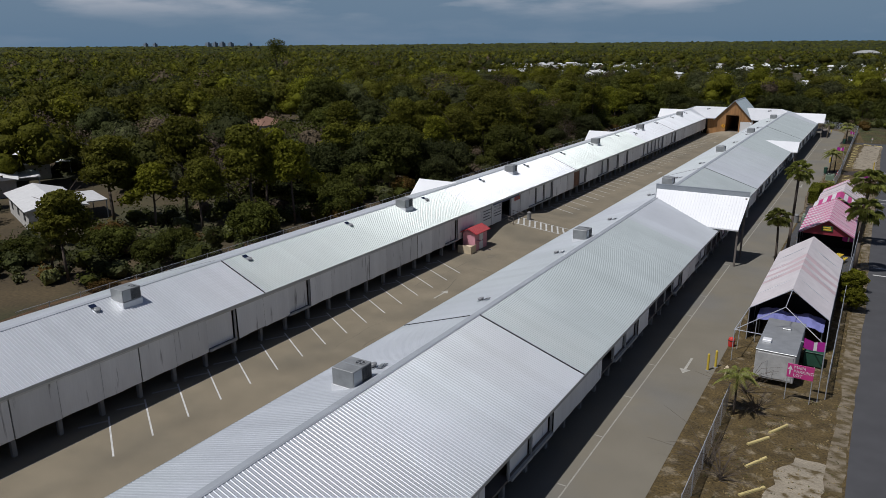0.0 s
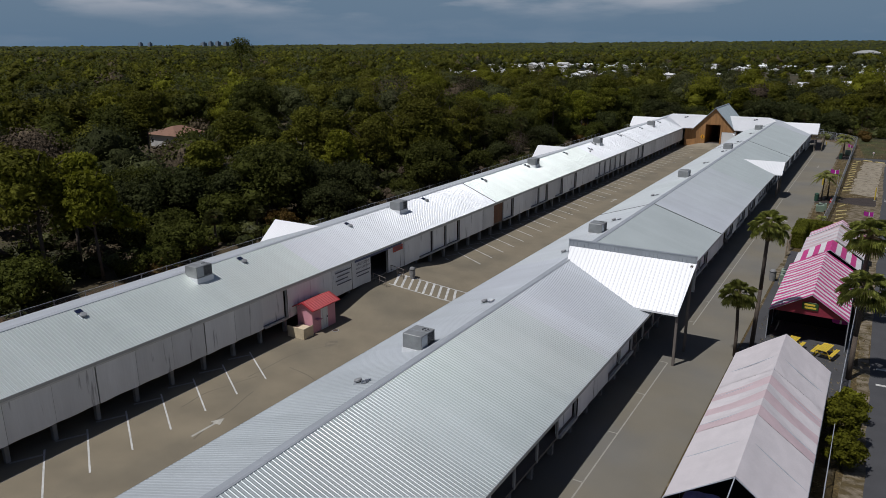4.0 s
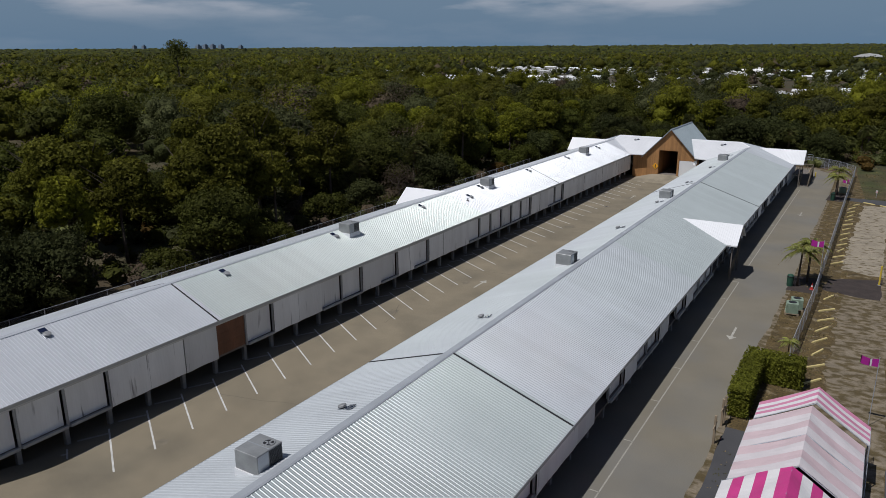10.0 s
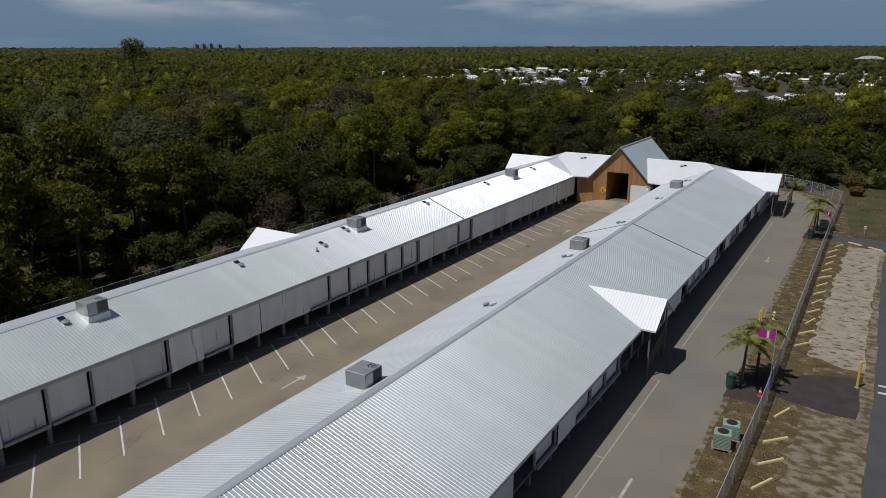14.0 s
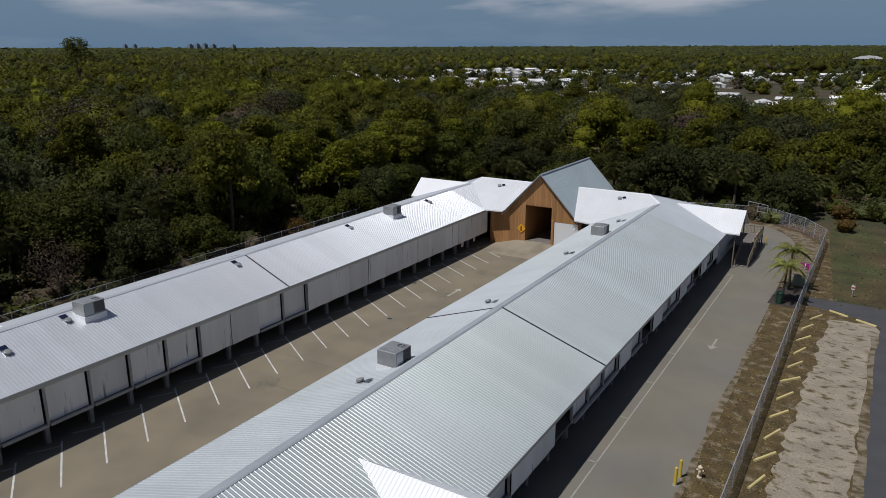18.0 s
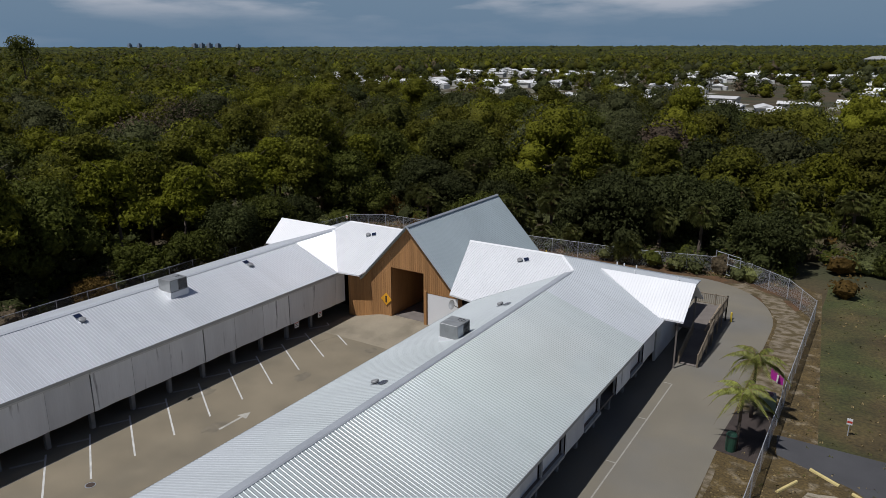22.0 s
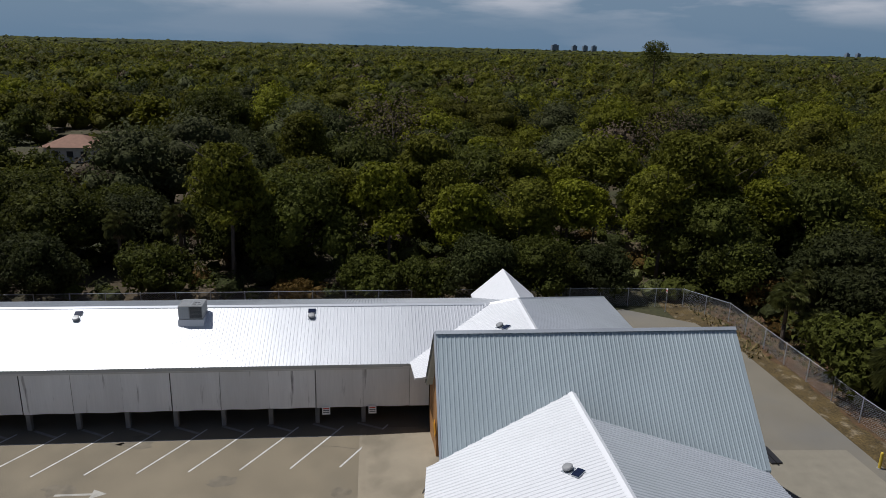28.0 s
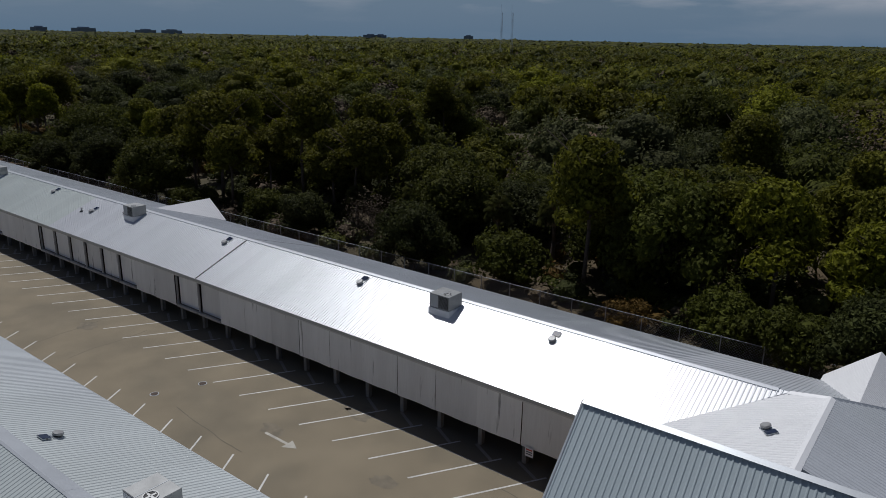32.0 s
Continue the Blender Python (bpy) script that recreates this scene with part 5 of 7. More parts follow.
def tufts(name, label, spots, low, high, mats, seed):
    """Dry grass: small leaning blades in clumps."""
    q = random.Random(seed)
    V, F, slots = [], [], []
    for x, y, z in spots:
        kind = q.randrange(len(mats))
        for _ in range(4):
            a, h, w = q.uniform(0, 6.28), q.uniform(low, high), q.uniform(0.04, 0.09)
            bx, by = x + q.uniform(-0.12, 0.12), y + q.uniform(-0.12, 0.12)
            k = len(V)
            V += [(bx - w * math.sin(a), by + w * math.cos(a), z), (bx + w * math.sin(a), by - w * math.cos(a), z), (bx + 0.6 * h * math.cos(a), by + 0.6 * h * math.sin(a), z + h)]
            F.append((k, k + 1, k + 2))
            slots.append(kind)
    tagged(new(name, mesh_of(name, V, F, mats, False, slots)), label, "grass", kind="stuff")


M_STRAW = material("dry_straw", (0.24, 0.18, 0.08), 0.9, spread=0.3)
M_WEED = material("olive_weeds", (0.075, 0.075, 0.018), 0.9, spread=0.3)
gq = random.Random(77)
spots = [(gq.uniform(-8.0, 1.1), gq.uniform(5, 205), -0.02) for _ in range(7500)]
spots = [p for p in spots if noise.noise(Vector((p[0] * 0.5, p[1] * 0.5, 2))) > -0.05 and (p[0] < -2.6 or not (118 < p[1] < 203)) and p[0] > -7.1 + 0.006 * max(0, 100 - p[1])]
tufts("grass_tufts", "dry straw and olive weeds dotted over the verge", spots, 0.03, 0.09, [M_STRAW, M_WEED, M_STRAW], 5)
spots = [(gq.uniform(-4.0, 45), gq.uniform(207, 246), -0.03) for _ in range(1600)]
tufts("meadow_grass", "rough dry grass and weeds in the meadow", spots, 0.05, 0.16, [M_WEED, M_WEED, M_STRAW], 6)
spots = [(gq.uniform(-63, -8), gq.uniform(236.5, 243), -0.02) for _ in range(3000)]
spots = [p for p in spots if p[1] > 240 or p[0] < -50]
tufts("grass_tufts", "dry straw and weeds along the back fence", spots, 0.08, 0.3, [M_STRAW, M_WEED], 7)

# ---- roof fittings ----
M_UNIT = material("weathered_unit_sheet_metal", (0.30, 0.31, 0.31), 0.5, 0.4, 0.18, 0.06, 1.5, 20.0)


def rooftop_unit(name="rooftop_air_unit"):
    """A packaged air unit on a kerb: body, coil grille, fan well and blades."""
    e = thing(name, (0, 0, 0), "grey galvanised packaged air-conditioning unit on a roof kerb", "air conditioner", "rooftop air units")
    part("kerb", Shape().box(-0.85, 0.85, -0.95, 0.95, -0.75, 0.16), M_ROOF_WHITE, e)
    part("body", Shape().box(-0.8, 0.8, -0.9, 0.9, 0.162, 1.25, 0.025), M_UNIT, e)
    g = Shape()
    for k in range(14):
        g.box(0.802, 0.825, -0.05, 0.82, 0.28 + k * 0.065, 0.305 + k * 0.065)
    part("coil_grille", g, M_BLACK, e)
    part("access_panel", Shape().box(0.802, 0.815, -0.85, -0.12, 0.25, 1.18, 0.004), M_CAP, e)
    part("fan_ring", Shape().disc_stack(0.32, 0.42, [(1.252, 0.33), (1.3, 0.33), (1.3, 0.28), (1.256, 0.28)], 18), M_STEEL, e)
    # a flat black disc stands for the dark inside of the fan opening
    part("fan_well", Shape().disc_stack(0.32, 0.42, [(1.252, 0.275), (1.262, 0.275)], 18), M_BLACK, e)
    b = Shape()
    for k in range(4):
        b.box(0.03, 0.26, -0.05, 0.05, 1.268, 1.278, turn=Matrix.Translation((0.32, 0.42, 0)) @ Matrix.Rotation(k * math.pi / 2, 4, "Z"))
    part("fan_blade", b, M_STEEL, e)
    part("top_seam", Shape().box(-0.8, 0.8, -0.02, 0.02, 1.25, 1.262), M_CAP, e)
    return e


unit = rooftop_unit()
spots = [(-22.9, y - 1.4, 5.83, 0) for y in (29.4, 65.0, 97.2, 132.8, 165.1, 200.3)] + [(-45.15, y, 6.0, 1) for y in (29.8, 65.8, 93.6, 129.9, 159.0, 194.8)]
for n, (x, y, z, west) in enumerate(spots):
    m = pose(x, y, z, 0, 0, 0) @ Matrix.Scale(0.92, 4)
    if n == 0:
        unit.matrix_basis = m
    else:
        copy_thing(unit, m)


M_VENT = material("dull_grey_vent_metal", (0.28, 0.285, 0.29), 0.5, 0.3)


def roof_vent():
    e = thing("solar_roof_vent", (0, 0, 0), "round grey roof ventilator with a small solar panel beside it", "roof vent", "solar roof vents")
    part("flashing", Shape().box(-0.36, 0.36, -0.36, 0.36, -0.12, 0.07, 0.01), M_CAP, e)
    part("neck", Shape().disc_stack(0, 0, [(0.06, 0.22), (0.24, 0.22)], 14), M_BLACK, e)
    part("hood", Shape().disc_stack(0, 0, [(0.16, 0.33), (0.20, 0.36), (0.32, 0.36), (0.37, 0.30), (0.39, 0.0)], 18), M_VENT, e, smooth=False)
    p = part("solar_panel", Shape().box(0.55, 1.15, -0.38, 0.38, 0.12, 0.15, 0.006), M_PV, e, "dark blue solar panel")
    part("panel_frame", Shape().box(0.53, 1.17, -0.40, 0.40, 0.08, 0.118), M_CAP, e)
    part("panel_foot", Shape().box(0.7, 1.0, -0.3, 0.3, -0.1, 0.08), M_CAP, e)
    return e


vent = roof_vent()
vents = [(-23.2, y - 0.4, 5.74, 18.5, 0) for y in (30.7, 44.0, 58.4, 73.2, 88.3, 102.3, 117.2, 146.6, 161.3, 176.4, 191.4, 206.2)]
vents += [(-45.1, y, 5.97, 22.1, 1) for y in (27.4, 41.8, 55.9, 70.5, 84.9, 99.3, 114.1, 127.9, 143.3, 157.4, 172.4, 187.5, 202.4)]
vents += [(-44.15, 152.9, 5.59, 22.1, 1), (-42.0, 214.5, 6.37, 18.5, 2), (-26.0, 214.6, 6.40, 18.5, 2)]
for n, (x, y, z, tilt, side) in enumerate(vents):
    m = Matrix.Translation((x, y, z))
    if side == 0:
        m = m @ Matrix.Rotation(-radians(tilt), 4, "Y")
    elif side == 1:
        m = m @ Matrix.Rotation(radians(tilt), 4, "Y") @ Matrix.Rotation(math.pi, 4, "Z")
    else:
        m = m @ Matrix.Rotation(radians(tilt), 4, "X") @ Matrix.Rotation(radians(35), 4, "Z")
    m = m @ Matrix.Scale(0.8, 4)
    if n == 0:
        vent.matrix_basis = m
    else:
        copy_thing(vent, m)
pipe = thing("vent_pipe", (-43.9, 151.5, 5.45), "short grey plumbing vent pipe in a roof boot", "vent pipe")
part("pipe", Shape().tube((-43.9, 151.5, 5.4), (-43.9, 151.5, 5.85), 0.09, 0.09, 10), M_STEEL, pipe)
part("boot", Shape().disc_stack(-43.9, 151.5, [(5.42, 0.25), (5.56, 0.12)], 12), M_BLACK, pipe)

for x, y in ((-19.9, 221.5), (-19.45, 222.1), (-18.7, 223.3), (-14.9, 223.0), (-17.8, 219.8)):
    z = min(6.40 - S * (x + 21.2), 6.97 - S * (y - 216.3))
    e = thing("vent_pipe", (x, y, z), "short white plumbing vent pipe on the ribbed roof", "vent pipe", "roof vent pipes")
    part("pipe", Shape().tube((x, y, z - 0.05), (x, y, z + 0.35), 0.06, 0.06, 8), M_ROOF_WHITE, e)
    part("boot", Shape().disc_stack(x, y, [(z - 0.02, 0.16), (z + 0.1, 0.08)], 10), M_CAP, e)

# ---- pink ticket booth ----
M_PINK = material("pink_painted_siding", (0.62, 0.30, 0.36), 0.6, spread=0.08)
M_RED = material("red_metal_roofing", (0.38, 0.035, 0.04), 0.45, spread=0.1)
M_CREAM = material("cream_painted_board", (0.62, 0.52, 0.36), 0.7, spread=0.1)
booth = thing("ticket_booth", (-40.4, 74.0, 0), "small pink booth with a low red metal roof and grey door", "booth")
part("body", Shape().box(-41.1, -39.4, 72.3, 75.3, 0, 2.15, 0.02), M_PINK, booth)
part("door", Shape().box(-39.398, -39.36, 73.35, 74.25, 0.02, 1.98, 0.01), M_SHEET, booth, "pale grey door")
part("handle", Shape().box(-39.36, -39.32, 74.1, 74.16, 0.95, 1.1), M_BLACK, booth)
rf = Shape()
rib_sets = []
for sgn in (-1, 1):
    xe = -40.25 + sgn * 1.2
    poly = [(-40.25, 72.0, 2.75), (-40.25, 75.6, 2.75), (xe, 75.6, 2.2), (xe, 72.0, 2.2)]
    r_ = ribbed(poly, (sgn, 0, -0.5), 0.3, 0.03)
    rib_sets.append(r_)
    pts = poly if sgn < 0 else poly[::-1]
    rf.slab([(a, b, c - 0.005) for a, b, c in (pts if (Vector(pts[1]) - Vector(pts[0])).cross(Vector(pts[2]) - Vector(pts[0])).z > 0 else pts[::-1])], 0.08)
booth_roof = part("roof", rf, M_RED, booth, "low red ribbed metal roof")
for r_ in rib_sets:
    split_ribs(r_, "rib", M_RED, booth_roof)
part("gable_front", Shape().add([(-41.1, 72.29, 2.15), (-39.4, 72.29, 2.15), (-40.25, 72.29, 2.68), (-41.1, 72.36, 2.15), (-39.4, 72.36, 2.15), (-40.25, 72.36, 2.68)], [(0, 1, 2), (5, 4, 3), (0, 3, 4, 1), (1, 4, 5, 2), (2, 5, 3, 0)]), M_PINK, booth)
part("hatch", Shape().box(-39.398, -38.95, 72.55, 73.1, 1.2, 1.24, turn=None), M_PINK, booth)
counter = thing("counter_box", (-39.9, 71.3, 0), "open cream-painted plywood counter box", "counter")
part("front", Shape().box(-39.25, -39.17, 70.9, 72.1, 0, 0.95, 0.01), M_CREAM, counter)
part("side", Shape().box(-41.0, -39.25, 70.9, 70.98, 0, 0.95, 0.01), M_CREAM, counter)
part("shelf", Shape().box(-40.6, -39.25, 71.0, 72.1, 0.7, 0.76), M_CREAM, counter)


def bin_thing(name, x, y, mat, label, r=0.3, h=0.9):
    e = thing(name, (x, y, 0), label, "bin")
    lift = ramp_z(x, y)
    part("drum", Shape().disc_stack(x, y, [(lift + f * h, r * g) for f, g in ((0, 0.9), (0.5, 1.0), (1.0, 1.02))], 16), mat, e, smooth=False)
    part("rim", Shape().disc_stack(x, y, [(lift + h, r * 1.1), (lift + h + 0.06, r * 1.1)], 16), M_BLACK, e)
    part("dome_lid", Shape().disc_stack(x, y, [(lift + h + 0.06, r), (lift + h + 0.2, r * 0.8), (lift + h + 0.28, r * 0.3)], 16), mat, e)


M_GREEN = material("dark_green_plastic", (0.02, 0.07, 0.045), 0.5)
bin_thing("litter_bin", -39.15, 87.2, M_POST, "grey ribbed litter bin beside the hatched crossing")
bin_thing("litter_bin", -7.4, 154.2, M_GREEN, "dark green litter bin beside a mulch bed", 0.32, 1.0)
bin_thing("litter_bin", -6.65, 204.6, M_GREEN, "dark green litter bin under queen palms", 0.32, 1.0)
bin_thing("litter_bin", -7.9, 107.8, M_POST, "grey litter bin beside striped tents", 0.32, 0.95)
M_DRUM = material("red_plastic_drum", (0.55, 0.04, 0.03), 0.5)
bin_thing("red_drum", -7.8, 58.4, M_DRUM, "red plastic drum on the driveway edge", 0.26, 0.5)

# manholes
for x, y in ((-38.3, 73.9), (-36.3, 91.6), (-33.4, 180.5), (-36.2, 181.6), (-39.4, 207.0)):
    mh = thing("drain_cover", (x, y, 0), "round rusty drain cover set in asphalt", "drain cover", "drain covers")
    part("ring", Shape().disc_stack(x, y, [(0.0, 0.29), (0.012, 0.29)], 18), M_CAP, mh)
    part("lid", Shape().disc_stack(x, y, [(0.012, 0.24), (0.018, 0.24)], 18), material("rusty_iron", (0.06, 0.04, 0.03), 0.8), mh)

# fascia signs over the gap in the west hall
M_BLUE = material("faded_blue_board", (0.08, 0.10, 0.2), 0.6)
M_REDSIGN = material("red_sign_vinyl", (0.5, 0.05, 0.03), 0.5)
M_INK = material("dark_sign_ink", (0.12, 0.12, 0.15), 0.7)
sg = thing("fascia_sign", (-41.2, 85, 3.9), "long faded blue fascia board above an entrance", "sign")
part("board", Shape().box(-41.29, -41.24, 80.6, 88.4, 3.85, 4.2, 0.005), M_BLUE, sg)
sg = thing("banner", (-41.2, 87.6, 3), "red banner with dark unreadable lines on vinyl", "banner")
part("cloth", Shape().box(-41.27, -41.25, 86.9, 88.6, 3.3, 3.85, 0.003), M_REDSIGN, sg)
for k, zz in enumerate((3.64, 3.42)):
    part("text_bar", Shape().box(-41.248, -41.243, 87.05, 88.45 - 0.3 * k, zz, zz + 0.11), M_INK, sg)
def words(name, text, x, y, z, size, mat, owner):
    """Flat lettering that faces east."""
    cu = bpy.data.curves.new(name, "FONT")
    cu.body, cu.size, cu.extrude = text, size, 0.002
    cu.align_x, cu.align_y = "CENTER", "CENTER"
    cu.materials.append(mat)
    o = new(name, cu)
    o.matrix_basis = pose(x, y, z, 90, 0, 90)
    under(o, owner)


wl_ = thing("wall_lettering", (-41.2, 81.9, 2.6), "dark lettering painted on a pale stall panel", "lettering")
words("lettering", "RARE COINS", -41.30, 81.9, 3.55, 0.36, M_INK, wl_)
words("lettering", "AND CURRENCY", -41.30, 81.9, 3.15, 0.30, M_INK, wl_)
for k in range(2):
    part("text_bar", Shape().box(-41.31, -41.305, 80.8 + 0.15 * k, 83.0 - 0.2 * k, 2.68 - 0.36 * k, 2.80 - 0.36 * k), M_INK, wl_)
for y, sgn in ((83.3, -1), (86.3, 1)):
    hr_ = thing("handrail", (-40.5, y, ramp_z(-40.5, y)), "thin dark handrail beside the entrance ramp", "handrail", "handrails")
    za, zb = ramp_z(-41.2, y), ramp_z(-39.6, y + 0.1 * sgn)
    part("top_rail", Shape().tube((-41.2, y, za + 0.95), (-39.6, y + 0.1 * sgn, zb + 0.95), 0.03, 0.03, 6), M_DECK, hr_)
    part("mid_rail", Shape().tube((-41.2, y, za + 0.5), (-39.6, y + 0.1 * sgn, zb + 0.5), 0.025, 0.025, 6), M_DECK, hr_)
    for xx in (-41.15, -40.4, -39.65):
        part("post", Shape().tube((xx, y, ramp_z(xx, y) - 0.05), (xx, y, ramp_z(xx, y) + 0.95), 0.035, 0.035, 6), M_DECK, hr_)
for y0 in (77.7,):
    wl_ = thing("wall_lettering", (-41.2, y0 + 1, 2.6), "rows of dark unreadable lettering painted on curtain", "lettering")
    for k in range(4):
        part("text_bar", Shape().box(-41.255, -41.25, y0 + 0.2 * (k % 2), y0 + 2.3 - 0.25 * (k % 3), 3.5 - 0.38 * k, 3.62 - 0.38 * k), M_INK, wl_)
sgn_ = thing("warning_sign", (-36.6, 209.9, 2.4), "yellow diamond warning sign with plain dark symbol", "sign")
M_YELLOW = material("yellow_sign_sheeting", (0.75, 0.36, 0.02), 0.5)
part("plate", Shape().box(-0.42, 0.42, -0.015, 0.015, -0.42, 0.42, 0.01, turn=Matrix.Translation((-36.6, 209.93, 2.4)) @ Matrix.Rotation(math.pi / 4, 4, "Y")), M_YELLOW, sgn_)
part("symbol", Shape().box(-36.68, -36.52, 209.905, 209.912, 2.1, 2.7), M_BLACK, sgn_)
dish = thing("satellite_dish", (-28.9, 208.9, 3.4), "small grey satellite dish on a bent arm", "satellite dish")
d_ = Shape()
rows_ = [(0.0, 0.02), (0.02, 0.15), (0.06, 0.28), (0.12, 0.4)]
d_.disc_stack(0, 0, rows_ + [(0.125, 0.4), (0.03, 0.15)], 18)
d_.moved(Matrix.Translation((-29.2, 209.0, 3.6)) @ Matrix.Rotation(radians(70), 4, "X") @ Matrix.Rotation(radians(-25), 4, "Y"))
part("reflector", d_, M_STEEL, dish)
part("arm", Shape().tube((-29.2, 209.1, 3.55), (-29.0, 209.9, 3.0), 0.03, 0.03, 6), M_STEEL, dish)
for k, y in enumerate((203.5, 206.4)):
    pl = thing("parking_notice", (-41.2, y, 1.1), "small white notice with unreadable red and black lines", "sign", "parking notices")
    part("plate", Shape().box(-41.24, -41.22, y - 0.25, y + 0.25, 0.9, 1.45, 0.004), M_ROOF_WHITE, pl)
    for j, mm in enumerate((M_REDSIGN, M_INK, M_INK)):
        part("text_bar", Shape().box(-41.218, -41.213, y - 0.19, y + 0.19, 1.28 - 0.13 * j, 1.35 - 0.13 * j), mm, pl)

# ---- striped tents ----
M_MAGENTA = material("magenta_vinyl_stripe", (0.60, 0.055, 0.25), 0.5, spread=0.08, through_light=0.15)
M_TENTWHITE = material("white_tent_vinyl", (0.78, 0.76, 0.76), 0.5, spread=0.05, through_light=0.15)
M_PALEPINK = material("washed_out_pink_vinyl", (0.66, 0.52, 0.54), 0.5, spread=0.06, through_light=0.15)
M_PALER = material("faded_pinkish_white_vinyl", (0.72, 0.67, 0.68), 0.5, spread=0.06, through_light=0.15)
M_MIDPINK = material("faded_pink_vinyl_stripe", (0.66, 0.26, 0.40), 0.5, spread=0.06, through_light=0.15)
M_PIPE = material("galvanised_tube", (0.46, 0.48, 0.52), 0.45, 0.25)
M_TARP = material("lavender_blue_tarp", (0.18, 0.19, 0.42), 0.5, spread=0.12, second=(0.17, 0.18, 0.40), second_scale=1.2)
M_DARKCLOTH = material("black_shade_cloth", (0.012, 0.012, 0.014), 0.9)
M_FLAG = material("purple_magenta_flag_cloth", (0.52, 0.03, 0.36), 0.6, spread=0.08, through_light=0.3)
M_MAROON = material("dark_red_gable_cloth", (0.25, 0.025, 0.05), 0.6)
M_WOODPALE = material("weathered_pale_timber", (0.28, 0.22, 0.15), 0.85, spread=0.2, grain=18.0)
M_YPAINT = material("yellow_paint", (0.62, 0.45, 0.05), 0.6, spread=0.12)
M_YSTOP = material("faded_yellow_concrete", (0.56, 0.46, 0.20), 0.85, spread=0.15, grain=18.0)


def tent(label, y0, y1, xr, zr, xw, xe, ze, sections, colours, along=0):
    """A gabled frame tent. sections: rows of (start, end, stripe width); colours: the two of its stripes, one pair a section."""
    e = thing("frame_tent", ((xw + xe) / 2, (y0 + y1) / 2, 0), label, "tent", "market tents")
    for (a, b, wide), mats in zip(sections, colours):
        s = Shape()
        n = max(2, round((b - a) / wide))
        rows = 2
        ys = [a + (b - a) * k / (n * rows) for k in range(n * rows + 1)]
        for side in (xw, xe):
            for k in range(n * rows):
                for m in range(along or 4):
                    v = []
                    for yy, t in ((ys[k], m), (ys[k + 1], m), (ys[k + 1], m + 1), (ys[k], m + 1)):
                        f = t / (along or 4)
                        span = (yy - a) / (b - a)
                        sag = 0.10 * math.sin(math.pi * f) * math.sin(math.pi * min(1, max(0, span))) + 0.03 * math.sin(yy * 3.1 + t)
                        v.append((xr + (side - xr) * f, yy, zr + (ze - zr) * f - sag))
                    slot = (m if along else k // rows) % 2
                    s.add(v if side < xr else v[::-1], [(0, 1, 2, 3)], slot)
        k0 = len(s.v)
        base_v, base_f, base_s = list(s.v), list(s.f), list(s.s)
        s.v += [(x, y, z - 0.02) for x, y, z in base_v]
        s.f += [tuple(k0 + i for i in f[::-1]) for f in base_f]
        s.s += base_s
        part("canopy", s, list(mats), e)
    yy = y0
    while yy <= y1 + 0.1:
        for x in (xw, xe):
            part("leg", Shape().tube((x, yy, 0), (x, yy, ze), 0.035, 0.035, 6), M_PIPE, e)
        f = Shape()
        f.tube((xw, yy, ze - 0.05), (xr, yy, zr - 0.06), 0.03, 0.03, 6).tube((xe, yy, ze - 0.05), (xr, yy, zr - 0.06), 0.03, 0.03, 6)
        part("rafter", f, M_PIPE, e)
        yy += (y1 - y0) / max(1, round((y1 - y0) / 3.6))
    for x, z in ((xw, ze), (xe, ze), (xr, zr)):
        part("purlin", Shape().tube((x, y0, z - 0.06), (x, y1, z - 0.06), 0.03, 0.03, 6), M_PIPE, e)
    return e


ta = tent("pale pink and white striped frame tent with weathered vinyl roof", 60.6, 79.8, -4.0, 4.95, -7.0, -1.1, 2.85,
          ((60.6, 67.2, 6.6), (67.25, 73.5, 1.05), (73.55, 79.8, 6.2)), ((M_PALER, M_PALER), (M_PALEPINK, M_PALER), (M_PALER, M_PALER)))
for x in (-7.02, -1.08):
    s = Shape().box(x - 0.015, x + 0.015, 60.8, 79.6, 0.05, 2.7)
    part("side_curtain", s, M_DARKCLOTH, ta, "black shade-cloth side wall")
part("rear_curtain", Shape().box(-6.9, -1.2, 66.0, 66.03, 0.05, 2.7), M_DARKCLOTH, ta)
tb = tent("hot pink and white striped frame tent over a snack bar", 91.2, 105.9, -3.3, 4.35, -6.3, -0.5, 2.55,
          ((91.2, 105.9, 0.47),), ((M_MAGENTA, M_TENTWHITE),))
gs = Shape()
gs.add([(-6.2, 91.5, 2.5), (-0.6, 91.5, 2.5), (-3.3, 91.5, 4.25), (-6.2, 91.53, 2.5), (-0.6, 91.53, 2.5), (-3.3, 91.53, 4.25)], [(0, 1, 2), (5, 4, 3), (0, 3, 4, 1), (1, 4, 5, 2), (2, 5, 3, 0)])
part("gable_cloth", gs, M_MAROON, tb, "dark red gable cloth")
part("sign_board", Shape().box(-3.95, -2.75, 91.40, 91.45, 2.95, 3.6, 0.04), material("dark_green_sign", (0.03, 0.07, 0.02), 0.5), tb, "dark green board with plain yellow shapes")
for k, (x0, x1) in enumerate(((-3.8, -3.0), (-3.75, -2.9))):
    part("sign_shape", Shape().box(x0, x1, 91.385, 91.398, 3.32 - 0.26 * k, 3.48 - 0.26 * k, 0.02), M_YPAINT, tb)
part("rear_curtain", Shape().box(-6.1, -0.7, 96.0, 96.03, 0.05, 2.4), M_DARKCLOTH, tb)
for x in (-6.32, -0.48):
    part("side_curtain", Shape().box(x - 0.015, x + 0.015, 91.6, 105.6, 0.05, 2.3), M_DARKCLOTH, tb)
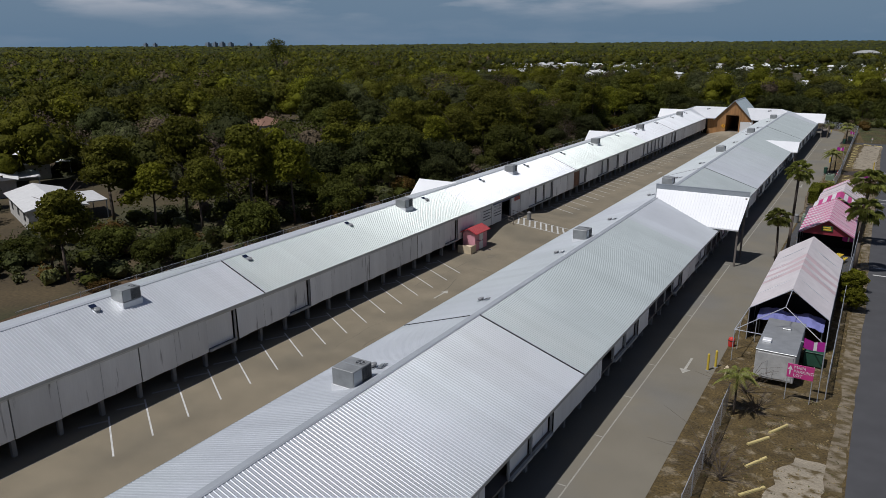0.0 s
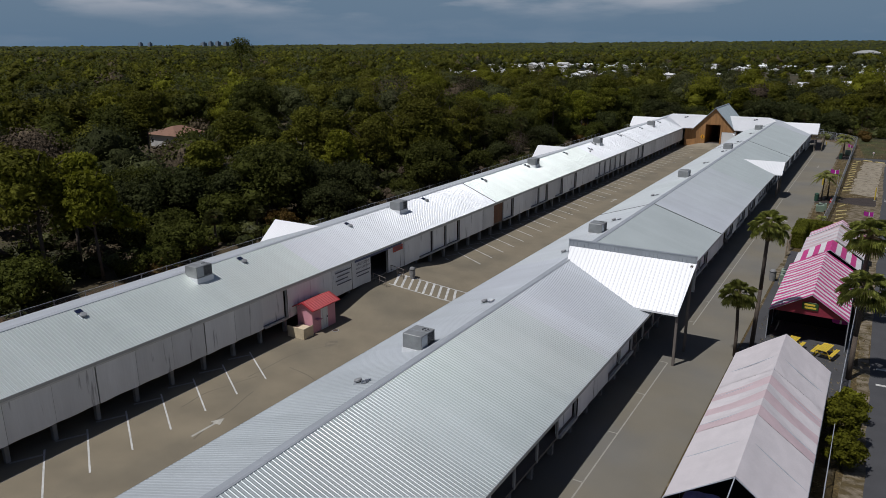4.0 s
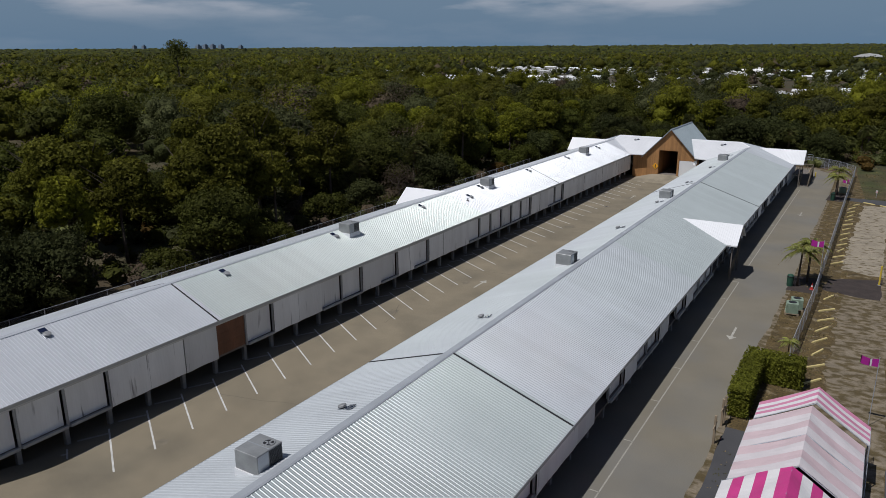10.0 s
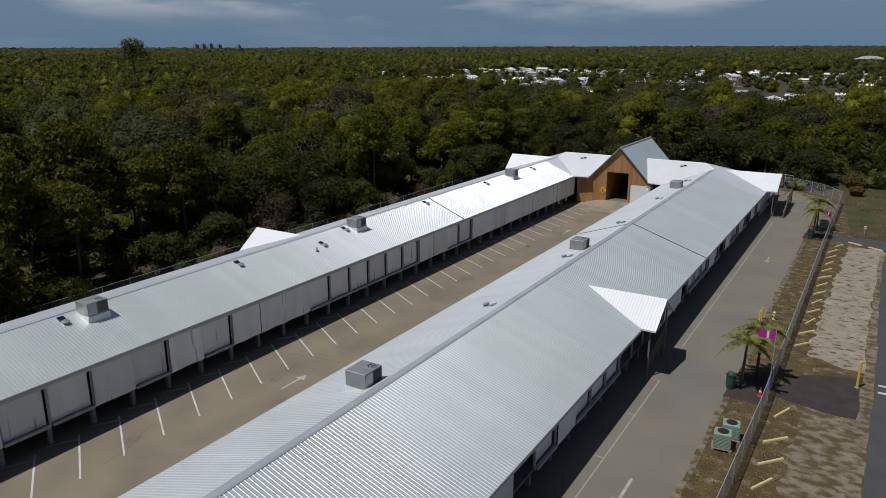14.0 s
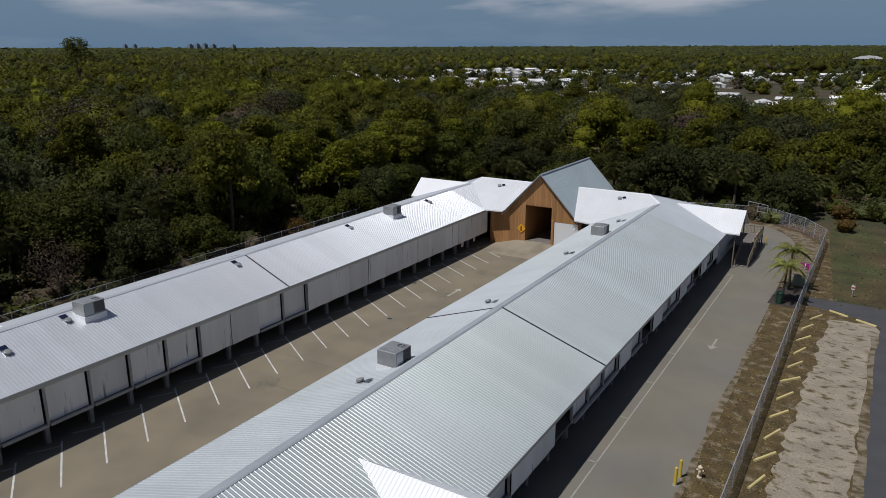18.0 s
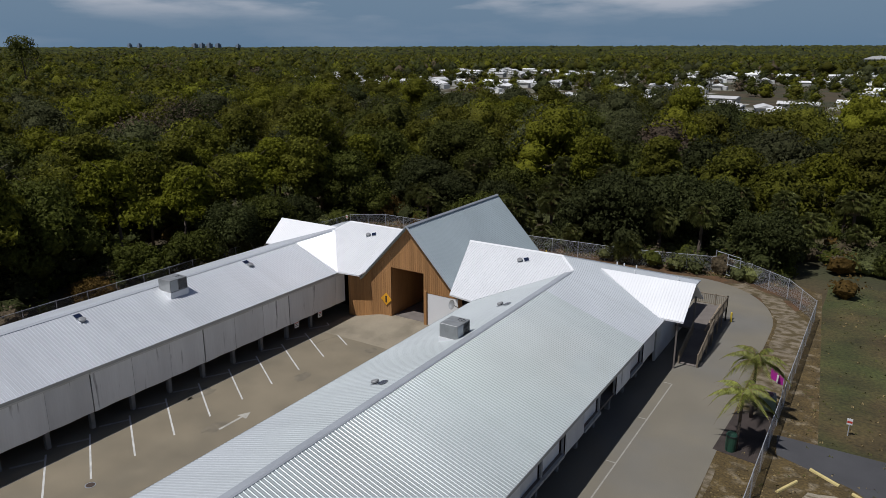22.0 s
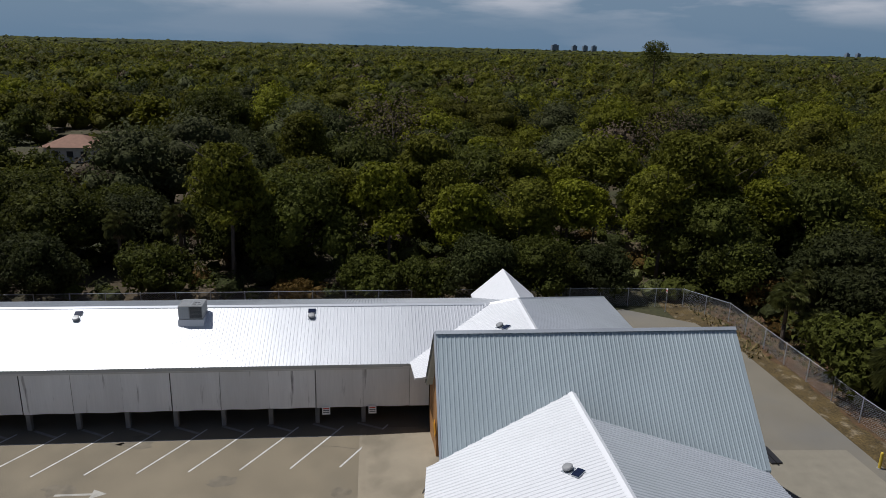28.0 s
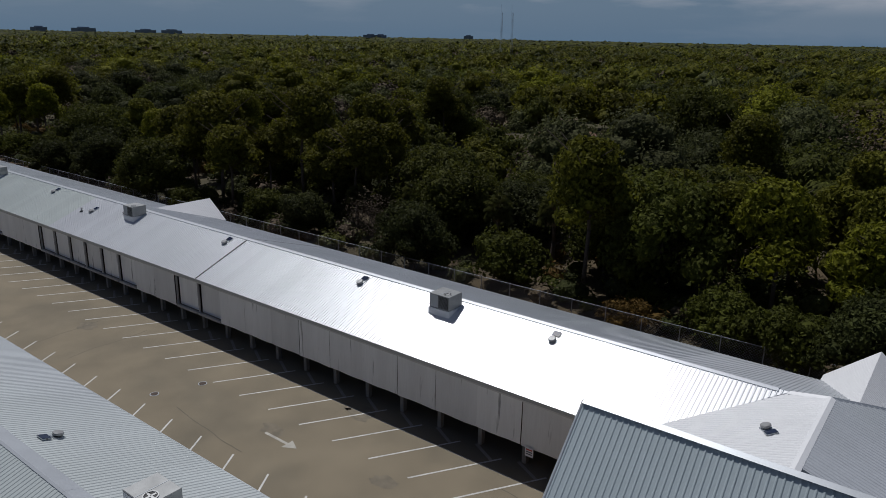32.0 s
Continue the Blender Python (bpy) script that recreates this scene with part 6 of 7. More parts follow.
tent("bright magenta and white broad-striped frame tent", 106.1, 110.3, -3.0, 4.5, -6.0, -0.2, 2.7, ((106.1, 110.3, 0.70),), ((M_MAGENTA, M_TENTWHITE),), 6)
tent("faded pinkish white frame tent with soft folds", 110.5, 117.3, -2.75, 4.5, -5.8, 0.0, 2.75, ((110.5, 117.3, 0.8),), ((M_PALER, M_PALEPINK),))
tent("white frame tent with thin pink stripes beside a hedge", 117.4, 119.6, -2.6, 4.7, -5.6, 0.2, 2.9, ((117.4, 119.6, 0.37),), ((M_TENTWHITE, M_MIDPINK),))
for x, y in ((-4.0, 108), (-3.0, 114)):
    part("rear_curtain", Shape().box(-5.7, -0.3, y, y + 0.03, 0.05, 2.4), M_DARKCLOTH, tb)

# blue tarp, open frame and the trailer
tarp = thing("tarpaulin", (-3.9, 61, 2.3), "lavender-blue tarpaulin slung below the tent gable", "tarp")
s = Shape()
nx, ny = 16, 5
for i in range(nx + 1):
    for j in range(ny + 1):
        x, y = -6.35 + 4.95 * i / nx, 60.3 - 0.10 * i / nx * 4 + 2.1 * j / ny
        s.v.append((x, y, 2.35 + 0.25 * math.sin(math.pi * i / nx * 2) ** 2 - 0.35 * (1 - j / ny) ** 2 + 0.05 * math.sin(i * 1.9 + j)))
for i in range(nx):
    for j in range(ny):
        k = i * (ny + 1) + j
        s.add([], [])
        s.f.append((k, k + ny + 1, k + ny + 2, k + 1))
        s.s.append(0)
k0 = len(s.v)
s.v += [(x, y, z - 0.015) for x, y, z in s.v[:k0]]
s.f += [tuple(k0 + i for i in f[::-1]) for f in list(s.f)]
s.s = [0] * len(s.f)
part("cloth", s, M_TARP, tarp)
for x, y in ((-6.3, 60.2), (-1.5, 60.2), (-6.3, 62.3), (-1.5, 62.3), (-3.9, 60.2)):
    part("pole", Shape().tube((x, y, 0), (x, y, 2.2), 0.03, 0.03, 6), M_PIPE, tarp)
fr = thing("bare_tent_frame", (-4.2, 57, 0), "bare galvanised tube frame without its cover", "tent frame")
for a, b in (((-7.3, 55.5, 0), (-7.3, 55.5, 2.6)), ((-7.3, 55.5, 2.6), (-4.1, 57.5, 4.4)), ((-4.1, 57.5, 4.4), (-1.0, 55.5, 2.6)), ((-1.0, 55.5, 0), (-1.0, 55.5, 2.6)),
             ((-7.3, 55.5, 2.6), (-7.0, 60.6, 2.85)), ((-1.0, 55.5, 2.6), (-1.1, 60.6, 2.85)), ((-4.1, 57.5, 4.4), (-4.0, 60.6, 4.9)), ((-7.3, 58.0, 0), (-7.2, 58.0, 2.7)), ((-7.3, 55.5, 2.6), (-1.0, 55.5, 2.6))):
    part("tube", Shape().tube(a, b, 0.03, 0.03, 6), M_PIPE, fr)
M_TRAILER = material("dull_white_trailer_skin", (0.50, 0.50, 0.49), 0.5, 0.1, spread=0.1, grain=6.0, second=(0.40, 0.40, 0.39), second_scale=0.9)
tl = thing("cargo_trailer", (-4.0, 55.6, 0), "dull white box trailer parked behind the tents", "trailer")
part("body", Shape().box(-5.3, -2.65, 52.4, 59.4, 0.45, 2.6, 0.05), M_TRAILER, tl)
part("roof_rim", Shape().box(-5.33, -2.62, 52.37, 59.43, 2.56, 2.64, 0.02), M_STEEL, tl)
part("roof_vent", Shape().box(-5.1, -4.5, 53.9, 54.5, 2.64, 2.85, 0.03), M_ROOF_WHITE, tl, "white roof vent")
part("roof_hatch", Shape().box(-4.1, -3.5, 57.2, 57.7, 2.64, 2.75, 0.02), M_STEEL, tl)
part("rear_door", Shape().box(-5.15, -2.8, 52.36, 52.4, 0.6, 2.45, 0.01), M_TRAILER, tl)
for k in range(6):
    part("side_rib", Shape().box(-5.33, -5.3, 53.2 + k * 1.1, 53.26 + k * 1.1, 0.5, 2.55), M_STEEL, tl)
for x in (-5.2, -2.95):
    for y in (55.6, 56.4):
        w_ = part("wheel", Shape().tube((x, y, 0.34), (x + 0.2, y, 0.34), 0.34, 0.34, 16), M_BLACK, tl)
        part("rim", Shape().tube((x - 0.01, y, 0.34), (x + 0.21, y, 0.34), 0.19, 0.19, 12), M_STEEL, w_)
dm = thing("dumpster", (-1.8, 58.2, 0), "dark green steel dumpster behind the trailer", "dumpster")
part("box", Shape().box(-2.4, -1.1, 57.2, 58.9, 0.1, 1.2, 0.03), M_GREEN, dm)
part("lid", Shape().box(-2.42, -1.08, 57.15, 58.95, 1.2, 1.26, 0.02), M_GREEN, dm)
for k in range(4):
    part("rib", Shape().box(-2.44, -2.4, 57.4 + 0.4 * k, 57.46 + 0.4 * k, 0.15, 1.15), M_GREEN, dm)

# ---- signs and feather flags ----
ps = thing("parking_sign", (-2.2, 50.6, 0), "magenta board with a white arrow and white lettering on posts", "sign")
part("board", Shape().box(-3.0, -1.35, 50.6, 50.64, 1.75, 2.75, 0.01), M_MAGENTA, ps)
ar = Shape().box(-2.86, -2.78, 50.585, 50.598, 1.95, 2.35)
ar.add([(-2.97, 50.585, 2.33), (-2.67, 50.585, 2.33), (-2.82, 50.585, 2.62), (-2.97, 50.598, 2.33), (-2.67, 50.598, 2.33), (-2.82, 50.598, 2.62)], [(0, 1, 2), (5, 4, 3), (0, 3, 4, 1), (1, 4, 5, 2), (2, 5, 3, 0)])
part("arrow", ar, M_TENTWHITE, ps)
for k, word in enumerate(("MAIN", "PARKING", "LOT")):
    cu = bpy.data.curves.new("lettering", "FONT")
    cu.body, cu.size, cu.extrude = word, 0.30, 0.004
    cu.materials.append(M_TENTWHITE)
    o = new("lettering", cu)
    o.location, o.rotation_euler = (-2.6, 50.592, 2.45 - 0.30 * k), (radians(90), 0, 0)
    under(o, ps)
for x in (-2.95, -1.4):
    part("post", Shape().tube((x, 50.66, 0), (x, 50.66, 2.8), 0.03, 0.03, 6), M_PIPE, ps)


def flag(x, y, z, size, turn, label):
    e = thing("flag", (x, y, 0), label, "flag", "magenta flags")
    part("pole", Shape().tube((x, y, 0), (x, y, z + size * 0.6), 0.025, 0.02, 6), M_PIPE, e)
    s = Shape()
    n = 10
    for i in range(n + 1):
        for j in (0, 1):
            d = size * 1.5 * i / n
            s.v.append((x + math.cos(turn) * d + 0.12 * math.sin(i * 1.3), y + math.sin(turn) * d, z + (0.5 - j) * size * 0.72 * (1 + 0.1 * math.sin(i)) - 0.16 * d * math.sin(i * 0.4)))
    for i in range(n):
        s.f.append((2 * i, 2 * i + 1, 2 * i + 3, 2 * i + 2))
        s.s.append(1 if 3 <= i < 6 else 0)
    k0 = len(s.v)
    s.v += [(a + 0.01, b + 0.01, c) for a, b, c in s.v[:k0]]
    s.f += [tuple(k0 + i for i in f[::-1]) for f in list(s.f)]
    s.s += list(s.s)
    part("cloth", s, [M_FLAG, M_TENTWHITE], e)


flag(-0.95, 51.3, 4.1, 0.9, math.pi, "magenta and white flag flying from a thin pole")
flag(-4.8, 153.4, 4.95, 0.78, math.pi, "magenta and white flag flying from a fence pole")
flag(-4.85, 212.0, 2.0, 0.9, math.pi - 0.8, "magenta flag drooping beside queen palms")
flag(0.3, 125.9, 4.4, 0.68, math.pi, "magenta and white flag above the sand verge")
flag(-0.55, 93.3, 1.9, 0.8, math.pi, "magenta and white flag hanging by the snack bar")


for x, y, z in ((-60.8, 233.8, 2.3), (-0.7, 210.4, 1.2)):
    np_ = thing("notice_post", (x, y, 0), "small white notice on a thin steel post", "sign", "notice posts")
    part("post", Shape().tube((x, y, -0.05), (x, y, z), 0.03, 0.03, 6), M_PIPE, np_)
    part("plate", Shape().box(x - 0.16, x + 0.16, y - 0.045, y - 0.032, z - 0.42, z, 0.004), M_ROOF_WHITE, np_)
    part("text_bar", Shape().box(x - 0.15, x + 0.15, y - 0.05, y - 0.046, z - 0.3, z - 0.16), M_REDSIGN, np_)

# ---- picnic tables ----
def picnic_table():
    e = thing("picnic_table", (0, 0, 0), "yellow painted timber picnic table with attached benches", "picnic table", "picnic tables")
    for k in range(5):
        part("top_plank", Shape().box(-0.37 + 0.15 * k, -0.24 + 0.15 * k, -0.9, 0.9, 0.72, 0.76, 0.006), M_YPAINT, e)
    for s_ in (-1, 1):
        for k in range(2):
            x = s_ * (0.60 + 0.15 * k)
            part("bench_plank", Shape().box(x - 0.065, x + 0.065, -0.9, 0.9, 0.42, 0.46, 0.006), M_YPAINT, e)
    for y in (-0.6, 0.6):
        part("brace", Shape().box(-0.8, 0.8, y - 0.02, y + 0.02, 0.33, 0.42), M_YPAINT, e)
        for s_ in (-1, 1):
            part("leg", Shape().tube((s_ * 0.62, y + 0.04, 0), (s_ * 0.22, y + 0.04, 0.72), 0.045, 0.045, 4), M_YPAINT, e)
    return e


table_m = picnic_table()
table_m.matrix_basis = pose(-4.2, 89.9, 0, 0, 0, -12)
copy_thing(table_m, pose(-1.8, 89.6, 0, 0, 0, -14))
patio = sheet("patio", [(-7.8, 82), (0.2, 82), (0.2, 121), (-7.5, 121)], -0.002, M_ROAD, "dark asphalt patio below the tents", "pavement")


# ---- condensers, posts, stops ----
M_ACGREEN = material("pale_green_enamel", (0.22, 0.29, 0.22), 0.5, spread=0.08)


def condenser():
    e = thing("condenser_unit", (0, 0, 0), "pale green condenser unit with round top fan on timber pallet", "air conditioner", "ground condensers")
    for k in range(4):
        part("pallet_slat", Shape().box(-0.6, 0.6, -0.5 + 0.28 * k, -0.36 + 0.28 * k, 0.12, 0.17), M_WOODPALE, e)
    for x in (-0.5, 0.5):
        part("pallet_block", Shape().box(x - 0.08, x + 0.08, -0.5, 0.5, 0, 0.12), M_WOODPALE, e)
    part("body", Shape().box(-0.5, 0.5, -0.45, 0.45, 0.17, 1.15, 0.03), M_ACGREEN, e)
    for k in range(9):
        part("louvre", Shape().box(-0.515, 0.515, -0.46, 0.46, 0.28 + 0.09 * k, 0.3 + 0.09 * k), M_ACGREEN, e)
    part("fan_guard", Shape().disc_stack(0, 0, [(1.15, 0.34), (1.18, 0.34), (1.185, 0.05)], 18), M_BLACK, e)
    return e


cu_ = condenser()
cu_.matrix_basis = pose(-6.3, 145.4, 0, 0, 0, 8)
for x, y, r in ((-6.05, 146.8, 8), (-6.6, 107.0, 0), (-6.7, 108.6, 0), (-60.0, 79.0, 0), (-60.0, 81.0, 0), (-60.2, 131.0, 0), (-5.6, 211.3, 10)):
    copy_thing(cu_, pose(x, y, 0, 0, 0, r))


def wheel_stop():
    e = thing("wheel_stop", (0, 0, 0), "faded yellow concrete wheel stop lying askew on sand", "wheel stop", "wheel stops")
    s = Shape()
    prof = [(-0.09, 0), (-0.075, 0.09), (-0.04, 0.13), (0.04, 0.13), (0.075, 0.09), (0.09, 0)]
    v = [(-0.92, a, b) for a, b in prof] + [(0.92, a, b) for a, b in prof]
    s.add(v, [(k, k + 1, k + 7, k + 6)[::-1] for k in range(5)] + [tuple(range(6)), tuple(range(6, 12))[::-1], (0, 6, 11, 5)])
    part("block", s, M_YSTOP, e)
    return e


ws = wheel_stop()
first = True
stop_rng = random.Random(3)
rows_y = [(-3.15, 38.0), (-3.4, 41.2), (-3.65, 43.8), (-2.75, 46.0), (-3.6, 142.6), (-3.5, 145.3), (-3.6, 148.1), (-3.7, 152.1)]
rows_y += [(-3.75 + 0.01 * k, 165.7 + 3.05 * k) for k in range(12)] + [(-3.2, 202.3), (-3.3, 122.0), (-3.3, 125.0), (-3.4, 128.0), (-3.4, 131.0), (-3.45, 134.0), (-3.5, 137.0), (-3.55, 139.8)]
for x, y in rows_y:
    m = pose(x, y, -0.01, 0, 0, 62 + stop_rng.uniform(-14, 10))
    if first:
        ws.matrix_basis, first = m, False
    else:
        copy_thing(ws, m)
copy_thing(ws, pose(-1.5, 204.4, -0.01, 0, 0, -32))
copy_thing(ws, pose(0.75, 203.0, -0.01, 0, 0, -30))


def bollard(x, y, h=1.1, r=0.09):
    e = thing("bollard", (x, y, 0), "yellow painted steel bollard with rounded top", "bollard", "yellow bollards")
    part("pipe", Shape().disc_stack(x, y, [(-0.02, r), (h, r), (h + 0.05, r * 0.7), (h + 0.07, 0.01)], 12), M_YPAINT, e)
    part("footing", Shape().disc_stack(x, y, [(-0.02, r * 2), (0.03, r * 1.8)], 12), M_POST, e)


for x, y, h in ((-8.5, 52.7, 1.3), (-8.1, 53.6, 1.3), (-7.6, 169.1, 1.1), (-7.55, 170.0, 1.1), (0.45, 159.1, 2.0), (-34.75, 236.3, 1.0), (-33.2, 236.5, 1.0), (-10.9, 226.9, 0.9)):
    bollard(x, y, h)


def hydrant(x, y):
    e = thing("fire_hydrant", (x, y, 0), "pale yellow fire hydrant with side outlets", "hydrant", "hydrants")
    part("barrel", Shape().disc_stack(x, y, [(0, 0.15), (0.08, 0.15), (0.1, 0.1), (0.6, 0.1), (0.62, 0.14), (0.68, 0.14), (0.76, 0.07), (0.8, 0.03)], 12), M_CREAM, e)
    part("side_outlet", Shape().tube((x - 0.2, y, 0.48), (x + 0.2, y, 0.48), 0.05, 0.05, 8), M_CREAM, e)
    part("front_outlet", Shape().tube((x, y - 0.2, 0.42), (x, y, 0.42), 0.065, 0.065, 8), M_CREAM, e)


hydrant(-7.1, 52.5)
hydrant(-6.6, 170.6)
cone = thing("traffic_cone", (-5.35, 154.0, 0), "orange traffic cone with white bands beside the fence", "cone")
part("base", Shape().box(-5.53, -5.17, 153.82, 154.18, 0, 0.04, 0.01), M_DRUM, cone)
part("body", Shape().disc_stack(-5.35, 154.0, [(0.04, 0.14), (0.3, 0.1)], 14), M_DRUM, cone)
part("band", Shape().disc_stack(-5.35, 154.0, [(0.3, 0.1), (0.45, 0.075)], 14), M_TENTWHITE, cone)
part("tip", Shape().disc_stack(-5.35, 154.0, [(0.45, 0.075), (0.72, 0.03)], 14), M_DRUM, cone)

# ---- hedge ----
M_HEDGE = leafy("clipped_hedge_leaves", (0.145, 0.155, 0.020), by_object=0.0)
hedge = thing("hedge", (-6.9, 127, 0), "clipped yellow-green hedge with a flat top beside the tents", "hedge")
hn = np.random.default_rng(77)
for name, hx0, hx1, hy0, hy1 in (("long_arm", -7.85, -6.5, 122.6, 130.6), ("short_arm", -6.5, -3.9, 128.9, 130.6)):
    hv, hf, hk = [], [], 0
    core = Shape().box(hx0 + 0.12, hx1 - 0.12, hy0 + 0.12, hy1 - 0.12, 0, 1.88)
    hv.append(np.array(core.v))
    hf += core.f
    hk = 8
    for _ in range(int(520 * (hx1 - hx0 + hy1 - hy0))):
        side = hn.integers(0, 6)
        q = np.array((hn.uniform(hx0, hx1), hn.uniform(hy0, hy1), hn.uniform(0.1, 2.0)))
        if side < 2:
            q[2] = 2.0 + hn.normal() * 0.035
        elif side < 4:
            q[0] = (hx0, hx1)[side - 2] + hn.normal() * 0.035
        else:
            q[1] = (hy0, hy1)[side - 4] + hn.normal() * 0.035
        v, f = leaves(hn, q, 0.05, 1.0, 1, 0.13)
        hv.append(v)
        hf += [tuple(hk + j for j in g) for g in f]
        hk += len(v)
    under(new(name, mesh_of(name, np.concatenate(hv), hf, M_HEDGE)), hedge)
for x, y in ((-7.8, 121.0), (-7.75, 121.5), (-7.8, 118.5)):
    pb = thing("timber_post", (x, y, 0), "weathered timber post at the tent yard edge", "post", "timber posts")
    part("post", Shape().box(x - 0.07, x + 0.07, y - 0.07, y + 0.07, 0, 1.9, 0.01), M_WOODPALE, pb)
    part("rail", Shape().box(x - 0.03, x + 0.03, y - 0.6, y + 0.6, 1.2, 1.3), M_WOODPALE, pb)

# ---- garden palms ----
wp = fan_palm("washingtonia_palm", 31, 6.2, 0.92, 24, 15, "tall fan palm with glossy yellow-green crown and dead skirt", "garden palms", True, 0.15)
wp.matrix_basis = pose(-7.86, 85.9, 0) @ Matrix.Scale(0.82, 4)
wt = fan_palm("washingtonia_palm", 37, 10.0, 0.80, 24, 15, "very tall slim fan palm with yellow-green crown and dead skirt", "garden palms", True, 0.15)
wt.matrix_basis = pose(-7.0, 88.4, 0, 0, 0, 50)
for x, y, r, sc in ((-0.2, 98.6, 140, 1.25), (0.0, 86.0, 200, 1.08)):
    o = copy_thing(wp, pose(x, y, 0, 0, 0, r))
    o.scale = (sc, sc, sc)


for k, (x, y, h, w) in enumerate(((0.1, 75.5, 3.0, 2.6), (0.3, 72.6, 2.2, 2.2), (0.2, 79.0, 2.4, 2.0))):
    gn = np.random.default_rng(90 + k)
    sh_ = thing("garden_shrub", (0, 0, 0), "bushy yellow-green shrub by the yard fence", "shrub", "garden shrubs")
    part("stem", trunk_shape(gn, "oak", h, w), M_BARK, sh_, smooth=True)
    v, f = crown(gn, "oak", h, w, 16, 60, 0.2, True, True)
    under(new("foliage", mesh_of("foliage", v, f, FOLIAGE["lime"])), sh_)
    sh_.matrix_basis = pose(x, y, 0)


def queen_palm(seed, h, n=15, ln=2.3):
    q = random.Random(seed)
    e = thing("queen_palm", (0, 0, 0), "slender palm with arching yellow-green feather fronds", "palm tree", "garden palms")
    part("trunk", Shape().tube((0, 0, -0.1), (0.06, 0.02, h * 0.5), 0.125, 0.095, 9).tube((0.06, 0.02, h * 0.5), (0.1, 0.05, h), 0.095, 0.085, 9), M_BARK, e, smooth=True)
    fr_, st = Shape(), Shape()
    for k in range(n):
        a, el = k * 2.399, radians(72 - 70 * k / n + q.uniform(-6, 6))
        d = Vector((math.cos(a), math.sin(a), 0))
        pts = []
        for j in range(9):
            t = j / 8
            pts.append(Vector((0.1, 0.05, h)) + d * ln * t * math.cos(el * (1 - 0.5 * t)) + Vector((0, 0, ln * (math.sin(el) * t - 0.95 * t * t))))
        for j in range(8):
            st.tube(pts[j], pts[j + 1], 0.025 * (1 - j / 10), 0.02 * (1 - j / 10), 4, False)
        side = d.cross(Vector((0, 0, 1)))
        for j in range(1, 33):
            t = j / 33 * 8
            b = pts[int(t)].lerp(pts[min(8, int(t) + 1)], t - int(t))
            l_ = 0.62 * math.sin(math.pi * min(1, 0.15 + j / 36))
            for sg_ in (-1, 1):
                tip = b + side * sg_ * l_ * 0.75 + d * 0.25 * l_ - Vector((0, 0, 0.5 * l_))
                wv = d * 0.05
                fr_.add([b - wv, b + wv, tip], [(0, 1, 2)])
    part("crown", fr_, FOLIAGE["palm"], e)
    part("midrib", st, M_THATCH, e)
    return e


qp = queen_palm(5, 3.8)
qp.matrix_basis = pose(-6.75, 154.5, 0)
for x, y, r, sc in ((-6.0, 156.6, 80, 1.05), (-6.4, 204.9, 30, 1.0), (-6.3, 209.6, 150, 1.1), (-5.6, 46.6, 60, 0.75), (-5.4, 133.8, 10, 0.45), (3.0, 207.5, 60, 0.4)):
    o = copy_thing(qp, pose(x, y, 0, 0, 0, r))
    o.scale = (sc, sc, sc)
for pts in ([(-7.6, 152.6), (-5.2, 152.6), (-5.0, 158.2), (-7.3, 158.2)], [(-7.6, 204.2), (-4.9, 203.8), (-4.7, 210.2), (-7.3, 210.0)], [(-7.6, 84.0), (-5.5, 84.0), (-5.5, 87.6), (-7.6, 87.6)]):
    sheet("mulch_bed", pts, 0.006, M_MULCH, "dark mulch bed round palms", "mulch")

# fallen bare branches on the verge
br = thing("bare_shrub", (-4.6, 47, 0), "bare grey shrub with thin spreading branches", "shrub")
bq = random.Random(9)
for n, (x, y) in enumerate(((-5.5, 50.2), (-4.3, 47.5), (-5.8, 39.5), (-4.9, 38.2))):
    s = Shape()
    for k in range(26):
        a, l_ = bq.uniform(0, 6.28), bq.uniform(0.8, 3.4)
        p0 = Vector((x, y, 0.1 * (k % 5)))
        p1 = p0 + Vector((math.cos(a) * l_ * 0.5, math.sin(a) * l_ * 0.5, bq.uniform(0.3, 1.5)))
        p2 = p1 + Vector((math.cos(a + bq.uniform(-0.6, 0.6)) * l_ * 0.6, math.sin(a) * l_ * 0.6, bq.uniform(0.0, 0.6)))
        s.tube(p0, p1, 0.022, 0.014, 4, False).tube(p1, p2, 0.014, 0.006, 4, False)
    part("branch", s, M_BARK, br)


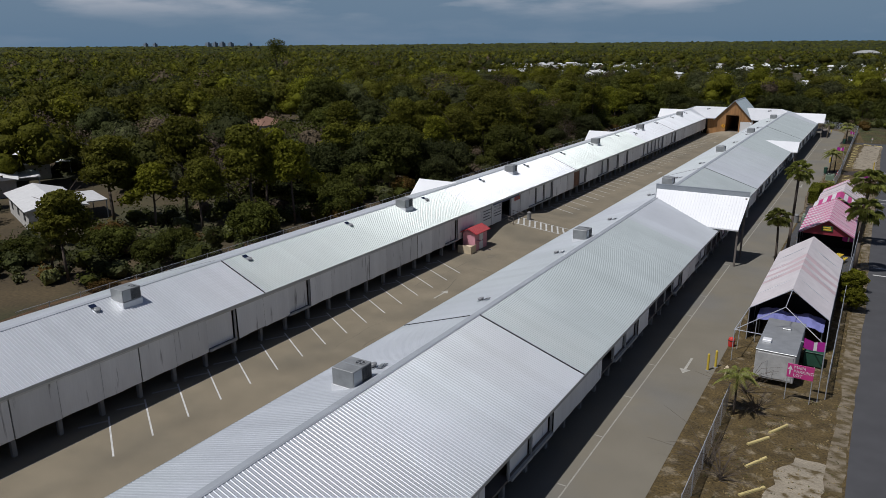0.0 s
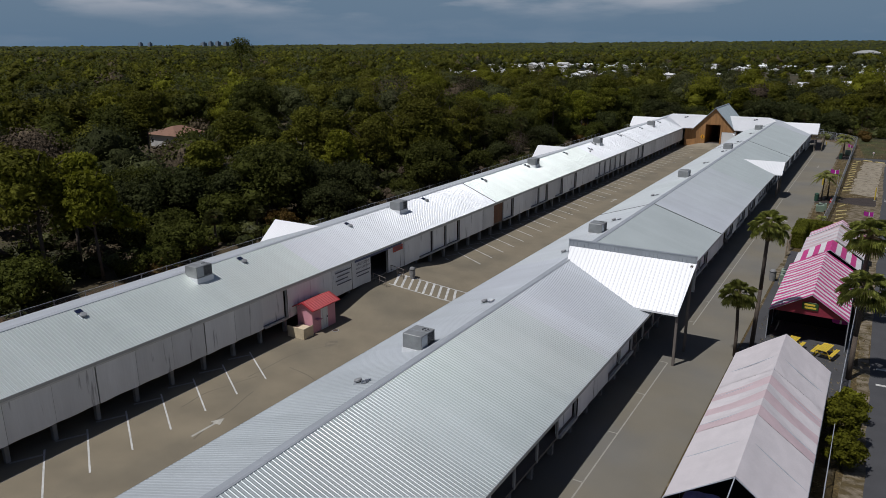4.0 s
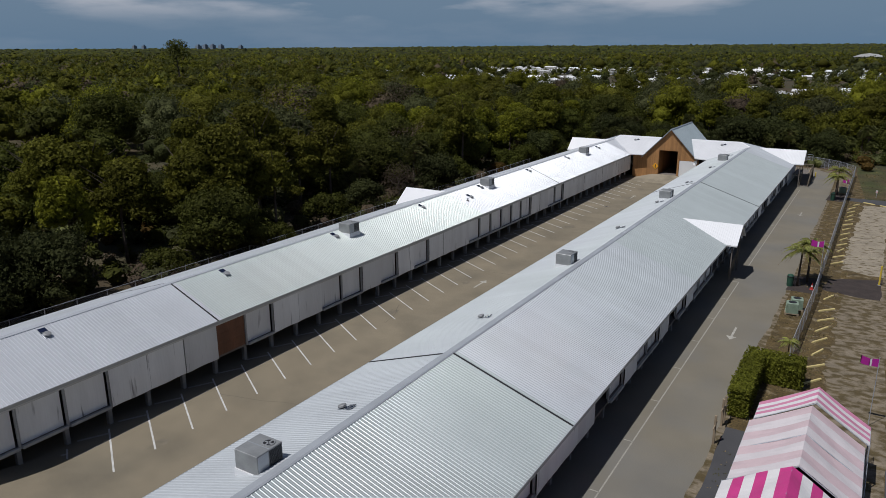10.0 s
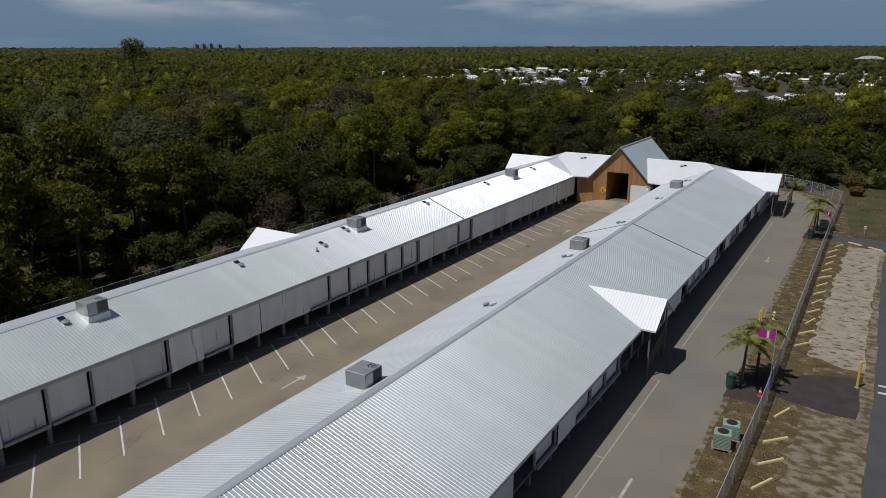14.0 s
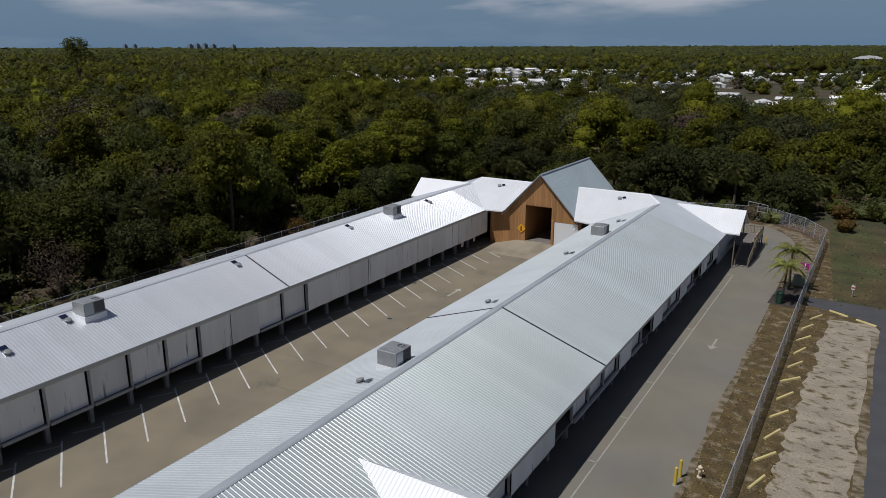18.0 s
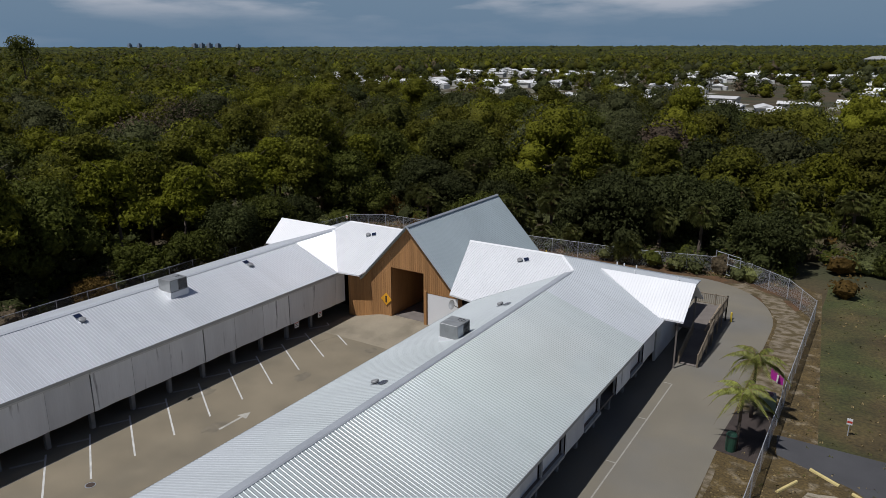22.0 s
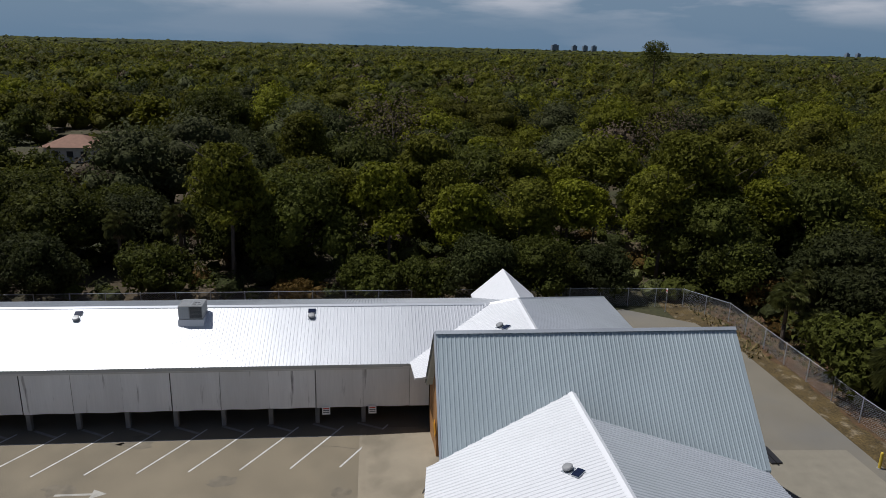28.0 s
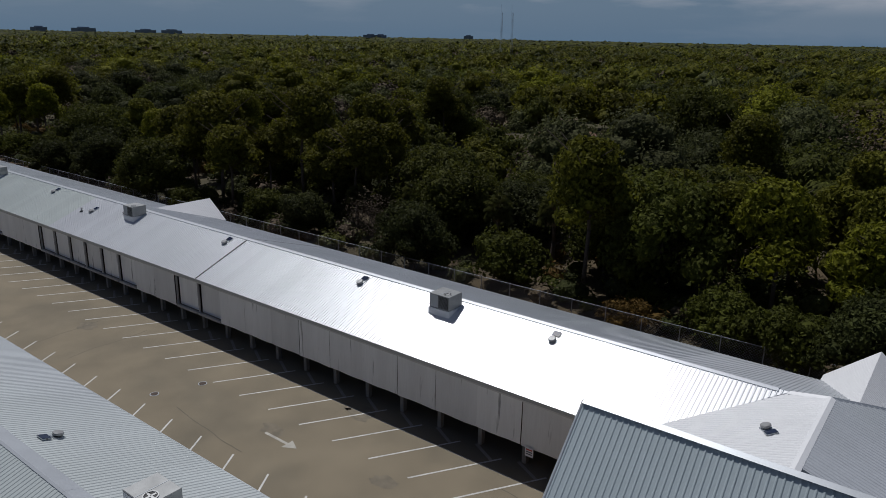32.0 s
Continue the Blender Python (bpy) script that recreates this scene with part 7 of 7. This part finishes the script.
# ---- chain-link fences ----
def fence(label, pts, h=1.8, post_gap=3.0, mesh_step=0.11, wire=0.018):
    e = thing("chain_link_fence", (pts[0][0], pts[0][1], 0), label, "fence", "chain-link fences")
    post_me = Shape().disc_stack(0, 0, [(-0.05, 0.035), (h + 0.05, 0.035), (h + 0.09, 0.02)], 7).mesh("post", M_PIPE)
    for (x0, y0), (x1, y1) in zip(pts, pts[1:]):
        a, b = Vector((x0, y0, 0)), Vector((x1, y1, 0))
        L = (b - a).length
        d = (b - a) / L
        n = max(1, round(L / post_gap))
        for k in range(n):
            o = new("post", post_me)
            o.location = a + d * L * k / n
            under(o, e)
        part("top_rail", Shape().tube(a + Vector((0, 0, h)), b + Vector((0, 0, h)), 0.022, 0.022, 6), M_PIPE, e)
        s = Shape()
        m = int((L + h) / mesh_step)
        for k in range(m):
            u = k * mesh_step
            for sg_ in (0, 1):
                u0, z0 = (u, 0.03) if u <= L else (L, 0.03 + (u - L))
                u1, z1 = (u - h, h) if u >= h else (0, 0.03 + u)
                if sg_:
                    u0, u1 = L - u0, L - u1
                p, q = a + d * u0 + Vector((0, 0, z0)), a + d * u1 + Vector((0, 0, z1))
                w = Vector((0, 0, wire))
                s.add([p - w, p + w, q + w, q - w], [(0, 1, 2, 3)])
        part("wire_mesh", s, M_PIPE, e)
    return e


fence("galvanised chain-link fence between driveway verge and sand strip", [(-5.9, 33.0), (-6.1, 47.5)])
fence("galvanised chain-link fence along the driveway verge", [(-5.2, 133.5), (-4.85, 150.0), (-4.75, 200.0), (-4.6, 231.0)])
fence("tall chain-link fence curving round the drive end", [(-4.6, 231.0), (-7.5, 236.5), (-11.5, 240.0), (-14.2, 241.2)], 2.0, 3.0, 0.15, 0.009)
fence("chain-link fence below the palms behind the halls", [(-15.5, 241.6), (-24, 239.6), (-40, 238.7), (-58, 238.6), (-62.0, 236.0), (-62.5, 228.0)], 1.8, 3.0, 0.18, 0.007)
fence("old chain-link fence along the wood edge", [(-62.5, 228.0), (-61.5, 120.0), (-61.5, 30.0)], 1.8, 3.0, 0.22, 0.007)
gate = thing("swing_gate", (-15, 241.4, 0), "open steel tube gate at the fence corner", "gate")
for a, b in (((-15.4, 241.5, 0.1), (-15.4, 241.5, 2.6)), ((-15.4, 241.5, 2.5), (-12.6, 239.8, 2.5)), ((-12.6, 239.8, 0.2), (-12.6, 239.8, 2.5)), ((-15.4, 241.5, 0.25), (-12.6, 239.8, 0.25)), ((-15.4, 241.5, 1.4), (-12.6, 239.8, 1.4)), ((-14.0, 240.65, 0.25), (-14.0, 240.65, 2.5))):
    part("tube", Shape().tube(a, b, 0.035, 0.035, 6), M_PIPE, gate)

# yard fence beside the tents
fence("chain-link yard fence behind the tents", [(-0.5, 52.0), (-0.4, 82.0), (0.3, 121.0)], 1.8)

# ---- deck and ramp at the north-east corner ----
rp = thing("access_ramp", (-12.5, 222, 0), "weathered timber access ramp with slatted railings", "ramp")
part("landing", Shape().box(-14.2, -11.4, 220.4, 227.0, 1.15, 1.3), M_DECK, rp)
part("slope", Shape().add([(-12.6, 220.4, 1.3), (-11.2, 220.4, 1.3), (-11.2, 215.6, 0.05), (-12.6, 215.6, 0.05), (-12.6, 220.4, 1.15), (-11.2, 220.4, 1.15), (-11.2, 215.6, -0.05), (-12.6, 215.6, -0.05)],
                          [(0, 3, 2, 1), (4, 5, 6, 7), (1, 2, 6, 5), (0, 4, 7, 3)]), M_DECK, rp)
M_RAIL = material("grey_brown_railing_timber", (0.20, 0.165, 0.12), 0.85, spread=0.2, grain=18.0)


def railing(a, b, z0, z1, gap=0.16):
    a, b = Vector(a), Vector(b)
    L = (b - a).length
    n = int(L / gap)
    part("handrail", Shape().tube(a + Vector((0, 0, z0 + 1.0)), b + Vector((0, 0, z1 + 1.0)), 0.05, 0.05, 4), M_RAIL, rp)
    part("foot_rail", Shape().tube(a + Vector((0, 0, z0 + 0.12)), b + Vector((0, 0, z1 + 0.12)), 0.04, 0.04, 4), M_RAIL, rp)
    me = Shape().box(-0.02, 0.02, -0.02, 0.02, 0.1, 1.0).mesh("baluster", M_RAIL)
    for k in range(n + 1):
        o = new("baluster", me)
        p = a.lerp(b, k / n)
        o.location = (p.x, p.y, z0 + (z1 - z0) * k / n)
        under(o, rp)
    for k in range(int(L / 1.8) + 2):
        f = min(1, k * 1.8 / L)
        p = a.lerp(b, f)
        part("post", Shape().box(p.x - 0.06, p.x + 0.06, p.y - 0.06, p.y + 0.06, 0, z0 + (z1 - z0) * f + 1.1, 0.01), M_RAIL, rp)


railing((-11.4, 227.0, 0), (-11.4, 220.4, 0), 1.3, 1.3)
railing((-14.2, 227.0, 0), (-11.4, 227.0, 0), 1.3, 1.3)
railing((-11.2, 220.4, 0), (-11.2, 215.6, 0), 1.3, 0.0)
railing((-12.6, 219.5, 0), (-12.6, 215.6, 0), 1.15, 0.0)
railing((-13.3, 158.5, 0), (-13.3, 154.0, 0), 1.2, 0.0)
part("loose_board", Shape().box(-0.06, 0.06, -3.0, 3.0, 0, 0.05, turn=Matrix.Translation((-11.75, 223.0, 1.6)) @ Matrix.Rotation(radians(4), 4, "X")), M_WOODPALE, rp)
# concrete pad with barrier behind the entrance hall
pad = sheet("concrete_pad", [(-37.2, 226), (-29.3, 226), (-29.3, 235.8), (-36.8, 235.6)], 0.008, material("pale_concrete", (0.22, 0.20, 0.155), 0.9, spread=0.1, bump=0.2), "pale concrete pad behind the entrance hall", "pavement")
ba = thing("fallen_barrier", (-36.4, 231, 0), "dark folded barrier lying on concrete", "barrier")
part("panel", Shape().box(-37.3, -35.5, 230.0, 230.7, 0.01, 0.12, 0.02), M_BLACK, ba)
part("bar", Shape().box(-37.4, -35.4, 230.28, 230.38, 0.12, 0.18), M_BLACK, ba)

M_RUST = material("rusty_red_steel", (0.13, 0.035, 0.025), 0.7, 0.2, 0.3, 0.2, 2.0, 12.0)
rl = thing("loading_ramp", (-28.5, 233.5, 0), "rusty red steel loading ramp at the concrete pad's end", "ramp")
part("deck", Shape().box(-29.25, -27.6, 232.2, 234.6, 0.35, 0.45, 0.01), M_RUST, rl)
for y in (232.3, 234.5):
    part("side_beam", Shape().box(-29.2, -27.6, y - 0.06, y + 0.06, 0.0, 0.35), M_RUST, rl)
    part("stake", Shape().box(-27.7, -27.6, y - 0.05, y + 0.05, 0.45, 1.1), M_RUST, rl)

# ---- far things ----
M_HOME = material("white_mobile_home_roof", (0.72, 0.72, 0.71), 0.5, by_object=0.3, spread=0.08)
M_HOMEWALL = material("pale_home_siding", (0.45, 0.44, 0.42), 0.7, by_object=0.3)


def mobile_home():
    e = thing("mobile_home", (0, 0, 0), "white-roofed mobile home half hidden by trees", "mobile home", "mobile homes")
    part("wall", Shape().box(-3.6, 3.6, -8, 8, 0, 3.0), M_HOMEWALL, e)
    s = Shape()
    s.add([(-4.1, -8.6, 3.0), (0, -8.6, 4.1), (4.1, -8.6, 3.0), (-4.1, 8.6, 3.0), (0, 8.6, 4.1), (4.1, 8.6, 3.0)], [(0, 1, 4, 3), (1, 2, 5, 4), (0, 2, 1), (3, 4, 5), (0, 3, 5, 2)])
    part("roof", s, M_HOME, e, "low white roof")
    part("carport", Shape().box(4.0, 7.4, -5, 4, 2.6, 2.75), M_HOME, e)
    for x, y in ((7.2, -4.8), (7.2, 3.8)):
        part("carport_post", Shape().box(x - 0.06, x + 0.06, y - 0.06, y + 0.06, 0, 2.6), M_PIPE, e)
    for y in (-5, 0, 5):
        part("window", Shape().box(-3.64, -3.6, y - 0.7, y + 0.7, 1.1, 2.2), M_DARK, e)
    return e


def far_home():
    """A home too far off to show windows or posts."""
    e = thing("mobile_home", (0, 0, 0), "white-roofed mobile home far off between the trees", "mobile home", "mobile homes")
    part("wall", Shape().box(-3.6, 3.6, -8, 8, 0, 3.2), M_HOMEWALL, e)
    part("roof", Shape().add([(-4.1, -8.6, 3.2), (0, -8.6, 4.6), (4.1, -8.6, 3.2), (-4.1, 8.6, 3.2), (0, 8.6, 4.6), (4.1, 8.6, 3.2)], [(0, 1, 4, 3), (1, 2, 5, 4), (0, 2, 1), (3, 4, 5), (0, 3, 5, 2)]), M_HOME, e)
    part("carport", Shape().box(3.7, 7.4, -5, 4, 0, 2.75), M_HOME, e)
    return e


mhm, mhf = mobile_home(), far_home()
hr = random.Random(21)
placed = set()
homes = []
tries = 0
while len(homes) < 330 and tries < 20000:
    tries += 1
    az, far = radians(hr.uniform(-9, 43)), 240 + 720 * hr.random() ** 1.15
    x, y = -far * math.sin(az), 143 + far * math.cos(az)
    if far < 245 + 9 * max(0, math.degrees(az) - 12) or noise.noise(Vector((x * 0.008, y * 0.008, 4))) < -0.2 + 0.25 * az:
        continue
    row = round(y / 21.0) * 21.0                        # they stand in rows along the park's lanes
    y = row + hr.uniform(-1.5, 1.5)
    if all((x - a) ** 2 + (y - b) ** 2 > 200 for a, b in homes):
        homes.append((x, y))
for x, y in homes:
    m = pose(x, y, 0, 0, 0, hr.choice((0, 90, 12, 4, 8, 80))) @ Matrix.Scale(hr.uniform(0.75, 1.0), 4)
    model = mhm if math.hypot(x, y - 143) < 420 else mhf
    if model not in placed:
        model.matrix_basis = m
        placed.add(model)
    else:
        copy_thing(model, m)
lots = Shape()
for x, y in homes:
    lots.add([(x - 11, y - 9, -0.012), (x + 11, y - 9, -0.012), (x + 11, y + 9, -0.012), (x - 11, y + 9, -0.012)], [(0, 1, 2, 3)])
tagged(part("home_lots", lots, material("pale_lane_and_lawn", (0.15, 0.145, 0.10), 0.95, 0.0, 0.3, 0.2, 0.15, 2.0, second=(0.30, 0.29, 0.26), second_scale=0.08, second_edge=(0.5, 0.56))), "pale lanes and dry lawns round the mobile homes", "ground", kind="stuff")
depot = thing("warehouse", (-30, 1300, 0), "large low building with a curved white roof far off", "building")
part("wall", Shape().box(-48, -12, 1288, 1320, 0, 12), M_HOMEWALL, depot)
part("roof", Shape().add([(x, y, z) for y in (1286, 1322) for x, z in ((-50, 12), (-40, 15.5), (-30, 16.5), (-20, 15.5), (-10, 12))], [(k, k + 1, k + 6, k + 5) for k in range(4)] + [(4, 3, 2, 1, 0), (5, 6, 7, 8, 9)]), M_HOME, depot)
for x, y, r in ((-141, 76, 62), (-129, 63, 62), (-101, 56, 70), (-136, 92, 58)):
    copy_thing(mhm, pose(x, y, 0, 0, 0, r))
hs = thing("bungalow", (-149, 147.5, 0), "brown-roofed bungalow among the trees", "house")
part("wall", Shape().box(-154, -144.6, 143.2, 152.2, 0, 3.0), M_HOMEWALL, hs)
for y in (145.2, 148.0, 150.6):
    part("window", Shape().box(-144.6, -144.55, y - 0.6, y + 0.6, 1.0, 2.2, 0.01), M_DARK, hs)
s = Shape()
s.add([(-154.7, 142.5, 3), (-143.9, 142.5, 3), (-143.9, 152.9, 3), (-154.7, 152.9, 3), (-149.3, 146.4, 4.9), (-149.3, 149.0, 4.9)], [(0, 1, 4), (1, 2, 5, 4), (2, 3, 5), (3, 0, 4, 5), (3, 2, 1, 0)])
part("roof", s, material("brown_shingle_roof", (0.22, 0.12, 0.08), 0.85, spread=0.15, grain=6.0), hs, "brown hipped roof")
# The haze of distance is put into the towers' blue-grey colour.
M_HAZE = material("haze_tinted_concrete", (0.19, 0.235, 0.30), 0.8)


def tower(az, far, w, h):
    x, y = far * math.sin(radians(az)), 100 + far * math.cos(radians(az))
    e = thing("apartment_tower", (x, y, 0), "hazy grey apartment tower on the far horizon", "tower", "far towers")
    part("block", Shape().box(x - w / 2, x + w / 2, y - w / 2, y + w / 2, 0, h), M_HAZE, e)
    part("penthouse", Shape().box(x - w / 4, x + w / 4, y - w / 4, y + w / 4, h, h + 5), M_HAZE, e)


for az, w, h in ((-54.36, 18, 52), (-53.73, 18, 52), (-50.0, 26, 54), (-49.5, 22, 57), (-48.98, 24, 58), (-48.38, 24, 55), (-46.97, 20, 52), (-74.29, 38, 62), (-72.82, 26, 60), (-72.03, 26, 60), (-71.37, 26, 60),
                 (-155.2, 60, 50), (-152.4, 90, 50), (-148.3, 80, 46), (-146.5, 80, 47), (-131.7, 60, 45), (-130.9, 50, 45), (-124.0, 40, 50)):
    tower(az, 3700, w * 0.85, h * 0.80)
ms = thing("radio_mast", (-722.9, -229.1, 0), "thin lattice radio mast above the woods", "mast")
for k in range(3):
    a = k * 2.094
    part("leg", Shape().tube((-722.9 + 1.2 * math.cos(a), -229.1 + 1.2 * math.sin(a), 0), (-722.9 + 0.4 * math.cos(a), -229.1 + 0.4 * math.sin(a), 52), 0.16, 0.12, 4), M_STEEL, ms)
for k in range(14):
    z = 4 + 3.5 * k
    part("brace", Shape().tube((-723.7, -229.1, z), (-722.1, -229.1, z + 3.0), 0.08, 0.08, 4), M_STEEL, ms)
part("spike", Shape().tube((-725, -232, 0), (-725, -232, 62), 0.14, 0.06, 4), M_STEEL, ms)
copy_thing(ms, pose(-716.9, -239.4, 0))
